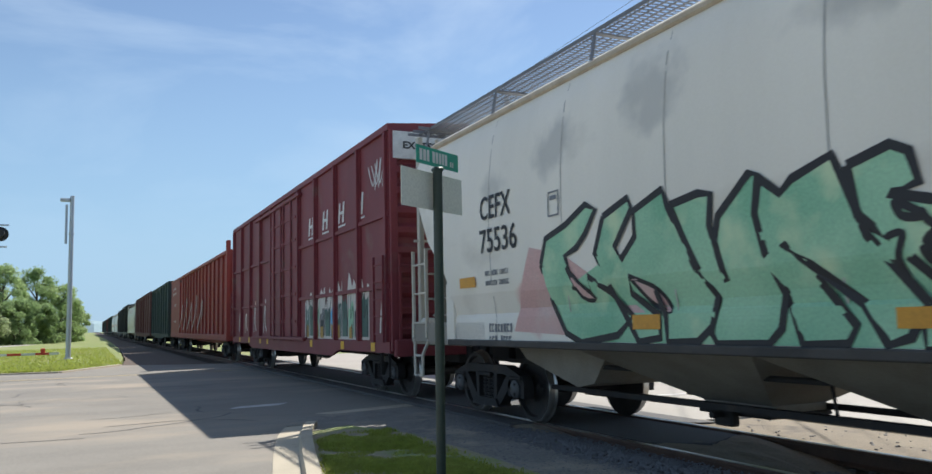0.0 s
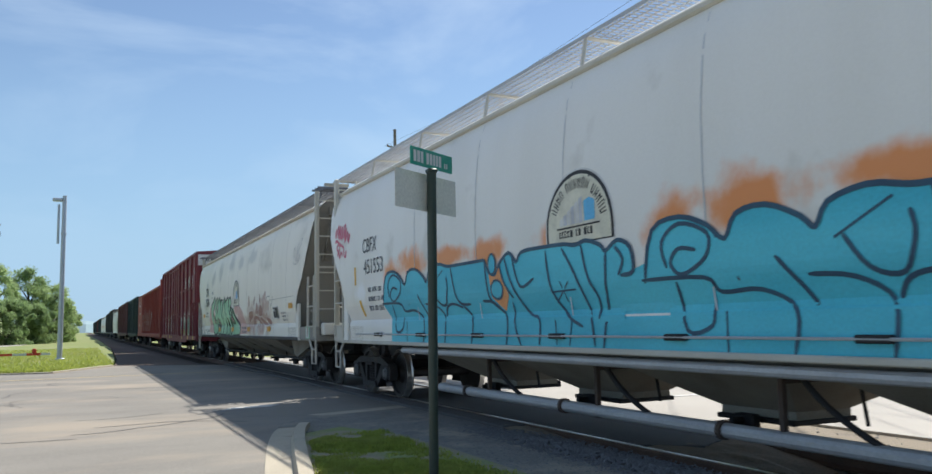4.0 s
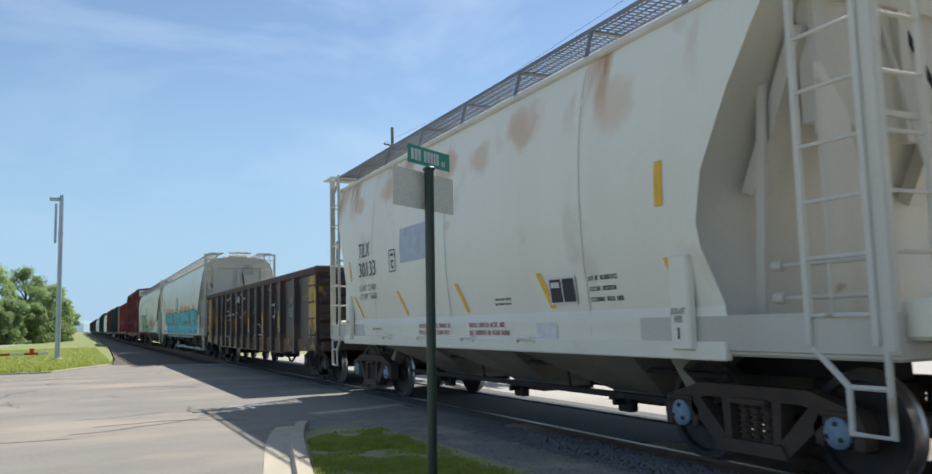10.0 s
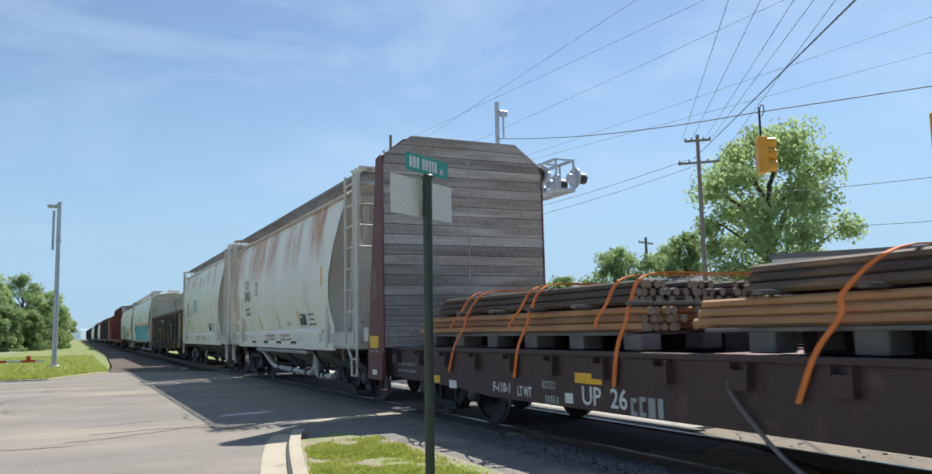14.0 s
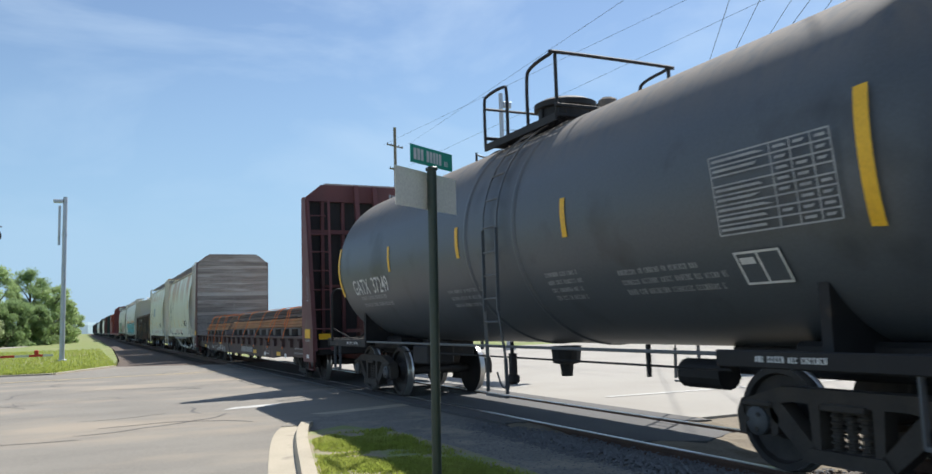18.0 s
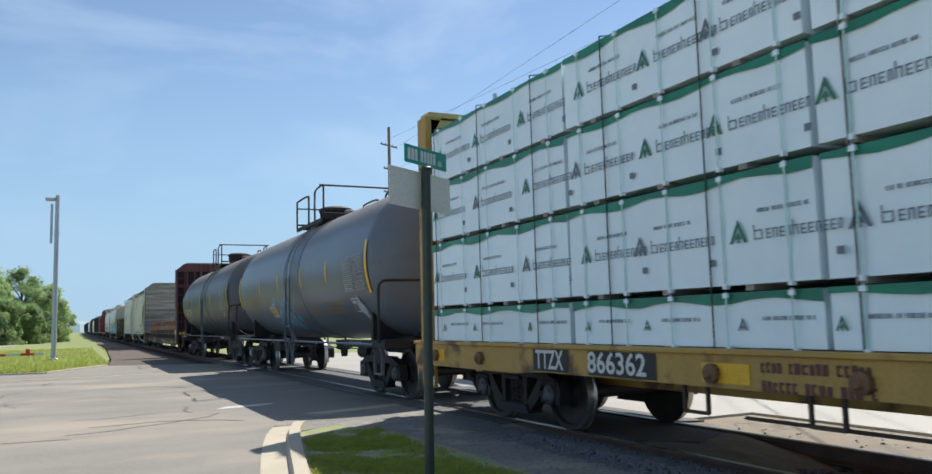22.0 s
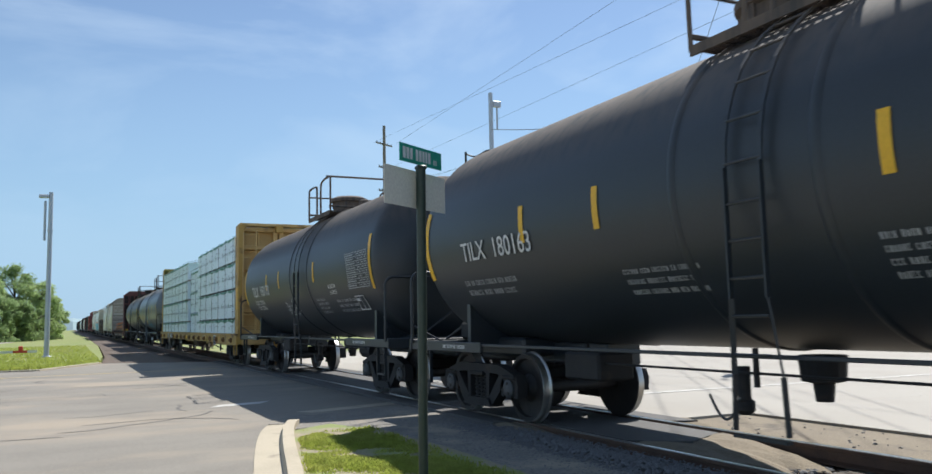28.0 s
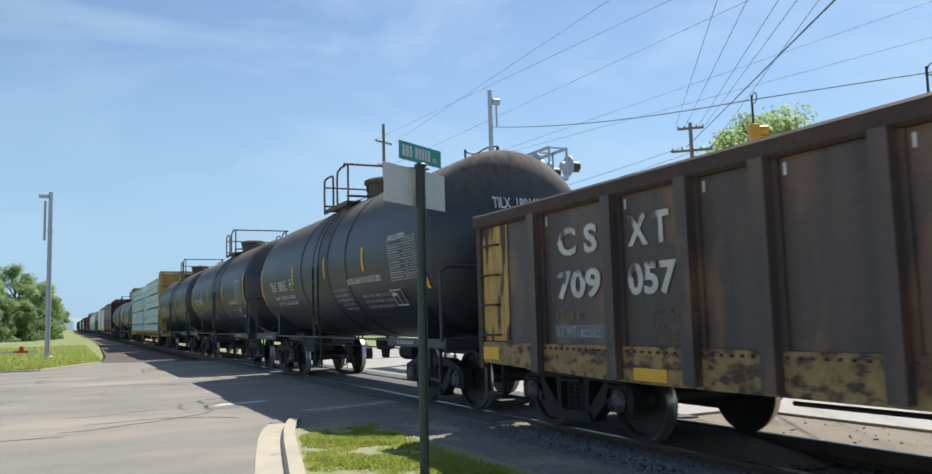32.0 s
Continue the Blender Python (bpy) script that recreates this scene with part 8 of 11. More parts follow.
def centerbeam():
    M["winch_brown"] = surface("rusty_winch", (0.20, 0.11, 0.05), (0.12, 0.07, 0.04), 5.0, rough=0.75)
    mid = -141.25
    half, hl = 12.5, 11.85
    car = new_car("centerbeam_flatcar", "yellow centre-beam flatcar with tan ribbed end walls", mid, 9.26, half, "flat car")
    g = Geo()
    g.box(-1.36, 1.36, -hl, hl, 0.96, 1.05)
    g.box(-0.35, 0.35, -hl, hl, 0.55, 0.96)
    part("deck", g, "beam_yellow", car)
    for s in (-1, 1):
        x = s * 1.38
        g = Geo()
        g.prism([(-hl, 1.08), (-hl, 0.72), (-8.6, 0.72), (-8.0, 0.76), (8.0, 0.76), (8.6, 0.72), (hl, 0.72), (hl, 1.08)], x - 0.03, x + 0.03)
        g.box(x - 0.07, x + 0.07, -hl, hl, 1.04, 1.09, 0.01)
        part("side_sill", g, "beam_yellow", car)
        for i in range(16):
            y = -11.0 + 22.0 * i / 15
            if 5.7 < y < 8.3:
                continue
            g = Geo()
            g.lathe([(0.0, 0.085), (0.07, 0.085), (0.085, 0.05), (0.11, 0.035)], 12, "x", (0, 0, 0))
            part("strap_winch", g, "winch_brown", car, m=pose(x + s * 0.02, y, 0.88, 0, 0, 0 if s > 0 else 180))
    g = Geo()
    g.box(-0.12, 0.12, -hl, hl, 4.45, 4.72, 0.02)
    for i in range(15):
        y = -hl + 0.9 + (2 * hl - 1.8) * i / 14
        g.box(-0.10, 0.10, y - 0.09, y + 0.09, 1.05, 4.46)
    for i in range(14):
        y = -hl + 0.9 + (2 * hl - 1.8) * i / 14
        g.bar((0, y, 1.1), (0, y + 1.5, 4.4), 0.12)
    part("centre_beam", g, "beam_yellow", car)
    for e in (-1, 1):
        y = 11.72 if e > 0 else -hl
        yi = y - e * (0.33 if e > 0 else 0.52)
        for s in (-1, 1):
            g = Geo()
            g.prism([(s * 1.36, 0.75), (s * 1.36, 4.66), (s * 1.28, 4.70), (s * 1.05, 4.70), (s * 1.22, 4.4), (s * 1.24, 0.75)], yi, y, "y")
            part("end_post", g, "beam_yellow", car)
        g = Geo()
        g.box(-1.26, 1.26, yi, yi + e * 0.05, 1.05, 4.62)
        part("end_sheet", g, "beam_tan", car)
        for z in (1.15, 1.85, 2.55, 3.25, 3.95, 4.56):
            g = Geo()
            g.prism([(yi + e * 0.05, z - 0.10), (yi + e * 0.30, z - 0.06), (yi + e * 0.30, z + 0.06), (yi + e * 0.05, z + 0.08)], -1.25, 1.25)
            part("cross_rib", g, "beam_tan", car)
        for x, w, d in ((-0.1, 0.07, 0.32), (0.1, 0.07, 0.32), (-0.62, 0.03, 0.14), (0.62, 0.03, 0.14)):
            g = Geo()
            g.box(x - w, x + w, yi + e * 0.05, yi + e * d, 1.06, 4.60, 0.01)
            part("upright_rib", g, "beam_tan", car)
        g = Geo()
        g.box(-1.24, 1.24, y - e * 0.10, y, 0.72, 1.04, 0.02)
        part("end_sill", g, "beam_tan", car)
        g = Geo()
        g.prism([(-1.3, 4.66), (1.3, 4.66), (1.3, 4.74), (-1.3, 4.74)], yi - e * 0.02, y, "y")
        part("top_plate", g, "beam_tan", car)
        rung_ladder(car, -1.20, -0.78, y - e * 0.03, y - e * 0.03, 1.15, 4.55, 9, "beam_tan")
        stirrup(car, -1.36, e * (hl - 0.45), 0.80, 0.40, "beam_yellow", 0.44)
        g = Geo()
        g.box(-1.365, -1.372, y - e * 0.10, y - e * 0.24, 1.9, 2.6)
        part("reflector", g, "yellow_mark", car)
    for y in (11.0, 5.0, 0.4, -5.3, -10.8):
        g = Geo()
        patch_on(g, lambda a, b: (-1.418, a, b), [(y + 0.28, 0.80), (y - 0.28, 0.80), (y - 0.28, 0.97), (y + 0.28, 0.97)])
        part("reflector", g, "yellow_mark", car)
    flat = lambda y, z: Matrix.Translation((-1.42, y, z)) @ SIDE_TURN
    g = Geo()
    patch_on(g, lambda a, b: (-1.4165, a, b), [(8.16, 0.775), (7.40, 0.775), (7.40, 1.03), (8.16, 1.03)])
    part("black_patch", g, "black_mark", car)
    g = Geo()
    patch_on(g, lambda a, b: (-1.4165, a, b), [(7.01, 0.775), (5.89, 0.775), (5.89, 1.03), (7.01, 1.03)])
    part("black_patch", g, "black_mark", car)
    stencil("TTZX", 0.22, "white_mark", car, flat(-133.45 - mid, 0.90), 0.60, 0.006)
    stencil("866362", 0.22, "white_mark", car, flat(-134.72 - mid, 0.90), 0.98, 0.006)
    g = Geo()
    rows_of_print(g, lambda a, b: (-1.418, a, b), 4.6, 1.0, 1.2, 2, 0.15, 0.09, 7)
    rows_of_print(g, lambda a, b: (-1.418, a, b), -1.9, 1.0, 0.9, 2, 0.15, 0.09, 8)
    rows_of_print(g, lambda a, b: (-1.418, a, b), -6.18, 0.98, 0.62, 1, 0.15, 0.13, 9)
    stuff(part("worn_print", g, "flat_brown", car))
    for k in range(4):
        g = Geo()
        y = -4.72 - 0.19 * k
        patch_on(g, lambda a, b: (-1.418, a, b), [(y, 0.84), (y - 0.14, 0.84), (y - 0.14, 0.98), (y, 0.98)])
        part("name_bar", g, "white_mark", car)
    g = Geo()
    patch_on(g, lambda a, b: (-1.418, a, b), [(-8.38, 0.83), (-8.66, 0.83), (-8.66, 0.98), (-8.38, 0.98)])
    part("reflector", g, "orange_mark", car)
    g = Geo()
    g.lathe([(-0.70, 0.10), (-0.60, 0.20), (0.60, 0.20), (0.70, 0.10)], 18, "y", (-0.9, -0.17, 0.66))
    g.tube([(-1.2, -6.0, 0.50), (-1.2, 5.0, 0.50)], 0.018, 6)
    g.tube([(-1.28, -5.1, 0.76), (-1.28, -8.6, 0.52)], 0.018, 6)
    g.box(-0.8, -0.5, 0.6, 1.1, 0.5, 0.9, 0.03)
    part("brake_gear", g, "truck_rust", car)
    for y, wide, low in ((5.6, 0.3, 0.52), (4.2, 0.3, 0.52), (-6.42, 0.10, 0.60), (-8.37, 0.16, 0.48)):
        g = Geo()
        g.bar((-1.34, y, 0.78), (-1.34, y, low), 0.03)
        g.bar((-1.34, y - wide, 0.78), (-1.34, y - wide, low), 0.03)
        g.bar((-1.34, y - wide, low), (-1.34, y, low), 0.03)
        part("hanger", g, "truck_rust", car)
    for ya, yb in ((-6.78, -6.83), (-6.97, -7.02)):
        g = Geo()
        g.box(-1.40, -1.34, yb, ya, 0.62, 0.78)
        g.box(-1.40, -1.34, -7.02, -6.78, 0.60, 0.64)
        part("pull_bracket", g, "beam_yellow", car)
    g = Geo()
    g.box(-1.432, -1.42, -7.88, -7.36, 0.68, 1.02, 0.004)
    p = part("data_panel", g, "white_mark", car, "black data panel with a white frame")
    g = Geo()
    for ya, yb in ((-7.39, -7.58), (-7.61, -7.85)):
        g.box(-1.4345, -1.432, yb, ya, 0.71, 0.99)
    part("panel_field", g, "black_mark", p)
    g = Geo()
    for ya in (-7.41, -7.64):
        rows_of_print(g, lambda a, b: (-1.4365, a, b), ya, 0.97, 0.15, 3, 0.055, 0.025, int(-ya * 100))
    stuff(part("panel_print", g, "worn_mark", p))
    return car


def lumber_load():
    """White-wrapped packs of boards, four high on both sides of the centre beam."""
    mid = -141.25
    load = thing("lumber_load", "white-wrapped lumber packs with green edges, stacked four high", "cargo", m=pose(TRACK_X, mid, 0))
    rng = random.Random(4)
    levels = ((1.10, 0.49), (1.62, 0.97), (2.63, 0.86), (3.52, 0.84))
    # pack lengths from the front wall to the back, with one narrower pair in the middle
    runs = [(11.2, 7.4), (7.35, 4.0), (3.95, 0.55), (0.28, -2.55), (-2.70, -7.0), (-7.05, -11.2)]
    low = ((1.10, 0.85), (1.98, 0.92), (2.93, 0.90))
    for s in (-1, 1):
        xo = 1.37
        for ri, (y1, y0) in enumerate(runs):
            # the short stack in the middle is lower and stands further in
            for li, (z, h) in enumerate(low if ri == 3 else levels):
                hh = h - 0.035
                x_face = xo - (0.10 if ri == 3 else 0.0) - (0.02 if (ri + li) % 2 else 0.0) + rng.uniform(-0.012, 0.006)
                top = z + hh
                pk = part("pack", pack_mesh(x_face, y1 + rng.uniform(-0.02, 0.0), y0 + rng.uniform(0, 0.02), z, top, s, rng), "wrap", load)
                g = Geo()
                sag = rng.uniform(0.055, 0.085)
                n = 14
                for k in range(n):
                    ya, yb = y1 + (y0 - y1) * k / n, y1 + (y0 - y1) * (k + 1) / n
                    da, db = sag * (1 + 0.35 * math.sin(k * 1.3 + ri * 2 + li)), sag * (1 + 0.35 * math.sin((k + 1) * 1.3 + ri * 2 + li))
                    g.face((s * (x_face + 0.014), ya, top - da), (s * (x_face + 0.014), yb, top - db), (s * (x_face + 0.010), yb, top + 0.004), (s * (x_face + 0.010), ya, top + 0.004))
                g.face((s * (x_face + 0.010), y1, top + 0.006), (s * (x_face + 0.010), y0, top + 0.006), (s * 0.16, y0, top + 0.006), (s * 0.16, y1, top + 0.006))
                part("green_edge", g, "wrap_green", pk)
                if s == -1:
                    marks, tree = Geo(), Geo()
                    span = y1 - y0
                    cnt = 3 if span > 3.0 else 2
                    for k in range(cnt):
                        yc = y1 - span * (k + 0.55) / cnt + rng.uniform(-0.15, 0.15)
                        zc = z + hh * (0.45 if li else 0.40)
                        size = 0.125 if li else 0.07
                        slant = lambda y, zz: (-(x_face + 0.012), y, zz)
                        tm = tree if (k + li + ri) % 3 else marks
                        y_t = yc + 0.42
                        # tree-shaped emblem as a plain open triangle with a stem
                        tm.face(slant(y_t, zc + size * 1.0), slant(y_t + size * 0.80, zc - size * 0.6), slant(y_t + size * 0.50, zc - size * 0.6), slant(y_t, zc + size * 0.42))
                        tm.face(slant(y_t, zc + size * 1.0), slant(y_t, zc + size * 0.42), slant(y_t - size * 0.50, zc - size * 0.6), slant(y_t - size * 0.80, zc - size * 0.6))
                        tm.face(slant(y_t, zc + size * 0.15), slant(y_t + size * 0.36, zc - size * 0.38), slant(y_t, zc - size * 0.28), slant(y_t - size * 0.36, zc - size * 0.38))
                        tm.face(slant(y_t + size * 0.09, zc - size * 0.25), slant(y_t - size * 0.09, zc - size * 0.25), slant(y_t - size * 0.09, zc - size * 0.6), slant(y_t + size * 0.09, zc - size * 0.6))
                        # the name as fine letter-sized strokes
                        yy = y_t - 0.17
                        lo, thin = zc - 0.065, 0.013
                        for wdt, tall, kind in ((0.13, 0.125, 2), (0.07, 0.080, 1), (0.07, 0.080, 0), (0.07, 0.080, 1), (0.055, 0.080, 0), (0.08, 0.125, 0), (0.07, 0.080, 1), (0.07, 0.080, 1), (0.07, 0.080, 0), (0.06, 0.080, 1), (0.07, 0.080, 1), (0.05, 0.080, 0)):
                            if li:
                                w = wdt * 0.72
                                bar = lambda a, b, c, d: marks.face(slant(yy - a, c), slant(yy - b, c), slant(yy - b, d), slant(yy - a, d))
                                bar(0, thin, lo, lo + tall)
                                if kind != 1:
                                    bar(w - thin, w, lo, lo + 0.08)
                                bar(thin, w, lo + 0.068, lo + 0.080)
                                if kind:
                                    bar(thin, w, lo, lo + 0.012)
                                if kind == 1:
                                    bar(thin, w, lo + 0.034, lo + 0.044)
                            yy -= wdt
                        rows_of_print(marks, slant, y_t - 0.22, zc + 0.19 * (1 if li else 0.4), 0.62, 1, 0.05, 0.035, ri * 7 + li)
                        marks.face(slant(y_t - 0.95, zc - 0.25), slant(y_t - 1.02, zc - 0.25), slant(y_t - 1.02, zc - 0.19), slant(y_t - 0.95, zc - 0.19))
                    stuff(part("print", marks, "wrap_print", pk))
                    if tree.f:
                        stuff(part("emblem", tree, "wrap_emblem", pk))
        # tie-down cables over the side
        g = Geo()
        pale, clips = Geo(), Geo()
        for i in range(16):
            y = -11.0 + 22.0 * i / 15
            up = 3.84 if -2.62 < y < 0.30 else 4.36
            g.box(s * (xo + 0.014), s * (xo + 0.022), y - 0.006, y + 0.006, 0.95, up)
            g.bar((s * (xo + 0.018), y, up), (s * 0.13, y, 4.60), 0.012)
        for ri, (y1, y0) in enumerate(runs):
            for f in (0.09, 0.30, 0.50, 0.71, 0.92):
                y = y1 + (y0 - y1) * f
                for z, h in low if ri == 3 else levels:
                    xs = xo - (0.086 if ri == 3 else -0.014)
                    pale.face((s * xs, y - 0.010, z), (s * xs, y + 0.010, z), (s * xs, y + 0.010, z + h - 0.02), (s * xs, y - 0.010, z + h - 0.02))
                    clips.box(s * (xs - 0.01), s * (xs + 0.012), y - 0.028, y + 0.028, z + h - 0.075, z + h - 0.035)
                    clips.box(s * (xs - 0.04), s * (xs + 0.010), y - 0.02, y + 0.02, z - 0.03, z + 0.012)
        stuff(part("tie_cable", g, "cord", load))
        stuff(part("pack_strap", pale, "cord_pale", load))
        stuff(part("strap_clip", clips, "wrap", load))
        g = Geo()
        for z, h in levels:
            for k in range(22):
                y = -11.0 + 22.0 * k / 21
                g.box(s * 0.2, s * (xo - (0.14 if -2.7 < y < 0.35 else 0.01)), y - 0.045, y + 0.045, z - 0.05, z, 0.0)
        stuff(part("batten", g, "old_wood", load))
    CARS.append((load, mid))
    return load


def pack_mesh(x, y1, y0, z0, z1, s, rng):
    """A slightly slack wrapped pack."""
    g = Geo()
    n, m = 22, 6
    pts = {}
    for i in range(n + 1):
        for j in range(m + 1):
            u, w = i / n, j / m
            edge = 0 if i in (0, n) or j in (0, m) else 1
            pts[i, j] = (s * (x + edge * rng.uniform(-0.014, 0.006)), y1 + (y0 - y1) * u, z0 + (z1 - z0) * w)
    for i in range(n):
        for j in range(m):
            g.face(pts[i, j], pts[i + 1, j], pts[i + 1, j + 1], pts[i, j + 1])
    xi = s * 0.16
    a, b, c, d = (s * x, y1, z0), (s * x, y0, z0), (s * x, y0, z1), (s * x, y1, z1)
    ai, bi, ci, di = [(xi, p[1], p[2]) for p in (a, b, c, d)]
    for q in ((d, c, ci, di), (a, ai, bi, b), (b, bi, ci, c), (a, d, di, ai), (ai, di, ci, bi)):
        g.face(*q)
    return weld(g, 40)


# ---- box cars ----
def boxcar(mid, half_trucks, half, body_half, mat, label, top=4.93, detail=True, ribs=11):
    car = new_car("boxcar", label, mid, half_trucks, half, "boxcar")
    x = 1.50
    g = Geo()
    g.box(-x, x, -body_half, body_half, 1.02, top - 0.10)
    part("body", g, mat, car)
    g = Geo()
    g.prism([(-x - 0.06, top - 0.14), (-x - 0.06, top - 0.02), (0, top + 0.10), (x + 0.06, top - 0.02), (x + 0.06, top - 0.14)], -body_half - 0.05, body_half + 0.05, "y")
    if detail:
        for k in range(13):
            y = -body_half + 0.3 + (2 * body_half - 0.6) * k / 12
            g.prism([(-x - 0.06, top - 0.02), (0, top + 0.14), (x + 0.06, top - 0.02), (0, top + 0.10)], y - 0.04, y + 0.04, "y")
    part("roof", g, mat, car)
    for s in (-1, 1):
        g = Geo()
        g.prism([(-body_half, 1.06), (-body_half, 0.86), (-half_trucks + 1.2, 0.86), (-half_trucks + 1.8, 0.72), (half_trucks - 1.8, 0.72), (half_trucks - 1.2, 0.86), (body_half, 0.86), (body_half, 1.06)], s * (x - 0.02), s * (x + 0.05))
        part("side_sill", g, mat, car)
        door = (-1.55, 1.55)
        for k in range(ribs):
            y = -body_half + 0.12 + (2 * body_half - 0.24) * k / (ribs - 1)
            if door[0] - 0.1 < y < door[1] + 0.1:
                continue
            g = Geo()
            g.prism([(y - 0.09, 1.06), (y + 0.09, 1.06), (y + 0.09, top - 0.14), (y - 0.09, top - 0.14)], s * x, s * (x + 0.03))
            g.prism([(y - 0.05, 1.06), (y + 0.05, 1.06), (y + 0.05, top - 0.14), (y - 0.05, top - 0.14)], s * (x + 0.03), s * (x + 0.09))
            part("rib", g, mat, car)
        for z in (2.05, 3.35) if detail else ():
            g = Geo()
            g.box(s * x, s * (x + 0.055), -body_half, door[0] - 0.15, z - 0.04, z + 0.04)
            g.box(s * x, s * (x + 0.055), door[1] + 0.15, body_half, z - 0.04, z + 0.04)
            part("stringer", g, mat, car)
        # plug door with rods and cross bars
        g = Geo()
        g.box(s * (x + 0.01), s * (x + 0.07), door[0], door[1], 1.12, top - 0.34, 0.01)
        d = part("door", g, mat, car)
        for y in (door[0] + 0.5, -0.15, 0.15, door[1] - 0.5):
            g = Geo()
            g.tube([(s * (x + 0.10), y, 1.0), (s * (x + 0.10), y, top - 0.3)], 0.025, 6)
            part("door_rod", g, mat, d)
        for z in (1.5, 2.2, 2.9, 3.6, 4.2):
            g = Geo()
            g.box(s * (x + 0.06), s * (x + 0.095), door[0] + 0.04, door[1] - 0.04, z - 0.035, z + 0.035)
            part("door_bar", g, mat, d)
        g = Geo()
        g.box(s * (x + 0.01), s * (x + 0.13), door[0] - 0.9, door[1] + 2.8, 1.02, 1.10, 0.01)
        g.box(s * (x + 0.01), s * (x + 0.12), door[0] - 0.4, door[1] + 2.4, top - 0.33, top - 0.25, 0.01)
        part("door_track", g, mat, car)
    for e in (-1, 1):
        g = Geo()
        y = e * body_half
        for k in range(9):
            z = 1.25 + k * 0.36
            r = Geo()
            r.prism([(y, z - 0.13), (y + e * 0.09, z - 0.05), (y + e * 0.09, z + 0.05), (y, z + 0.13)], -x + 0.06, x - 0.06)
            part("end_rib", r, mat, car)
        for s in (-1, 1):
            g.box(s * (x - 0.10), s * (x + 0.04), y - 0.03, y + e * 0.10, 0.9, top - 0.12, 0.01)
        g.box(-x, x, y - 0.05, y + e * 0.20, 0.80, 1.10, 0.02)
        part("end_wall", g, mat, car)
        if detail:
            g = Geo()
            g.box(-x + 0.02, x - 0.02, y + e * 0.02, y + e * 0.105, top - 0.66, top - 0.16)
            p = part("white_band", g, "white_mark", car, "white painted band at the top of the end")
            if e < 0:
                stencil("EXCESS HEIGHT CAR", 0.13, "black_mark", car, Matrix.Translation((-0.35, y - 0.115, top - 0.42)) @ END_TURN, 1.9, 0.006)
            rung_ladder(car, -x + 0.10, -x + 0.55, y + e * 0.16, y + e * 0.16, 1.1, 2.6, 4, mat)
            rung_ladder(car, -x - 0.13, -x - 0.13, e * (body_half - 0.10), e * (body_half - 0.62), 1.05, 2.6, 5, mat)
            stirrup(car, -x, e * (body_half - 0.35), 0.95, 0.45)
    g = Geo()
    g.box(-0.3, 0.3, -half + 0.6, half - 0.6, 0.66, 1.02)
    g.lathe([(-0.3, 0.18), (0.3, 0.18)], 12, "y", (-0.7, -1.0, 0.7))
    part("centre_sill", g, "truck_black", car)
    return car


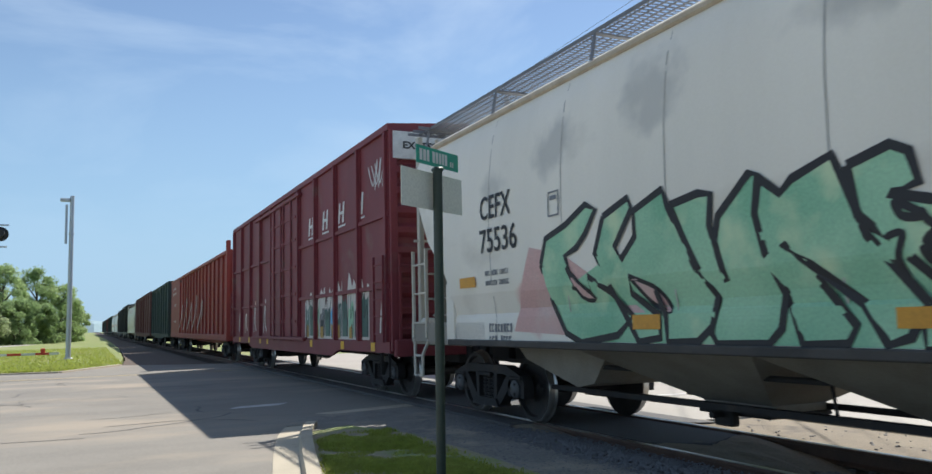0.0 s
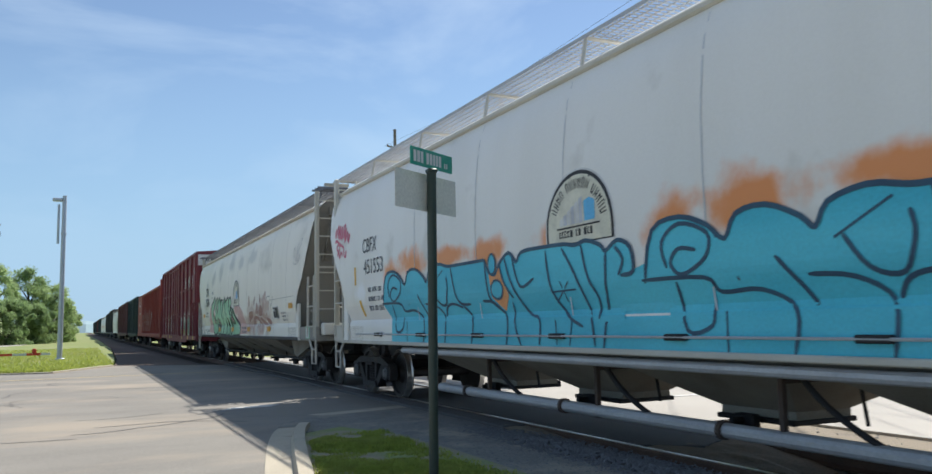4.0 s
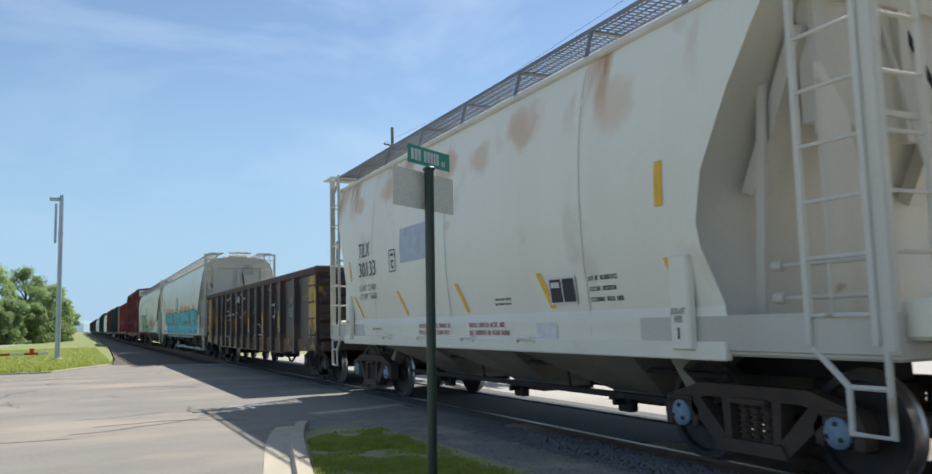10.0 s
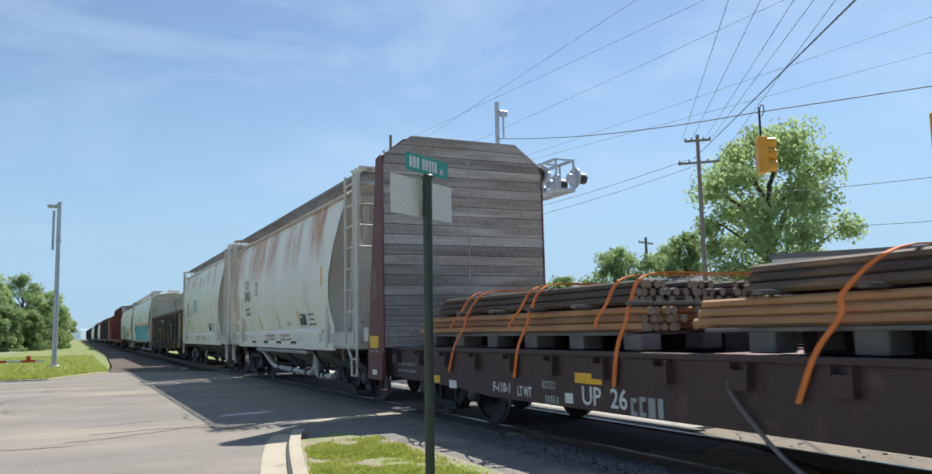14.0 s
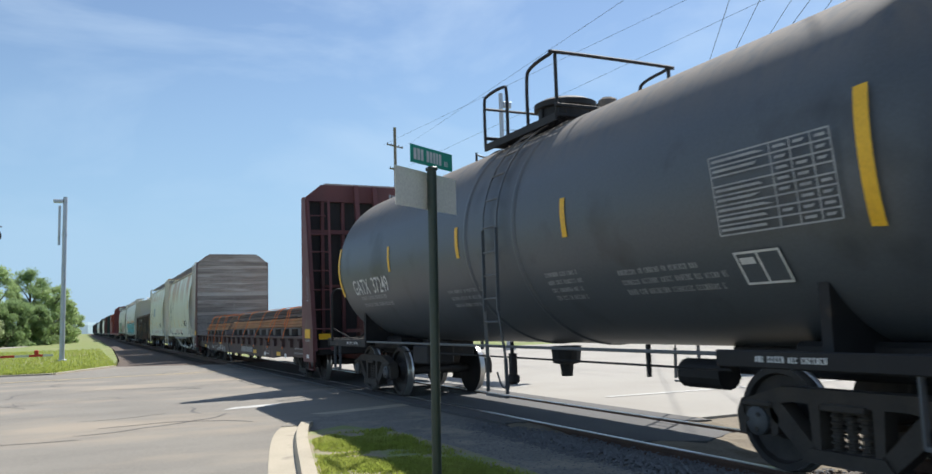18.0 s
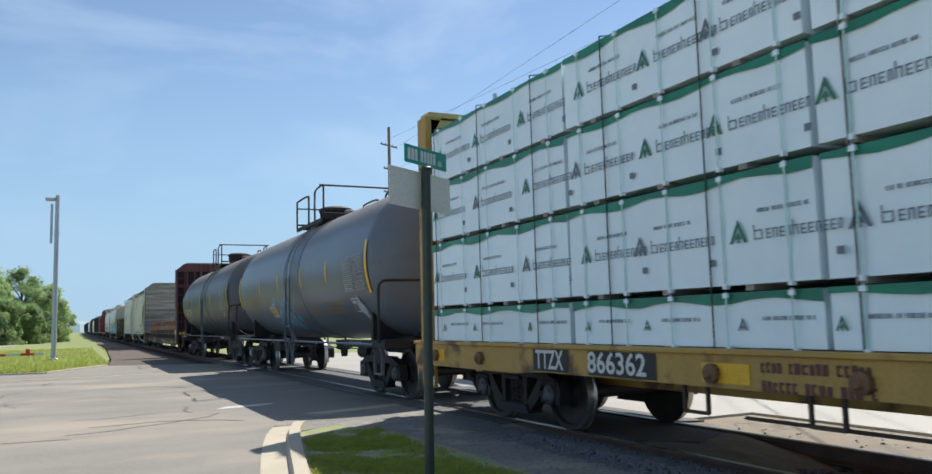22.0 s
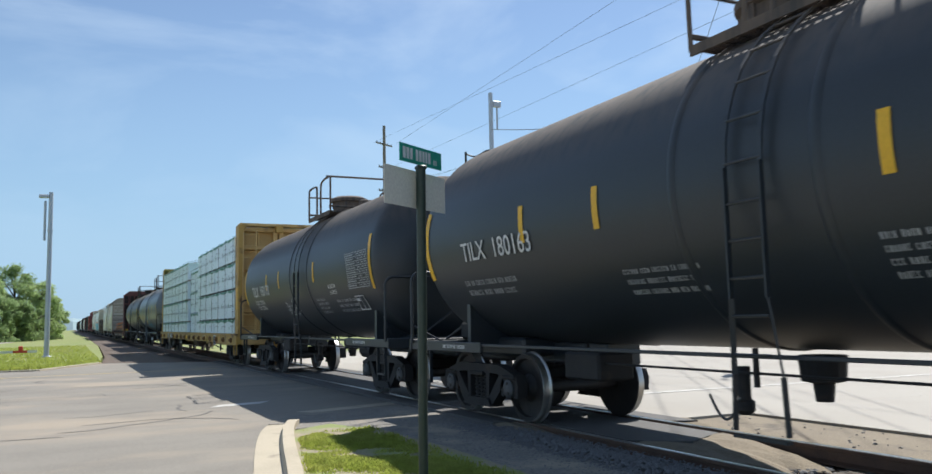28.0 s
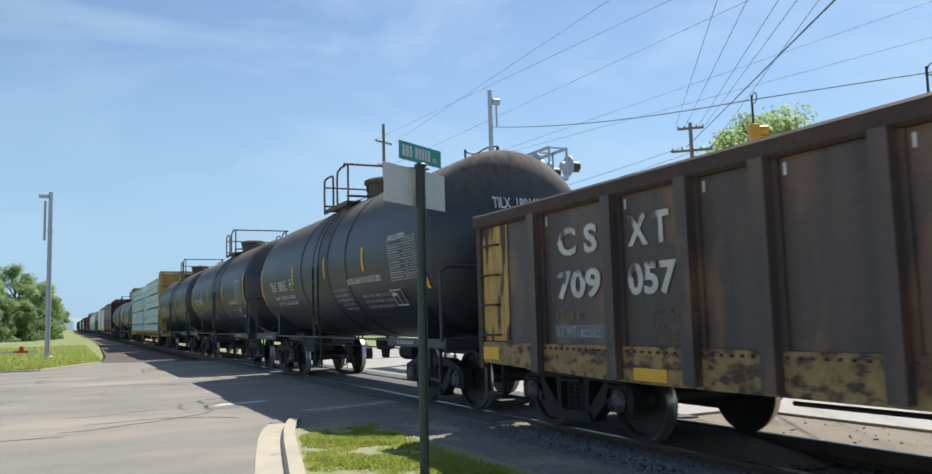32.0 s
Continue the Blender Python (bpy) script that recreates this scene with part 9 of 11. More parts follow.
def near_boxcar():
    car = boxcar(21.98, 6.5, 9.3, 8.52, "box_red", "oxide-red ribbed boxcar with white-topped end and low graffiti", 5.0)
    put = lambda y, z: (-1.512, y, z)
    g = Geo()
    # the railroad's large letters as plain italic bars
    for k, y in enumerate((-2.6, -3.9, -5.2, -6.5)):
        for a, b, c in ((0.0, 0.12, 0.0), (0.30, 0.12, 0.0)):
            yy = y - a
            patch_on(g, put, [(yy, 3.55), (yy - b, 3.55), (yy - b - 0.08, 3.98), (yy - 0.08, 3.98)])
        patch_on(g, put, [(y, 3.46), (y - 0.55, 3.46), (y - 0.55, 3.50), (y, 3.50)])
        patch_on(g, put, [(y - 0.1, 3.73), (y - 0.45, 3.73), (y - 0.45, 3.80), (y - 0.1, 3.80)])
    for i in range(3):
        y0 = -7.6 - 0.2 * i
        stroke_on(g, put, smooth_line([(y0 + 0.3, 4.4), (y0, 4.0), (y0 - 0.25, 4.45), (y0 - 0.1, 3.9)]), 0.04)
    rows_of_print(g, put, 1.9, 4.02, 0.0, 0, 0.1, 0.05, 3)
    part("white_lettering", g, "white_mark", car)
    rng = random.Random(3)
    def jag(y, wide, low, high, n=5):
        """A ragged upright patch of paint from y towards the rear."""
        up = [(y - wide * i / n + rng.uniform(-0.03, 0.03), high - rng.uniform(0, 0.35) * (high - low)) for i in range(n + 1)]
        return [(y - wide, low), (y, low)] + up
    for k in range(11):
        y = -2.25 - k * 0.45
        g = Geo()
        patch_on(g, lambda a, b: (-1.5085 - 0.001 * (k % 2), a, b), jag(y, 0.52, 1.08, 2.15 + rng.uniform(-0.15, 0.35)))
        part("pale_halo", g, "spray_pale", car)
        g = Geo()
        patch_on(g, lambda a, b: (-1.511 - 0.001 * (k % 2), a, b), jag(y - 0.06, 0.40, 1.14, 1.92 + rng.uniform(-0.1, 0.25), 3))
        letter = part("spray_letter", g, ("spray_forest", "spray_forest", "spray_green", "black_mark", "spray_forest", "spray_sky")[k % 6], car)
        h = Geo()
        stroke_on(h, lambda a, b: (-1.515, a, b), smooth_line([(y, 1.15), (y - 0.08, 1.9), (y - 0.25, 2.05), (y - 0.22, 1.5), (y - 0.40, 1.75), (y - 0.44, 1.12)], 4), 0.030)
        part("outline", h, "black_mark" if k % 3 else "white_mark", letter)
        if k % 3 != 1:
            g = Geo()
            patch_on(g, lambda a, b: (-1.5135, a, b), jag(y - 0.1, 0.26, 1.10, 1.42, 2))
            part("yellow_dab", g, "gon_yellow", car)
    for y in (7.0, 5.2, 3.3, 2.2, -3.0, -5.6, -7.6):
        g = Geo()
        patch_on(g, lambda a, b: (-1.556, a, b), [(y + 0.12, 0.88), (y - 0.12, 0.88), (y - 0.12, 1.04), (y + 0.12, 1.04)])
        part("reflector", g, "yellow_mark", car)
    g = Geo()
    g.box(-0.95, -0.60, -8.62, -8.63, 1.22, 1.36)
    part("reflector", g, "yellow_mark", car)
    g = Geo()
    for y0, s in ((7.4, 1), (6.2, -1), (4.6, 1), (3.0, 1), (-7.9, 1)):
        stroke_on(g, put, smooth_line([(y0, 1.2), (y0 - 0.1, 1.7), (y0 - 0.3, 2.0 + 0.2 * s), (y0 - 0.25, 1.5), (y0 - 0.45, 1.25)]), 0.07)
    part("pale_smear", g, "hopper_white", car)
    return car


def red_gondola():
    mid, half, hl = 43.9, 12.2, 11.7
    car = new_car("wood_chip_gondola", "tall bright-red open car with ribbed recessed sides", mid, 8.6, half, "freight car")
    x, z1 = 1.50, 4.42
    for s in (-1, 1):
        g = Geo()
        g.box(s * (x - 0.12), s * (x - 0.08), -hl, hl - 5.2, 1.05, z1 - 0.1)
        g.box(s * (x - 0.03), s * x, hl - 5.2, hl, 0.95, z1 - 0.02)
        part("side_sheet", g, "chip_red", car)
        g = Geo()
        g.box(s * (x - 0.14), s * (x + 0.03), -hl, hl, z1 - 0.14, z1, 0.02)
        g.box(s * (x - 0.14), s * (x + 0.03), -hl, hl, 0.86, 1.12, 0.02)
        part("chord", g, "chip_red", car)
        for k in range(14):
            y = -hl + 0.2 + k * 1.27
            g = Geo()
            g.box(s * (x - 0.09), s * x, y - 0.06, y + 0.06, 1.1, z1 - 0.1)
            part("rib", g, "chip_red", car)
        g = Geo()
        g.box(s * (x - 0.10), s * (x + 0.05), -hl - 0.12, -hl + 0.14, 0.86, z1 + 0.35, 0.01)
        part("corner_post", g, "chip_red", car)
    for e in (-1, 1):
        g = Geo()
        g.box(-x, x, e * hl - 0.04, e * hl + 0.04, 0.86, z1)
        for k in range(7):
            z = 1.3 + k * 0.45
            g.box(-x, x, e * hl, e * (hl + 0.1), z - 0.05, z + 0.05)
        part("end_wall", g, "chip_red", car)
    g = Geo()
    g.box(-x + 0.1, x - 0.1, -hl, hl, 0.95, 1.06)
    g.box(-0.3, 0.3, -hl, hl, 0.6, 0.95)
    part("floor", g, "chip_red", car)
    put = lambda y, z: (-x - 0.006, y, z)
    g = Geo()
    rows_of_print(g, put, 10.5, 3.9, 2.0, 2, 0.3, 0.12, 3)
    rows_of_print(g, put, 9.5, 2.9, 1.2, 2, 1.0, 0.15, 4)
    for k in range(5):
        y = 5.5 - k * 2.2
        stroke_on(g, put, smooth_line([(y + 1.2, 1.3), (y, 2.0), (y - 0.8, 2.7 + 0.3 * (k % 2)), (y - 0.6, 1.8)]), 0.09)
    part("white_scrawl", g, "white_mark", car)
    return car


def far_cars():
    M["far_green"] = surface("dark_green_car_paint", (0.02, 0.045, 0.045), (0.035, 0.05, 0.05), 0.8, STREAK, rough=0.6)
    M["far_brown"] = surface("brown_red_car_paint", (0.13, 0.035, 0.035), (0.09, 0.03, 0.03), 0.8, STREAK, rough=0.6)
    M["far_black"] = surface("sooty_car_paint", (0.025, 0.024, 0.024), (0.045, 0.04, 0.038), 0.8, STREAK, rough=0.6)
    tint = {"g": ("far_green", "dark green boxcar of the far part of the train"), "b": ("far_brown", "brown-red boxcar of the far part of the train"), "k": ("far_black", "sooty black boxcar of the far part of the train")}
    for mid, half, c, top in ((65.0, 8.6, "g", 4.6), (86.6, 12.6, "b", 4.7), (129.8, 10.0, "k", 4.9), (150.2, 10.0, "k", 4.7), (212, 10, "g", 4.7), (232.5, 10, "k", 4.7), (253, 10, "b", 4.7), (273.5, 10, "k", 4.7), (294, 10, "g", 4.7), (314.5, 10, "k", 4.7), (335, 10, "k", 4.7)):
        m, lab = tint[c]
        boxcar(mid, half - 3.0, half, half - 0.8, m, lab, top, False, 9)
    for mid, half in ((109.5, 9.9), (170.7, 9.9), (191.3, 9.9)):
        hopper("covered_hopper", "pale covered hopper of the far part of the train", mid, half - 2.2, half, WIDE_A, [(1.1, half - 2.2), (2.6, half - 1.3), (4.0, half - 0.6), (4.5, half - 0.5)], "hopper_cream" if mid < 150 else "hopper_white", 3)


# ---- ground, roads, track ----
M["grass"] = surface("mown_grass_ground", (0.19, 0.235, 0.065), (0.27, 0.275, 0.11), 0.35, fine=9.0, grain=0.5, rough=0.9, bump=0.6, bump_distance=0.05, spots=(0.29, 0.245, 0.14), spot_scale=0.25, spot_low=0.54, spot_high=0.70)
M["asphalt"] = surface("worn_pale_asphalt", (0.235, 0.214, 0.182), (0.185, 0.167, 0.143), 0.9, (0.5, 1.1, 1), low=0.40, high=0.64, fine=60.0, grain=0.4, rough=0.9, bump=0.5, spots=(0.305, 0.258, 0.200), spot_scale=0.5, spot_stretch=(0.6, 1.2, 1), spot_low=0.50, spot_high=0.68)
M["asphalt_dark"] = surface("darker_crossing_asphalt", (0.105, 0.102, 0.10), (0.075, 0.073, 0.072), 0.6, fine=70.0, grain=0.35, rough=0.85, bump=0.35)
# lighter than the near asphalt: glare towards the sun is in the colour
M["far_road"] = surface("pale_far_road", (0.35, 0.325, 0.285), (0.30, 0.275, 0.24), 0.4, fine=60, grain=0.25, rough=0.85, bump=0.2)
# albedo raised for bounce light; this ground lies out of view
M["bounce_street"] = surface("unseen_bounce_ground", (0.56, 0.52, 0.45), (0.49, 0.455, 0.39), 0.4, fine=60, grain=0.25, rough=0.85, bump=0.2)
M["concrete"] = surface("kerb_concrete", (0.46, 0.40, 0.30), (0.37, 0.32, 0.24), 1.5, fine=60.0, grain=0.3, rough=0.85, bump=0.3, spots=(0.27, 0.235, 0.185), spot_scale=2.2, spot_low=0.58, spot_high=0.7)
M["dirt"] = surface("dusty_gravel_shoulder", (0.235, 0.195, 0.14), (0.165, 0.135, 0.10), 1.2, fine=45, grain=0.5, rough=0.95, bump=0.6, spots=(0.10, 0.085, 0.07), spot_scale=1.5)
M["ballast"] = surface("track_ballast_bed", (0.125, 0.093, 0.072), (0.078, 0.060, 0.048), 1.6, fine=30, grain=0.6, rough=0.95, bump=0.8, bump_distance=0.03)
M["stone"] = surface("ballast_stone", (0.155, 0.158, 0.165), (0.10, 0.10, 0.104), 6.0, fine=40, grain=0.4, rough=0.9, bump=0.3)
M["rail_side"] = surface("rusty_rail", (0.13, 0.075, 0.05), (0.08, 0.05, 0.038), 4.0, rough=0.8)
M["tie"] = surface("creosoted_tie", (0.075, 0.06, 0.048), (0.11, 0.095, 0.08), 2.5, (4, 0.8, 4), rough=0.9)
M["crack"] = surface("crack_filler", (0.115, 0.107, 0.098), (0.18, 0.168, 0.152), 3.0, rough=0.9)
M["road_white"] = surface("worn_white_road_paint", (0.55, 0.54, 0.51), (0.36, 0.34, 0.31), 3.0, rough=0.7)
M["road_yellow"] = surface("worn_yellow_road_paint", (0.42, 0.33, 0.16), (0.30, 0.25, 0.17), 2.0, rough=0.75)
M["blade"] = surface("grass_blades", (0.34, 0.40, 0.075), (0.48, 0.47, 0.15), 1.3, fine=8.0, grain=0.5, rough=0.8, bump=0, glow=0.6)

M["verge_soil"] = surface("dry_gravelly_verge_soil", (0.33, 0.28, 0.20), (0.24, 0.22, 0.13), 0.9, fine=35, grain=0.5, rough=0.95, bump=0.6, bump_distance=0.02, spots=(0.22, 0.26, 0.09), spot_scale=1.1, spot_low=0.48, spot_high=0.62)
M["apron"] = surface("dark_gravel_apron", (0.235, 0.22, 0.195), (0.15, 0.14, 0.128), 2.2, low=0.38, high=0.62, fine=26, grain=0.6, rough=0.95, bump=0.9, bump_distance=0.03, spots=(0.31, 0.27, 0.21), spot_scale=1.6, spot_low=0.54, spot_high=0.66)
ROAD_Z, LAWN_Z = -0.06, -0.03


def sheet(name, polys, z, mat, label, category, thick=0.0, kind="structure", parent=None):
    g = Geo()
    for poly in polys:
        if thick:
            g.prism(poly, z - thick, z, "z")
        else:
            g.face(*[(x, y, z) for x, y in poly])
    ob = part(name, g, mat, parent)
    if label:
        tagged(ob, label, category, kind=kind)
    return ob


def rect(x0, x1, y0, y1):
    return [(x0, y0), (x1, y0), (x1, y1), (x0, y1)]


def arc(cx, cy, r, a0, a1, n=12):
    return [(cx + r * math.cos(radians(a0 + (a1 - a0) * i / n)), cy + r * math.sin(radians(a0 + (a1 - a0) * i / n))) for i in range(n + 1)]


# the kerb line: straight beside the street, then round towards the track
KERB = smooth_line([(0.55, -6.0), (0.75, 2.0), (1.25, 6.0), (1.68, 8.2), (2.15, 10.3), (2.52, 11.55), (2.95, 12.42), (3.55, 12.85), (4.4, 12.95)], 5)


def shifted(line, d):
    out = []
    for i, p in enumerate(line):
        a, b = line[max(i - 1, 0)], line[min(i + 1, len(line) - 1)]
        t = Vector((b[0] - a[0], b[1] - a[1])).normalized()
        out.append((p[0] + t.y * d, p[1] - t.x * d))
    return out


def grounds():
    sheet("ground", [rect(-2500, 2500, -1500, 4200)], -0.30, "grass", "wide flat grassland reaching the horizon", "ground")
    # crossing road and the street along the track, one slab
    slab = [(-10, -30), (0.4, -30)] + [(x + 0.05, y) for x, y in KERB] + [(4.42, 12.98), (5.2, 12.9), (5.2, 33.4), (1.2, 36.2), (-0.9, 31.9), (-2.6, 32.2), (-10, 32.25)]
    sheet("road", [slab], ROAD_Z, "asphalt", "worn pale asphalt street with fine cracks", "road", 0.24)
    # added ground outside the view, pale to brighten the shaded car sides
    sheet("street", [[(-60, -60), (-10.004, -60), (-10.004, 32.25), (-60, 32.6)]], ROAD_Z, "bounce_street", "unseen pale ground added to bounce light onto the train", "road", 0.24)
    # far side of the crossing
    sheet("road_beyond", [[(7.55, 9.0), (60, 9.0), (60, 40), (7.55, 40)], [(9.0, -40), (60, -40), (60, 8.996), (9.0, 8.996)]], ROAD_Z - 0.004, "far_road", "pale road beyond the track with sun glare in its colour", "road", 0.2)
    sheet("crossing", [[(5.204, 9.8), (5.56, 9.8), (5.56, 33.3), (5.204, 33.3)], [(5.70, 7.5), (6.25, 7.05), (6.95, 7.4), (7.0, 33.3), (5.70, 33.3)], [(7.14, 8.6), (7.546, 8.4), (7.546, 33.3), (7.14, 33.3)]], -0.012, "asphalt_dark",
          "dark asphalt infill between the rails at the crossing", "road", 0.22)
    sheet("shoulder", [[(7.16, -60), (9.0, -60), (9.0, 8.99), (7.56, 8.99), (7.55, 8.3), (7.16, 8.3)]], -0.10, "dirt", "dusty gravel shoulder beside the rails", "ground", 0.15)
    # verge lawn behind the kerb
    inner = shifted(KERB, 0.42)
    lawn = [p for p in inner if p[1] < 10.9] + [(3.35, 11.2), (3.75, 10.0), (3.85, 8.4), (3.8, 6.0), (3.6, 0.0), (3.4, -30), (0.9, -30)]
    sheet("verge", [lawn], LAWN_Z, "verge_soil", "patchy green grass verge behind the kerb", "grass", 0.2)
    pad = [(3.86, 8.4), (3.76, 10.0), (3.36, 11.2)] + [p for p in inner if 10.9 <= p[1] < 11.75] + [p for p in KERB if p[1] >= 11.75] + [(4.42, 12.9), (5.19, 12.85), (5.19, 9.6), (4.9, 8.0), (4.7, 5.0), (4.5, -30), (3.41, -30), (3.61, 0.0), (3.81, 6.0)]
    sheet("gravel_apron", [pad], -0.045, "apron", "grey gravel apron between verge and track", "gravel", 0.2)
    sheet("field", [[(-60, 32.7), (-2.6, 32.3), (-0.9, 32.0), (1.15, 36.3), (1.6, 44), (2.2, 70), (2.6, 140), (2.6, 420), (-120, 420), (-120, 32.7)]], -0.02, "grass", "mown roadside grass beyond the street", "grass", 0.25)
    sheet("lane", [[(1.7, 44.1), (2.3, 70), (2.7, 140), (2.7, 420), (4.3, 420), (4.3, 36), (5.2, 33.5), (5.2, 33.41), (1.3, 36.4)]], -0.07, "ballast", "grey gravel strip along the track", "gravel", 0.2)
    sheet("path", [[(-60, 82), (-8.5, 88), (-5.6, 99), (-4.6, 118), (-6.4, 118), (-8, 101), (-11, 93), (-60, 88)]], -0.012, "far_road", "pale path through the grass", "path", 0.1)


def kerbs():
    k = thing("kerb", "pale concrete kerb and gutter curving round the corner", "kerb", kind="structure")
    last = next(i for i, p in enumerate(KERB) if p[1] >= 11.75)
    cuts = list(range(0, last, 3))
    low, mid, hi, back = KERB, shifted(KERB, 0.28), shifted(KERB, 0.31), shifted(KERB, 0.45)
    for a, b in zip(cuts, cuts[1:] + [last]):
        if b <= a:
            continue
        g = Geo()
        def drop(i):
            return 0.09 if KERB[i][1] < 11.4 else 0.09 - 0.085 * min(1, (i - cutoff) / 6)
        cutoff = next(i for i, p in enumerate(KERB) if p[1] >= 11.4)
        for i in range(a, b):
            j = i + 1
            q = lambda line, n, z: (*line[n], z)
            zi, zj = ROAD_Z + drop(i), ROAD_Z + drop(j)
            g.face(q(low, i, ROAD_Z + 0.006), q(low, j, ROAD_Z + 0.006), q(mid, j, ROAD_Z + 0.012), q(mid, i, ROAD_Z + 0.012))
            g.face(q(mid, i, ROAD_Z + 0.012), q(mid, j, ROAD_Z + 0.012), q(hi, j, zj), q(hi, i, zi))
            g.face(q(hi, i, zi), q(hi, j, zj), q(back, j, zj), q(back, i, zi))
            g.face(q(back, i, zi), q(back, j, zj), q(back, j, -0.3), q(back, i, -0.3))
        part("kerb_stone", g, "concrete", k)
    k2 = thing("kerb", "low kerb along the far edge of the street", "kerb", kind="structure")
    g = Geo()
    far = [(-60, 32.55), (-2.6, 32.15), (-0.9, 31.85), (1.2, 36.2)]
    for (xa, ya), (xb, yb) in zip(far, far[1:]):
        g.bar((xa, ya, -0.045), (xb, yb, -0.045), 0.20, 0.07)
    part("kerb_stone", g, "concrete", k2)


def markings():
    sheet("stop_bar", [[(2.28, 14.92), (3.2, 15.05), (3.45, 15.45), (2.55, 15.30)]], ROAD_Z + 0.004, "road_white", "worn white road marking patch", "road marking")
    sheet("centre_line", [[(-12, 27.6), (4.6, 28.1), (4.6, 28.35), (-12, 27.85)]], ROAD_Z + 0.004, "road_yellow", "faded yellow road line", "road marking")
    sheet("edge_line", [[(8.6, 12.2), (30, 10.9), (30, 11.05), (8.6, 12.35)]], ROAD_Z + 0.004, "road_white", "worn white road line", "road marking")
    sheet("concrete_strip", [[(3.6, 12.95), (5.2, 13.35), (5.2, 13.75), (3.4, 13.25)]], ROAD_Z + 0.003, "concrete", "pale strip at the crossing edge", "pavement")
    rng = random.Random(9)
    g = Geo()
    for k in range(34):
        x, y = rng.uniform(-7, 2.6), rng.uniform(12, 29)
        if x > 1.2 and y < 14:
            continue
        pts, a = [], rng.choice((0.05, 0.25, -0.2, 1.4, 3.0))
        for i in range(rng.randint(8, 20)):
            pts.append((x, y))
            a += rng.uniform(-0.45, 0.45)
            x += 0.22 * math.cos(a)
            y += 0.22 * math.sin(a) * 0.8
        stroke_on(g, lambda p, q: (p, q, ROAD_Z + 0.004), pts, rng.uniform(0.02, 0.055))
    tagged(part("road_crack", g, "crack"), "dark crack lines wandering over the old asphalt", "cracks", kind="stuff")


def track():
    t = thing("railway_track", "standard-gauge railway track with worn rails on timber ties", "railway", kind="structure")
    Y0, Y1 = -260.0, 900.0
    for s in (-1, 1):
        x = TRACK_X + s * 0.7535
        g = Geo()
        prof = [(-0.07, -0.18), (0.07, -0.18), (0.07, -0.165), (0.012, -0.14), (0.010, -0.05), (0.034, -0.04), (0.036, -0.008), (0.026, 0.0), (-0.026, 0.0), (-0.036, -0.008), (-0.034, -0.04), (-0.010, -0.05), (-0.012, -0.14), (-0.07, -0.165)]
        g.prism([(x + p, z) for p, z in prof], Y0, Y1, "y")
        me = g.mesh("rail", 30)
        me.materials.append(M["rail_side"])
        me.materials.append(M["tread"])
        for p in me.polygons:
            if p.normal.z > 0.7 and p.center.z > -0.01:
                p.material_index = 1
        part("rail", me, None, t)
    g = Geo()
    y = Y0
    k = 0
    tie = Geo().box(-1.3, 1.3, -0.115, 0.115, -0.36, -0.185, 0.012).mesh("tie")
    tie.materials.append(M["tie"])
    while y < 9.0:
        if y > -14:
            part("tie", tie, None, t, m=pose(TRACK_X + 0.02 * math.sin(k * 2.1), y, 0, 0, 0, 0.6 * math.sin(k * 1.3)))
        else:
            g.box(TRACK_X - 1.3, TRACK_X + 1.3, y - 0.115, y + 0.115, -0.36, -0.185)
        y += 0.53
        k += 1
    y = 33.6
    while y < 200:
        g.box(TRACK_X - 1.3, TRACK_X + 1.3, y - 0.115, y + 0.115, -0.36, -0.185)
        y += 0.53
    tagged(part("tie_row", g, "tie", t), kind="stuff")
    bed = Geo()
    for y0, y1 in ((Y0, 9.0), (33.5, Y1)):
        bed.prism([(TRACK_X - 2.6, -0.42), (TRACK_X - 1.7, -0.235), (TRACK_X - 0.9, -0.215), (TRACK_X + 0.9, -0.215), (TRACK_X + 1.7, -0.235), (TRACK_X + 2.6, -0.42)], y0, y1, "y")
    tagged(part("ballast_bed", bed, "ballast"), "stone ballast bed below the track", "ballast", kind="structure")
    # loose stones
    rng = random.Random(2)
    shapes = []
    for q in range(6):
        pts = []
        for a in range(3):
            for b in range(6):
                th, ph = math.pi * (a + 0.6) / 3.2, 2 * math.pi * b / 6
                r = rng.uniform(0.7, 1.15)
                pts.append((r * math.sin(th) * math.cos(ph), r * math.sin(th) * math.sin(ph), 0.75 * r * math.cos(th)))
        fs = [(a * 6 + b, a * 6 + (b + 1) % 6, a * 6 + 6 + (b + 1) % 6, a * 6 + 6 + b) for a in range(2) for b in range(6)] + [tuple(range(6)), tuple(range(12, 18))[::-1]]
        shapes.append((pts, fs))
    v, f = [], []
    def drop(x, y, z, size):
        pts, fs = shapes[rng.randrange(6)]
        k = len(v)
        a = rng.uniform(0, 6.28)
        c, s = math.cos(a), math.sin(a)
        sx, sy, sz = size * rng.uniform(0.7, 1.3), size * rng.uniform(0.7, 1.3), size * rng.uniform(0.6, 1.0)
        v.extend((x + c * p[0] * sx - s * p[1] * sy, y + s * p[0] * sx + c * p[1] * sy, z + p[2] * sz) for p in pts)
        f.extend(tuple(k + i for i in q) for q in fs)
    for i in range(13000):
        y = rng.uniform(0, 11.2) if i % 4 else rng.uniform(-12, 9)
        x = rng.gauss(4.95, 0.30) if i % 3 else rng.uniform(3.6, 5.4)
        if x > 5.5 or x < 3.5 or (y > 9.6 and x > 5.18):
            continue
        heap = max(0.0, 1 - abs(x - 5.0) / 0.45) * min(1.0, max(0.0, (10.5 - y) / 2.0))
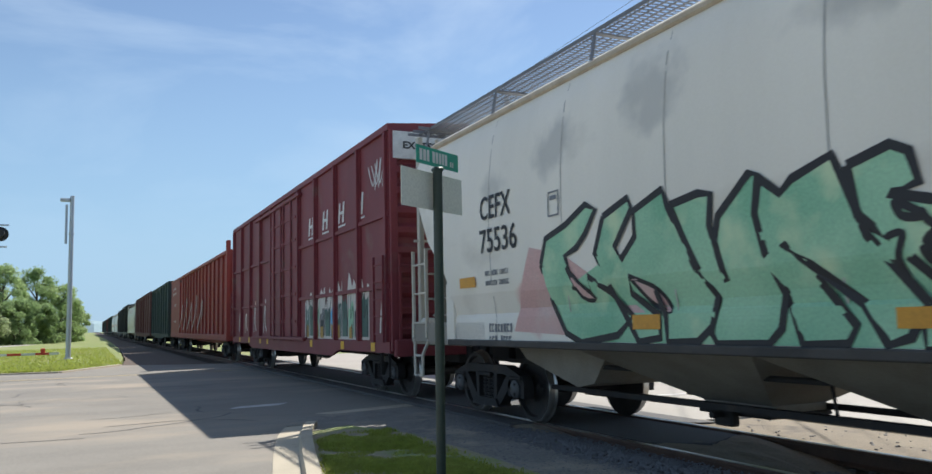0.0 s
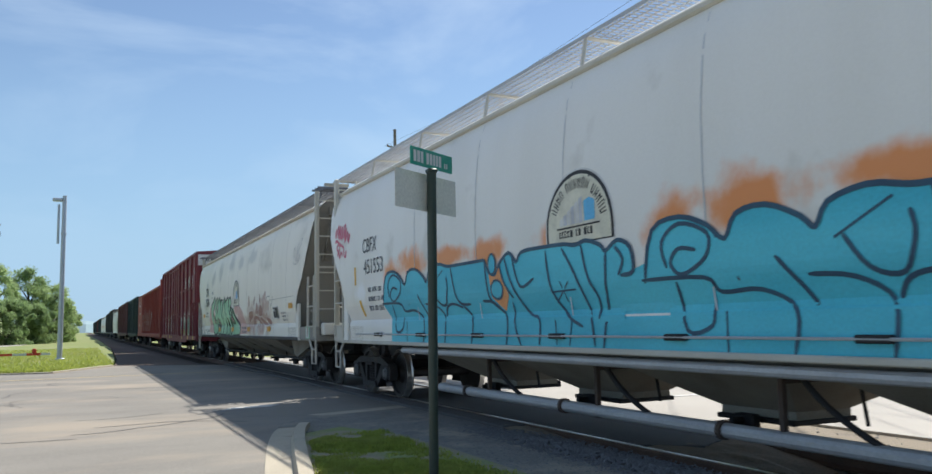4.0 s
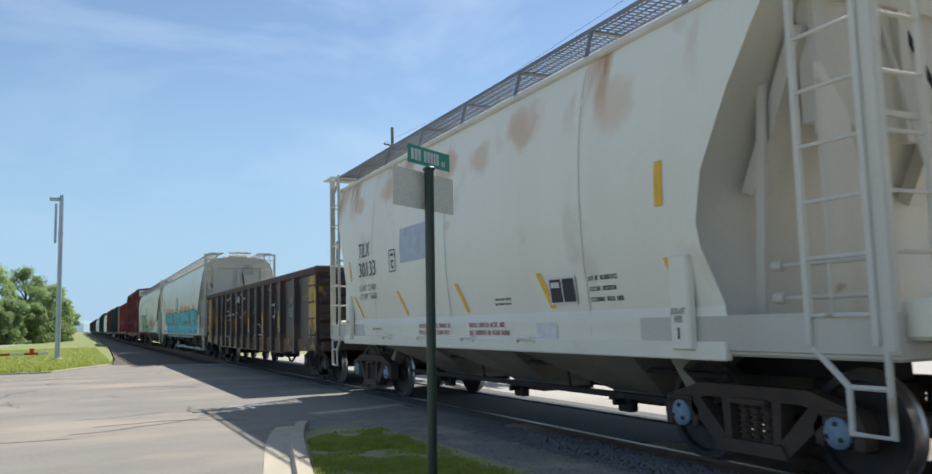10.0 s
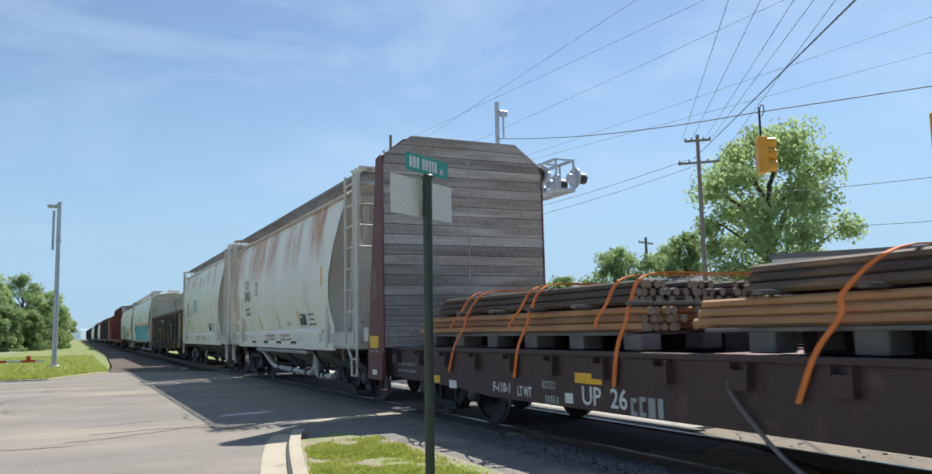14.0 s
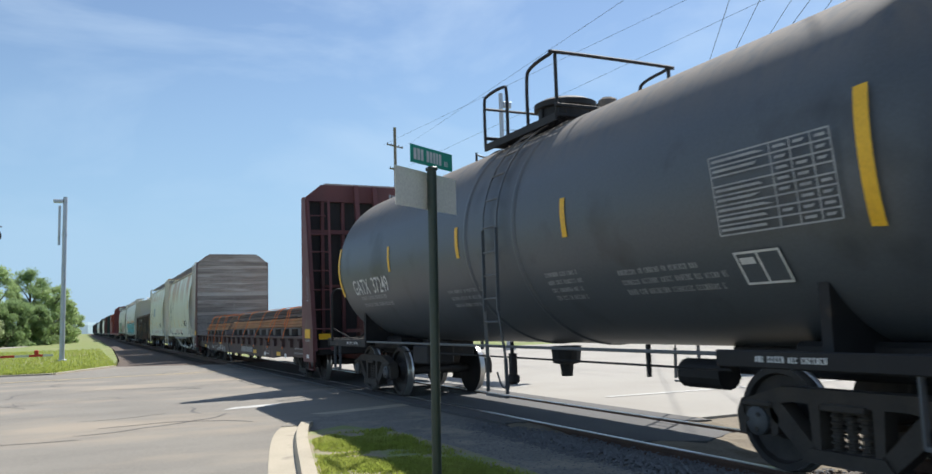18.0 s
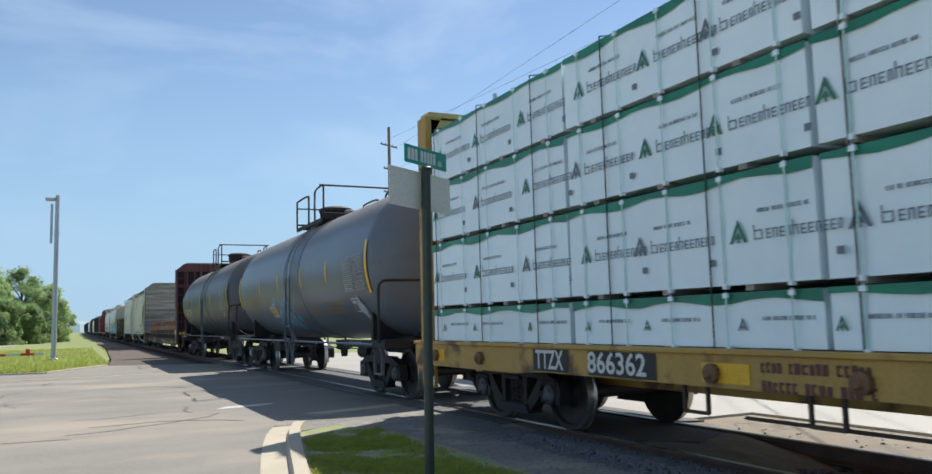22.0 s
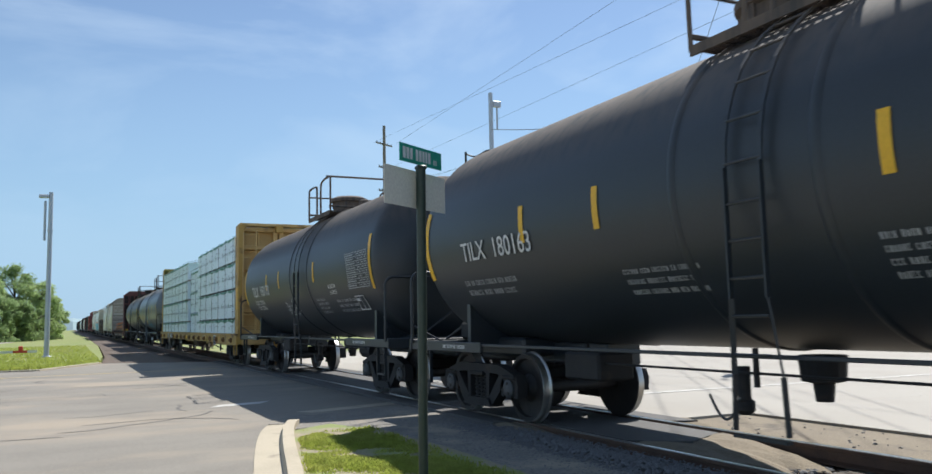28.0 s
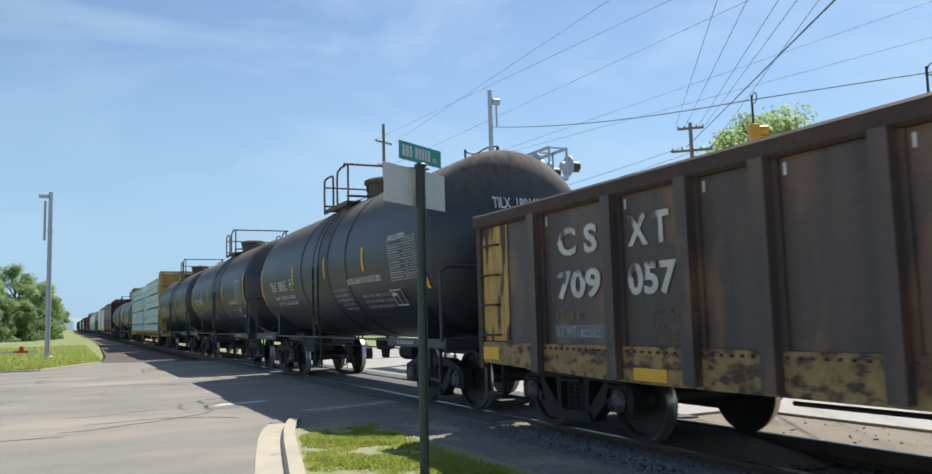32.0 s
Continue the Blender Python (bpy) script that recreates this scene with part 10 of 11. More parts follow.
        drop(x, y, -0.05 + 0.03 * heap, rng.uniform(0.008, 0.018) + 0.026 * heap * rng.random())
    for i in range(4200):
        x, y = rng.uniform(5.66, 7.05), rng.uniform(-10, 7.2)
        if 5.55 < x < 5.68 or 7.04 < x < 7.17:
            continue
        drop(x, y, -0.20, rng.uniform(0.015, 0.042))
    for i in range(350):
        drop(rng.uniform(7.2, 9.6), rng.uniform(-8, 9.5), -0.10, rng.uniform(0.008, 0.028))
    me = bpy.data.meshes.new("ballast_stones")
    me.from_pydata(v, [], f)
    me.materials.append(M["stone"])
    tagged(new("ballast_stones", me), "loose grey ballast stones beside and between the rails", "stones", kind="stuff")


def blades(name, label, count, seed, where, high, wide=0.008, mat="blade"):
    rng = random.Random(seed)
    v, f = [], []
    n = 0
    while n < count:
        x, y, z, k = where(rng)
        n += 1
        if x is None:
            continue
        a, h, lean = rng.uniform(0, 6.28), high * rng.uniform(0.5, 1.3) * k, rng.uniform(0.1, 0.7)
        dx, dy = math.cos(a), math.sin(a)
        b = rng.uniform(0, 6.28)
        lx, ly = math.cos(b) * lean * h, math.sin(b) * lean * h
        i = len(v)
        v += [(x - dx * wide, y - dy * wide, z), (x + dx * wide, y + dy * wide, z), (x + dx * wide * 0.7 + lx * 0.4, y + dy * wide * 0.7 + ly * 0.4, z + h * 0.6), (x - dx * wide * 0.7 + lx * 0.4, y - dy * wide * 0.7 + ly * 0.4, z + h * 0.6), (x + lx, y + ly, z + h)]
        f += [(i, i + 1, i + 2, i + 3), (i + 3, i + 2, i + 4)]
    me = bpy.data.meshes.new(name)
    me.from_pydata(v, [], f)
    me.materials.append(M[mat])
    tagged(new(name, me), label, "grass", kind="stuff")


def verge_grass():
    def where(rng):
        y = rng.uniform(6.3, 11.0)
        x0 = interp([(6.0, 1.72), (8.2, 2.15), (10.3, 2.65), (11.2, 3.0)], y)
        x = rng.uniform(x0, 3.9)
        d = noise.noise(Vector((x * 1.1, y * 1.1, 3.0))) + 0.5 * noise.noise(Vector((x * 4.0, y * 4.0, 8.0)))
        edge = min(1.0, (10.5 - y) * 1.2, (3.75 - x) * 2.2, (x - x0) * 5.0)
        if rng.random() > edge * (0.62 + 1.5 * d):
            return None, None, None, None
        return x, y, LAWN_Z - 0.005, 0.65 + 0.6 * d
    blades("verge_grass", "short bright green grass blades on the verge", 95000, 5, where, 0.052, 0.007)

    def where2(rng):
        y = 32.4 + rng.random() ** 2 * 40
        x = rng.uniform(-9, 1.3)
        if y < 36.3 and x > -0.9 + (y - 32) * 0.46:
            return None, None, None, None
        return x, y, -0.03, 1.0
    blades("roadside_grass", "longer grass at the edge of the field", 26000, 6, where2, 0.11, 0.014)


def crossing_edge():
    """Broken asphalt and dirt that ramps down from the crossing into the track bed."""
    rng = random.Random(31)
    for name, x0, x1, y, reach, low in (("crossing_edge", 5.70, 7.0, 7.12, 1.7, -0.20), ("crossing_edge", 5.20, 5.56, 9.82, 1.4, -0.11), ("crossing_edge", 7.14, 7.6, 8.5, 1.2, -0.12)):
        n, m = 12, 8
        v, f = [], []
        for i in range(n + 1):
            x = x0 + (x1 - x0) * i / n
            far = reach * (0.75 + 0.45 * noise.noise(Vector((x * 3.0, y, 1.0))))
            for k in range(m + 1):
                u = k / m
                z = -0.014 + (low + 0.014) * u ** 1.5 + (0.025 * noise.noise(Vector((x * 7, u * far * 7, 2.0))) if 0 < k < m else 0)
                v.append((x, y + 0.25 - (far + 0.25) * u, min(z, -0.008)))
        for i in range(n):
            for k in range(m):
                a = i * (m + 1) + k
                f.append((a, a + m + 1, a + m + 2, a + 1))
        me = bpy.data.meshes.new(name)
        me.from_pydata(v, [], f)
        me.materials.append(M["dirt"])
        tagged(new(name, me), "broken asphalt and dirt at the crossing edge", "ground", kind="structure")


crossing_edge()


# ---- street furniture and surroundings ----
M["post_green"] = surface("dark_green_sign_post", (0.035, 0.055, 0.045), (0.05, 0.065, 0.055), 4.0, rough=0.5, metal=0.2)
M["sign_green"] = surface("green_sign_sheeting", (0.005, 0.33, 0.22), (0.004, 0.28, 0.19), 5.0, rough=0.4)
M["sign_back"] = surface("bare_aluminium_sign_back", (0.80, 0.76, 0.66), (0.73, 0.69, 0.60), 3.0, rough=0.6)
M["galv_pole"] = surface("galvanised_pole", (0.46, 0.50, 0.56), (0.39, 0.43, 0.48), 2.0, (3, 3, 0.5), rough=0.5, metal=0.4)
M["wood_pole"] = surface("grey_utility_pole", (0.23, 0.20, 0.18), (0.17, 0.15, 0.13), 2.0, (4, 4, 0.3), rough=0.9)
M["black_metal"] = surface("black_signal_housing", (0.015, 0.015, 0.016), (0.03, 0.03, 0.03), 4.0, rough=0.5)
M["signal_yellow"] = surface("yellow_signal_housing", (0.62, 0.30, 0.02), (0.52, 0.25, 0.02), 3.0, rough=0.5)
M["wire"] = plain("dark_wire", (0.085, 0.10, 0.12))
M["red_lens"] = plain("dull_red_lens", (0.30, 0.03, 0.03), 0.3)
M["gate_red"] = plain("red_gate_stripe", (0.55, 0.05, 0.03))
M["bark"] = surface("grey_brown_bark", (0.10, 0.08, 0.06), (0.06, 0.05, 0.04), 3.0, (4, 4, 0.6), rough=0.95)
M["leaf"] = surface("fresh_green_leaves", (0.43, 0.54, 0.25), (0.34, 0.46, 0.20), 0.35, fine=2.5, grain=0.5, rough=0.7, bump=0, glow=0.6)
M["leaf_dark"] = surface("deep_green_leaves", (0.32, 0.43, 0.19), (0.25, 0.36, 0.15), 0.35, fine=2.5, grain=0.5, rough=0.7, bump=0, glow=0.6)
M["leaf_grey"] = surface("silvery_green_leaves", (0.45, 0.52, 0.29), (0.36, 0.43, 0.22), 0.35, fine=2.5, grain=0.5, rough=0.7, bump=0, glow=0.6)


def street_sign():
    # stands on the verge; the blade's own axis is turned to the street
    px, py = 2.76, 6.46
    s = thing("street_sign", "green street name blade and bare sign back on a dark post", "street sign", m=pose(px, py, 0))
    g = Geo()
    g.tube([(0.04, 0.12, -0.25), (0.015, 0.03, 1.2), (-0.03, -0.10, 2.70)], 0.042, 12)
    g.box(-0.075, 0.015, -0.145, -0.055, 2.69, 2.73, 0.012)
    part("post", g, "post_green", s, smooth=40)
    m = pose(-0.03, -0.11, 2.805, 0, 0, SIGN_TURN)
    g = Geo()
    g.box(-0.315, 0.315, -0.004, 0.004, -0.078, 0.078, 0.0)
    blade = part("name_blade", g, "sign_green", s, m=m)
    for side in (-1, 1):
        x = -0.275
        for w, h in ((0.040, 0.098), (0.042, 0.098), (0.036, 0.098), (0, 0), (0.038, 0.098), (0.038, 0.098), (0.034, 0.098), (0.030, 0.098), (0.038, 0.098), (0, 0), (0.020, 0.045), (0.018, 0.045)):
            if w:
                g = Geo()
                g.face((x, side * 0.0055, -0.048), (x + w, side * 0.0055, -0.048), (x + w, side * 0.0055, -0.048 + h), (x, side * 0.0055, -0.048 + h))
                part("name_bar", g, "white_mark", blade)
            x += (w or 0.022) + 0.012
    g = Geo()
    g.box(-0.47, 0.47, -0.0025, 0.0025, -0.165, 0.165)
    p = part("sign_plate", g, "sign_back", s, "bare metal back of a traffic sign", m=pose(-0.045, -0.025, 2.525, 0, 0, PLATE_TURN))
    for z in (-0.11, 0.11):
        g = Geo()
        g.lathe([(-0.012, 0.012), (0.008, 0.012)], 8, "y", (0, 0, z))
        part("bolt", g, "galv_pole", p)


def lamp_mast(x, y, top, label, name="signal_pole", r=0.16):
    s = thing(name, label, "pole", m=pose(x, y, 0))
    g = Geo()
    g.tube([(0, 0, -0.3), (0, 0, top * 0.5), (0, 0, top)], r, 14, radii=[r, r * 0.92, r * 0.82])
    g.box(-r * 1.8, r * 1.8, -r * 1.8, r * 1.8, -0.1, 0.06, 0.02)
    g.lathe([(top * 0.76, r * 1.1), (top * 0.77, r * 1.1)], 14, "z")
    part("shaft", g, "galv_pole", s, smooth=40)
    return s


def left_side():
    s = lamp_mast(-0.9, 45.2, 8.25, "tall galvanised signal pole standing in the grass", r=0.125)
    g = Geo()
    g.box(-0.55, -0.1, -0.12, 0.12, 7.95, 8.12, 0.03)
    g.tube([(-0.25, 0, 5.8), (-0.25, 0, 7.8)], 0.06, 8)
    part("camera_bracket", g, "galv_pole", s)
    # lowered crossing arm, red and white
    gate = thing("crossing_gate", "lowered red and white crossing gate arm over the grass", "crossing gate", m=pose(-3.35, 50.0, -0.25))
    g = Geo()
    g.box(-9.0, 1.9, -0.03, 0.03, 0.38, 0.50, 0.0)
    part("arm", g, "white_mark", gate)
    for k in range(8):
        g = Geo()
        x = 0.75 - k * 1.36
        g.box(x, x + 0.68, -0.035, 0.035, 0.375, 0.505)
        part("red_stripe", g, "gate_red", gate)
    g = Geo()
    g.box(1.0, 1.22, -0.06, 0.06, 0.5, 0.74, 0.03)
    part("arm_light", g, "gate_red", gate)
    g = Geo()
    g.box(-9.6, -8.9, -0.3, 0.3, -0.3, 1.2, 0.05)
    part("mechanism", g, "galv_pole", gate)
    # signal lights at the edge of view, on their own cantilever
    c = thing("crossing_signal", "black crossing signal lights on a metal mast", "railway signal", m=pose(-3.62, 37.8, -1.1))
    g = Geo()
    g.tube([(-0.6, 0, -0.3), (-0.6, 0, 7.4)], 0.1, 12)
    g.bar((-0.6, 0, 6.9), (0.55, 0, 6.9), 0.06)
    g.bar((-0.6, 0, 6.0), (0.5, 0, 6.0), 0.06)
    part("mast", g, "galv_pole", c)
    for x, z in ((0.25, 6.52), (-0.3, 6.52)):
        g = Geo()
        g.lathe([(-0.02, 0.30), (0.0, 0.30), (0.02, 0.16), (0.14, 0.15)], 18, "y", (x, 0, z))
        g.lathe([(-0.35, 0.16), (-0.02, 0.17)], 16, "y", (x, 0, z))
        part("lamp_head", g, "black_metal", c)


def leaf_cloud(name, centres, count, size, seed, mat, parent):
    """A crown of many small leaf clumps round the given balls (x, y, z, r)."""
    rng = random.Random(seed)
    v, f = [], []
    for i in range(count):
        cx, cy, cz, r = centres[rng.randrange(len(centres))]
        d = Vector((rng.gauss(0, 1), rng.gauss(0, 1), rng.gauss(0, 1))).normalized()
        rr = r * rng.uniform(0.15, 1.25)
        p = Vector((cx, cy, cz)) + Vector((d.x * rr, d.y * rr, d.z * rr * 0.85))
        n = (d + Vector((rng.uniform(-0.8, 0.8), rng.uniform(-0.8, 0.8), rng.uniform(-0.8, 0.8)))).normalized()
        a = n.orthogonal().normalized()
        b = n.cross(a)
        s = size * rng.uniform(0.5, 1.4)
        t = rng.uniform(0, 6.28)
        u, w = a * math.cos(t) + b * math.sin(t), b * math.cos(t) - a * math.sin(t)
        k = len(v)
        v += [tuple(p + u * s), tuple(p + w * s * 0.55 + n * s * 0.15), tuple(p - u * s * 0.9), tuple(p - w * s * 0.6 + n * s * 0.1)]
        f.append((k, k + 1, k + 2, k + 3))
    me = bpy.data.meshes.new(name)
    me.from_pydata(v, [], f)
    return part(name, me, mat, parent)


def tree(x, y, high, wide, label, seed, mat="leaf", count=5200, size=0.30, trunk=0.25, low=0.15, name="tree"):
    rng = random.Random(seed)
    t = thing(name, label, "tree", m=pose(x, y, -0.1))
    g = Geo()
    g.tube([(0, 0, 0), (0.1, 0, high * 0.2), (0.0, 0.1, high * 0.45), (0.1, 0, high * 0.75)], trunk, 9, radii=[trunk * 1.3, trunk, trunk * 0.7, trunk * 0.25])
    balls = []
    n = 46
    for i in range(n):
        a = 2.4 * i + rng.uniform(-0.5, 0.5)
        h = (i + 0.5) / n
        z = high * (low + (0.97 - low) * h)
        env = wide * math.sqrt(max(0.05, 1 - (abs(h - 0.42) / 0.62) ** 2.2))
        reach = env * rng.uniform(0.25, 0.88)
        p = (reach * math.cos(a), reach * math.sin(a), z + rng.uniform(-0.03, 0.03) * high)
        if i % 2 == 0:
            g.tube([(0, 0, max(0.2, z - high * 0.22)), (p[0] * 0.5, p[1] * 0.5, z - high * 0.08), (p[0] * 0.9, p[1] * 0.9, z)], 0.05, 6, radii=[trunk * 0.45, trunk * 0.28, trunk * 0.1])
        balls.append((*p, wide * rng.uniform(0.14, 0.27)))
    balls.append((0, 0, high * 0.95, wide * 0.18))
    part("trunk", g, "bark", t, smooth=50)
    leaf_cloud("crown", balls, count, size, seed + 1, mat, t)
    return t


def trees():
    rows = ((-17.5, 112, 11.2, 5.2, "leaf", 1), (-13.6, 116, 12.0, 4.6, "leaf", 2), (-9.6, 112, 12.2, 4.0, "leaf", 3), (-6.3, 120, 12.4, 3.8, "leaf_dark", 4), (-3.4, 118, 9.4, 3.2, "leaf", 5), (-15.2, 104, 8.2, 4.0, "leaf_grey", 6),
            (-11.0, 103, 7.6, 3.8, "leaf_grey", 7), (-7.4, 106, 6.5, 3.0, "leaf_dark", 8), (-22.5, 114, 12.0, 5.5, "leaf_dark", 9), (-4.9, 110, 6.0, 2.6, "leaf_dark", 10), (-27, 108, 11, 5, "leaf", 11), (-2.0, 126, 7.0, 2.4, "leaf", 12))
    for x, y, h, w, mat, seed in rows:
        lab = "silvery green bushy tree at the edge of the grass" if mat == "leaf_grey" else "leafy green tree in a dense row beyond the grass"
        tree(x, y, h * 0.78, w * 0.95, lab, seed, mat, 20000, 0.12, 0.22, 0.03)


def cable(g, a, b, sag, r=0.014, n=14):
    pts = []
    for i in range(n + 1):
        t = i / n
        pts.append((a[0] + (b[0] - a[0]) * t, a[1] + (b[1] - a[1]) * t, a[2] + (b[2] - a[2]) * t - sag * 4 * t * (1 - t)))
    g.tube(pts, r, 5)


def utility_pole(x, y, top, label, arms, turn, r=0.16, mat="wood_pole"):
    p = thing("utility_pole", label, "utility pole", "utility poles", m=pose(x, y, 0, 0, 0, turn))
    g = Geo()
    g.tube([(0, 0, -0.4), (0, 0, top / 2), (0, 0, top)], r, 10, radii=[r, r * 0.85, r * 0.7])
    part("shaft", g, mat, p, smooth=40)
    for z, w in arms:
        g = Geo()
        g.box(-w, w, -0.06, 0.06, z - 0.07, z + 0.07, 0.01)
        for k in (-0.92, -0.45, 0.45, 0.92):
            g.lathe([(0.07, 0.035), (0.14, 0.06), (0.2, 0.035)], 8, "z", (k * w, 0, z))
        part("crossarm", g, mat, p)
    return p


def cantilever():
    X, Y = 11.8, 25.4
    c = thing("cantilever_signal", "grey trussed cantilever arm with black crossing lights", "railway signal", m=pose(X, Y, 0))
    g = Geo()
    g.tube([(0, 0, -0.3), (0, 0, 5.2)], 0.155, 14)
    g.box(-0.28, 0.28, -0.28, 0.28, 5.0, 5.14, 0.02)
    g.box(-0.2, 0.2, -0.35, 0.3, -0.1, 0.15, 0.02)
    part("mast", g, "sign_back", c, smooth=40)
    L, z0, z1, w = 7.35, 5.05, 5.88, 0.28
    g = Geo()
    for x in (-w, w):
        for z in (z0, z1):
            g.bar((x, 0.35, z), (x, -L, z), 0.07)
        n = 11
        for k in range(n + 1):
            y = 0.35 - (L + 0.35) * k / n
            g.bar((x, y, z0), (x, y, z1), 0.045)
    for k in range(12):
        y = 0.35 - (L + 0.35) * k / 11
        g.bar((-w, y, z0), (w, y, z0), 0.04)
        g.bar((-w, y, z1), (w, y, z1), 0.04)
    part("truss", g, "galv_pole", c)
    g = Geo()
    g.box(-w + 0.04, w - 0.04, -L + 0.05, 0.3, z0 + 0.04, z0 + 0.07)
    part("catwalk", g, "galv_pole", c)
    def light(name, x, y, z, face):
        p = Geo()
        s = face
        p.lathe([(s * -0.02, 0.30), (s * 0.0, 0.30), (s * 0.02, 0.14), (s * 0.20, 0.12)], 20, "x", (x, y, z))
        ob = part("lamp_head", p, "galv_pole", c)
        h = Geo()
        h.lathe([(s * -0.02, 0.16), (s * -0.34, 0.15)], 16, "x", (x, y, z))
        h.f = [q for q in h.f if len(q) == 4]
        part("hood", h, "black_metal", ob)
        h = Geo()
        h.lathe([(s * -0.022, 0.14), (s * -0.035, 0.10)], 16, "x", (x, y, z))
        part("lens", h, "red_lens", ob)
    for y in (-L + 0.35, -L + 1.35, -L + 2.5):
        light("lamp", w + 0.25, y, z0 + 0.42, -1)
        light("lamp", -w - 0.15, y + 0.1, z0 + 0.45, 1)
    def facing(x, z, e):
        p = Geo()
        p.lathe([(e * 0.02, 0.30), (0.0, 0.30), (e * -0.02, 0.14), (e * -0.20, 0.12)], 20, "y", (x, -0.30, z))
        ob = part("lamp_head", p, "black_metal", c)
        h = Geo()
        h.lathe([(e * 0.02, 0.16), (e * 0.30, 0.15)], 16, "y", (x, -0.30, z))
        h.f = [q for q in h.f if len(q) == 4]
        part("hood", h, "black_metal", ob)
        h = Geo()
        h.lathe([(e * 0.022, 0.15), (e * 0.035, 0.10)], 16, "y", (x, -0.30, z))
        part("lens", h, "red_lens", ob)
    g = Geo()
    g.bar((0.0, -0.22, 3.45), (1.35, -0.22, 3.45), 0.06)
    part("lamp_bracket", g, "galv_pole", c)
    facing(0.42, 3.48, -1)
    facing(1.30, 3.48, -1)
    facing(0.86, 3.48, 1)
    for a in (45, -45):
        g = Geo()
        m = pose(0.42, -0.22 - (0.012 if a < 0 else 0.0), 4.14, 0, a, 0)
        g.box(-0.58, 0.58, -0.01, 0.0, -0.10, 0.10, 0.0, m)
        part("crossbuck_blade", g, "white_mark", c)
    # gate arm mechanism beside it
    return c


def street_lamp(x, y, top, turn):
    s = thing("street_lamp", "black post-top street lamp on a curved arm", "street lamp", m=pose(x, y, 0, 0, 0, turn))
    g = Geo()
    g.tube([(0, 0, -0.2), (0, 0, top)], 0.07, 10, radii=[0.09, 0.06])
    g.tube(smooth_line([(0, 0, top - 0.1), (0.5, 0, top - 0.25), (1.1, 0, top + 0.05), (1.7, 0, top + 0.15)]), 0.04, 8)
    part("post", g, "black_metal", s)
    g = Geo()
    g.lathe([(top + 0.15, 0.04), (top - 0.05, 0.10), (top - 0.18, 0.16), (top - 0.32, 0.32), (top - 0.36, 0.34)], 16, "z", (1.7, 0, 0))
    g.lathe([(top - 0.36, 0.2), (top - 0.52, 0.12)], 12, "z", (1.7, 0, 0))
    part("shade", g, "black_metal", s)
    return s


def traffic_light(x, y, z, turn):
    s = thing("traffic_light", "yellow three-lamp traffic light hung from a span wire", "traffic light", "traffic lights", m=pose(x, y, z, 0, 0, turn))
    g = Geo()
    g.box(-0.19, 0.19, -0.14, 0.14, -0.55, 0.55, 0.03)
    part("housing", g, "signal_yellow", s)
    for k in (-1, 0, 1):
        g = Geo()
        g.lathe([(-0.14, 0.165), (-0.40, 0.165)], 14, "y", (0, 0, k * 0.35))
        g.f = [q for q in g.f if len(q) == 4]
        part("visor", g, "signal_yellow", s)
        g = Geo()
        g.lathe([(-0.142, 0.14), (-0.16, 0.08)], 12, "y", (0, 0, k * 0.35))
        part("lens", g, "black_metal", s)
    g = Geo()
    g.tube([(0, 0, 0.55), (0, 0, 1.45)], 0.035, 8)
    g.tube([(0.22 * math.cos(t) - 0.25, 0, 1.30 + 0.16 * math.sin(t)) for t in [k * 0.5 for k in range(13)]], 0.018, 5)
    part("hanger", g, "black_metal", s)


def house(x, y, turn, w, d, h, label, roof, wall, storey=1):
    b = thing("house", label, "building", m=pose(x, y, -0.1, 0, 0, turn))
    g = Geo()
    g.box(-w / 2, w / 2, -d / 2, d / 2, 0, h)
    part("wall", g, wall, b)
    g = Geo()
    if roof:
        g.prism([(-d / 2 - 0.4, h), (0, h + roof), (d / 2 + 0.4, h)], -w / 2 - 0.4, w / 2 + 0.4)
    else:
        g.box(-w / 2 - 0.15, w / 2 + 0.15, -d / 2 - 0.15, d / 2 + 0.15, h, h + 0.3)
    part("roof", g, "roof_grey", b)
    for f in range(storey):
        for k in range(max(2, int(w / 3))):
            xx = -w / 2 + w * (k + 0.5) / max(2, int(w / 3))
            z = 1.0 + f * 2.7
            g = Geo()
            g.box(xx - 0.55, xx + 0.55, -d / 2 - 0.05, -d / 2 - 0.004, z, z + 1.3)
            wd = part("window", g, "white_mark", b)
            g = Geo()
            g.box(xx - 0.46, xx + 0.46, -d / 2 - 0.06, -d / 2 - 0.052, z + 0.08, z + 1.22)
            part("pane", g, "pane", wd)
    return b


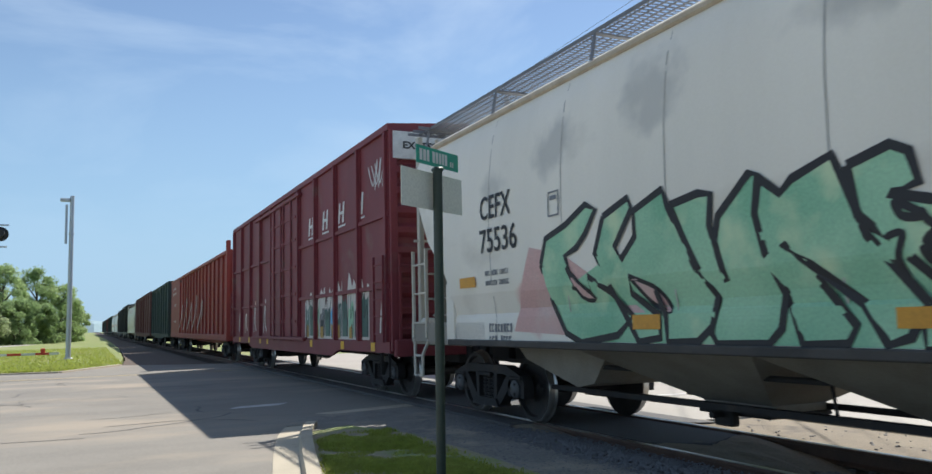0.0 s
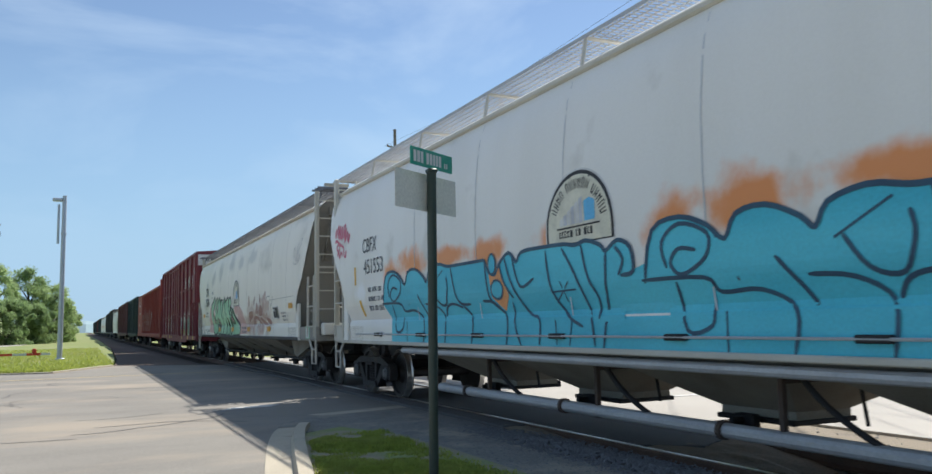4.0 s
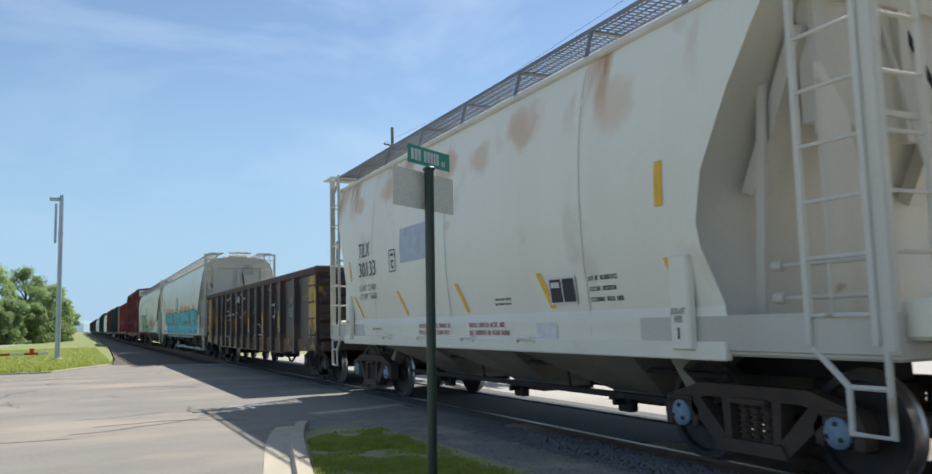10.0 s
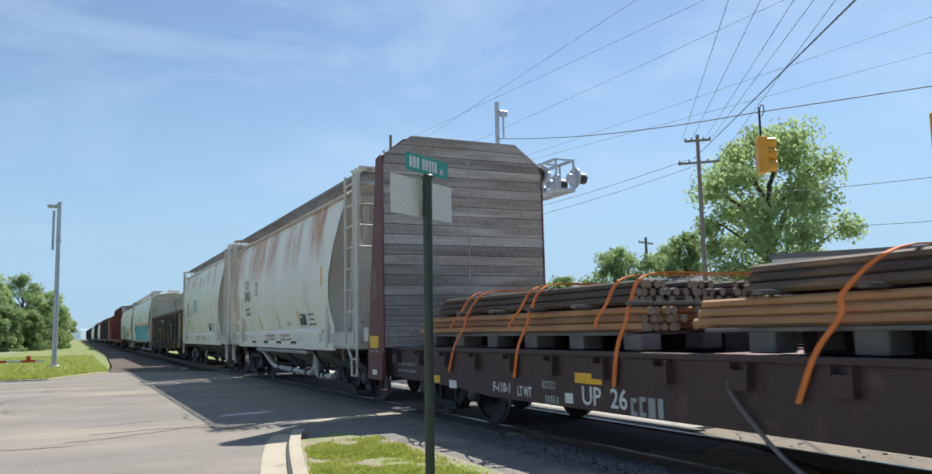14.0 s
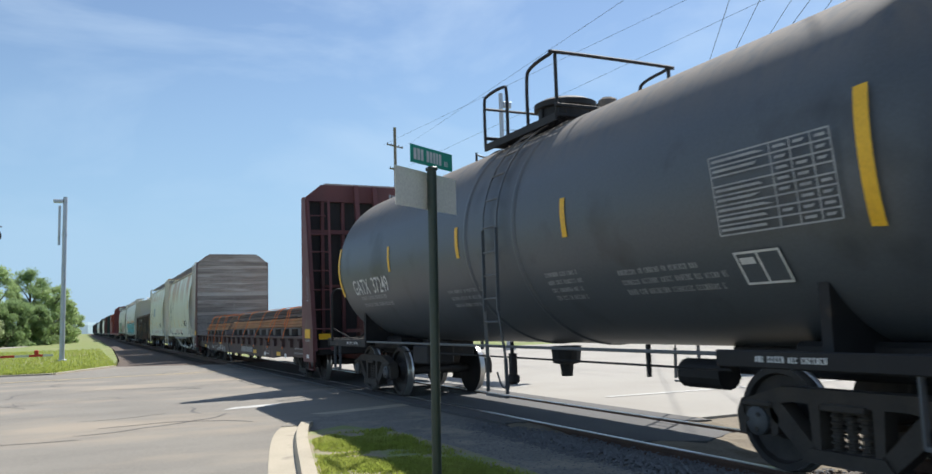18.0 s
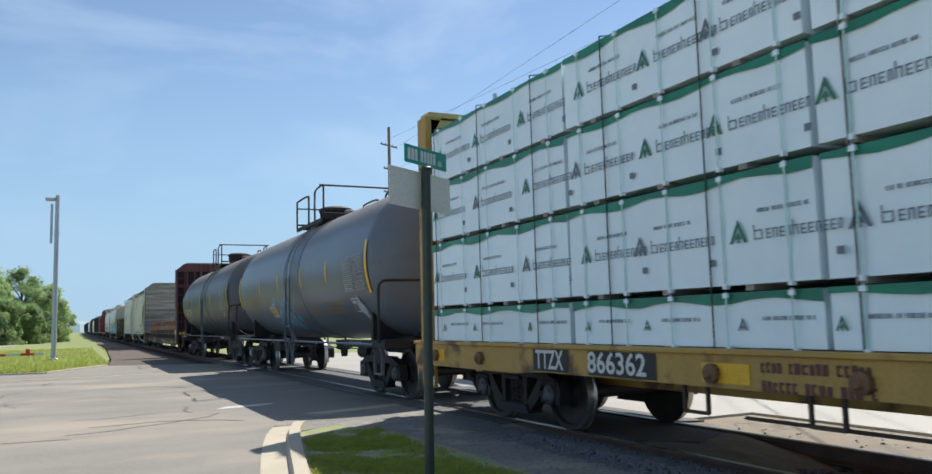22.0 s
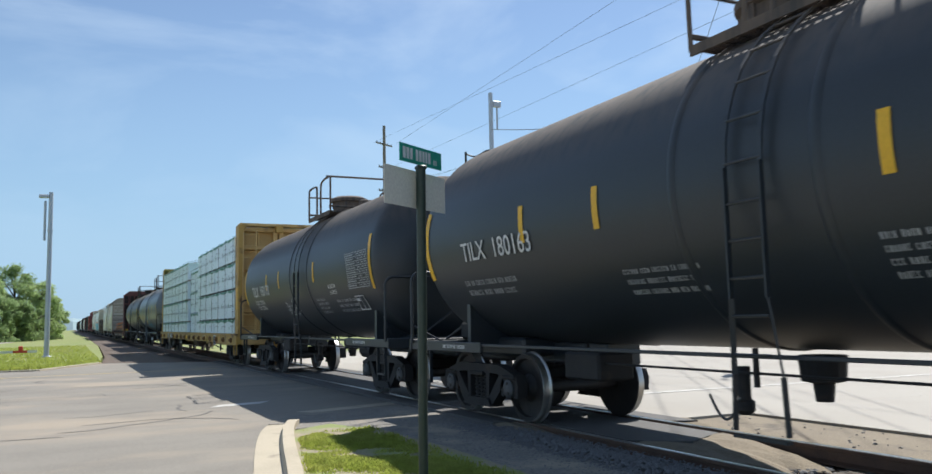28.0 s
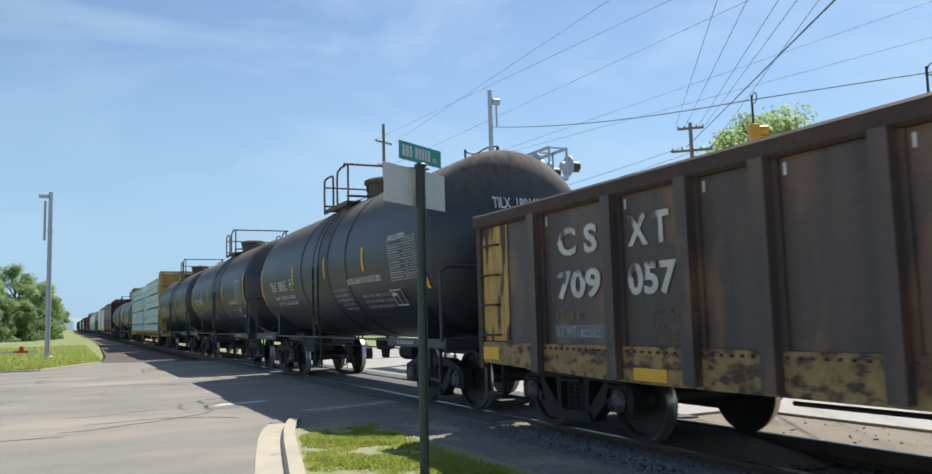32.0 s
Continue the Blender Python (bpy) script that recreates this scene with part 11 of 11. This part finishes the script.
def right_side():
    M["roof_grey"] = surface("grey_shingle_roof", (0.16, 0.16, 0.16), (0.12, 0.12, 0.12), 2.0, rough=0.9)
    M["siding"] = surface("white_siding", (0.62, 0.63, 0.62), (0.55, 0.56, 0.55), 1.0, rough=0.6)
    M["brick"] = surface("brown_brick_wall", (0.24, 0.13, 0.09), (0.19, 0.10, 0.07), 1.5, fine=20, grain=0.4, rough=0.85)
    M["pane"] = plain("dark_window_glass", (0.04, 0.05, 0.06), 0.08)
    cantilever()
    street_lamp(18.4, 36.9, 10.1, -25)
    pole = lamp_mast(18.6, 34.4, 12.6, "tall galvanised signal pole beyond the crossing", r=0.13)
    g = Geo()
    g.tube([(0.35, 0, 10.8), (0.35, 0, 11.9)], 0.05, 8)
    g.box(0.1, 0.55, -0.1, 0.1, 11.9, 12.2, 0.03)
    part("camera_bracket", g, "galv_pole", pole)
    traffic_light(18.3, 17.3, 6.35, 60)
    traffic_light(21.0, 13.6, 6.45, 60)
    utility_pole(34.6, 37.8, 13.1, "grey timber utility pole with two crossarms", ((12.75, 0.8), (11.35, 1.25)), -42)
    utility_pole(29.5, 78.4, 22.0, "very tall thin power pole with short arms", ((20.0, 1.3), (17.5, 0.9), (15.0, 0.9)), 30, 0.22)
    utility_pole(25.3, 65.0, 10.0, "timber utility pole with a wide crossarm", ((9.1, 1.7), (8.4, 1.0)), 25, 0.2)
    utility_pole(54, 67.6, 10.6, "far timber utility pole", ((10.0, 1.6),), 25, 0.2)
    utility_pole(31.7, 106.2, 12.7, "far thin power pole", ((12.2, 0.4),), 25, 0.2)
    utility_pole(33.9, 105.2, 12.5, "far thin power pole", ((12.0, 0.4),), 25, 0.2)
    stub = utility_pole(30.0, 52.0, 5.7, "short plain grey timber pole", (), 0, 0.1)
    lines = thing("power_lines", "dark overhead wires strung between the poles", "cables")
    for off, dz, x, y, z in ((-0.9, 12.9, 10.8, 10.8, 7.33), (-0.3, 12.9, 11.3, 10.5, 7.31), (0.5, 12.9, 11.9, 10.3, 7.30), (0.9, 12.9, 12.2, 10.1, 7.29), (1.2, 11.5, 12.55, 9.9, 7.28)):
        a = Vector((34.6 + off * 0.77, 37.8 - off * 0.64, dz))
        b = Vector((x, y, z)) * 1.65 - Vector((0, 0, 0.9))
        g = Geo()
        cable(g, a, b + (b - a) * 1.6, 0.0, 0.011, 8)
        part("wire", g, "wire", lines)
    for dz, off, x, y, z in ((20.1, 1.2, 18.4, 23.1, 13.4), (20.1, -1.2, 20.6, 22.0, 13.3), (17.6, 0.8, 23.2, 20.8, 13.2), (15.1, 0.8, 28.5, 18.3, 12.6), (15.1, -0.8, 28.6, 18.4, 11.3)):
        a = Vector((29.5 + off, 78.4, dz))
        b = Vector((x, y, z)) * 1.25 - Vector((0, 0, 0.35))
        g = Geo()
        cable(g, a, b + (b - a) * 0.9, 0.0, 0.010, 10)
        part("wire", g, "wire", lines)
    for off in (-1.5, 1.5):
        g = Geo()
        cable(g, (25.3 + off, 65.0, 9.25), (34.6 + off * 0.5, 37.8, 11.5), 0.6, 0.014)
        part("wire", g, "wire", lines)
    for a, b, sag in (((18.6, 34.4, 10.75), (18.1, 17.3, 7.62), 0.25), ((18.1, 17.3, 7.62), (21.0, 13.6, 7.72), 0.0), ((21.0, 13.6, 7.72), (30, 0, 9.0), 0.2), ((34.6, 37.8, 9.3), (30, 14, 6.6), 0.3), ((44, 40, 8.0), (30, 14, 5.0), 0.3)):
        g = Geo()
        cable(g, a, b, sag, 0.017, 16)
        part("span_wire", g, "wire", lines)
    g = Geo()
    cable(g, (34.4, 38.0, 11.6), (10.6, 7.7, 6.08 * 1.05), 0.0, 0.018, 8)
    cable(g, (10.6, 7.7, 6.08 * 1.05), (4.6, 0.0, 5.05), 0.0, 0.018, 4)
    part("thick_cable", g, "wire", lines)
    tree(46.3, 43.4, 15.8, 7.0, "large spreading green tree behind the road", 31, "leaf", 30000, 0.17, 0.4, 0.2)
    tree(51, 69, 9.4, 4.0, "smaller green tree beside a house", 32, "leaf_dark", 11000, 0.17, 0.25, 0.05)
    tree(55, 66, 9.4, 3.6, "smaller green tree beside a house", 33, "leaf", 11000, 0.17, 0.25, 0.05)
    tree(46, 72, 6.6, 3.0, "smaller green tree beside a house", 34, "leaf_dark", 9000, 0.15, 0.25, 0.05)
    tree(47.6, 54.3, 9.4, 3.4, "dark green tree behind the road", 35, "leaf_dark", 11000, 0.17, 0.25, 0.05)
    tree(31.5, 21.5, 3.6, 2.0, "round green bush before a white building", 36, "leaf", 9000, 0.09, 0.15, 0.02, "bush")
    tree(30, 74, 5.2, 2.2, "small green tree far off", 38, "leaf", 3000, 0.3, 0.2, 0.1)
    house(44.5, 31.5, -55, 14, 8, 5.2, "long white single-storey building across the road", 0, "siding")
    house(47, 50, -45, 11, 8, 3.4, "low house with a grey shingle roof", 2.0, "siding")
    house(56, 58, -45, 10, 8, 3.2, "brown brick house with a grey roof", 2.0, "brick")
    house(40, 15, -75, 9, 7, 5.0, "two-storey house with brick base and pale siding", 2.2, "siding", 2)


def far_woods():
    rng = random.Random(77)
    v, f = [], []
    n = 160
    for i in range(n + 1):
        a = radians(-40 + 150 * i / n)
        d = 950 + 60 * math.sin(i * 0.7)
        h = 11 + 5 * noise.noise(Vector((i * 0.35, 0, 0))) + 2 * rng.random()
        x, y = d * math.sin(a), d * math.cos(a)
        v += [(x, y, -2), (x * 1.02, y * 1.02, h * 0.7), (x * 1.05, y * 1.05, h)]
    for i in range(n):
        for j in range(2):
            f.append((i * 3 + j, i * 3 + 3 + j, i * 3 + 4 + j, i * 3 + 1 + j))
    me = bpy.data.meshes.new("backdrop")
    me.from_pydata(v, [], f)
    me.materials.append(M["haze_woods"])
    tagged(new("backdrop", me), "low line of distant woods on the horizon", "woods", kind="structure")


def parked_car():
    c = thing("car", "small dark car far off beside the trees", "car", m=pose(-17.2, 92, 0, 0, 0, 80))
    g = Geo()
    g.prism([(-2.1, 0.35), (-2.1, 0.85), (-1.3, 1.0), (-0.7, 1.45), (0.8, 1.45), (1.5, 1.0), (2.1, 0.9), (2.1, 0.35)], -0.85, 0.85)
    part("body", g, "far_black", c)
    for y in (-1.3, 1.3):
        for x in (-0.8, 0.8):
            g = Geo()
            g.lathe([(x - 0.1, 0.33), (x + 0.1, 0.33)], 16, "x", (0, y, 0.33))
            part("wheel", g, "truck_black", c)


# ---- build ----
SIGN_TURN, PLATE_TURN = 32.0, 33.0
grounds()
kerbs()
markings()
track()
verge_grass()
street_sign()
left_side()
trees()
right_side()
far_woods()
grey_hopper()
blue_hopper()
gondola(-37.86, (("C S", 6.20, 2.12, 0.68), ("X T", 5.02, 2.11, 0.58), ("7 0", 6.22, 1.645, 0.68), ("7 8", 5.04, 1.62, 0.60), ("2 4", 3.90, 1.61, 0.60)), 1)
cream_hopper(-53.94, "30133", True, 1)
cream_hopper(-68.46, "30421", False, 2)
bulkhead_flat()
steel_load()
tank_cars()
centerbeam()
lumber_load()
gondola(-204.7, (("C S", 6.14, 2.16, 0.80), ("X T", 4.94, 2.16, 0.66), ("709", 6.14, 1.69, 0.88), ("057", 4.93, 1.69, 0.76)), 2, True)
near_boxcar()
red_gondola()
far_cars()
parked_car()


def motions():
    for car, mid in CARS:
        walk(car, [(0.0, pose(TRACK_X, mid, 0)), (END, pose(TRACK_X, mid + SPEED * END, 0))])
    step = 1 / 15
    first = {}
    for s, w in WHEELSETS:
        if s not in first:
            rows = [(k * step, pose(0, s * BASE / 2, WHEEL_R, -math.degrees(SPEED * k * step / WHEEL_R), 0, 0)) for k in range(int(END / step) + 1)]
            walk(w, rows)
            first[s] = w
        else:
            w.rotation_mode = "QUATERNION"
            w.animation_data_create()
            w.animation_data.action = first[s].animation_data.action
            w.animation_data.action_slot = first[s].animation_data.action_slot


motions()
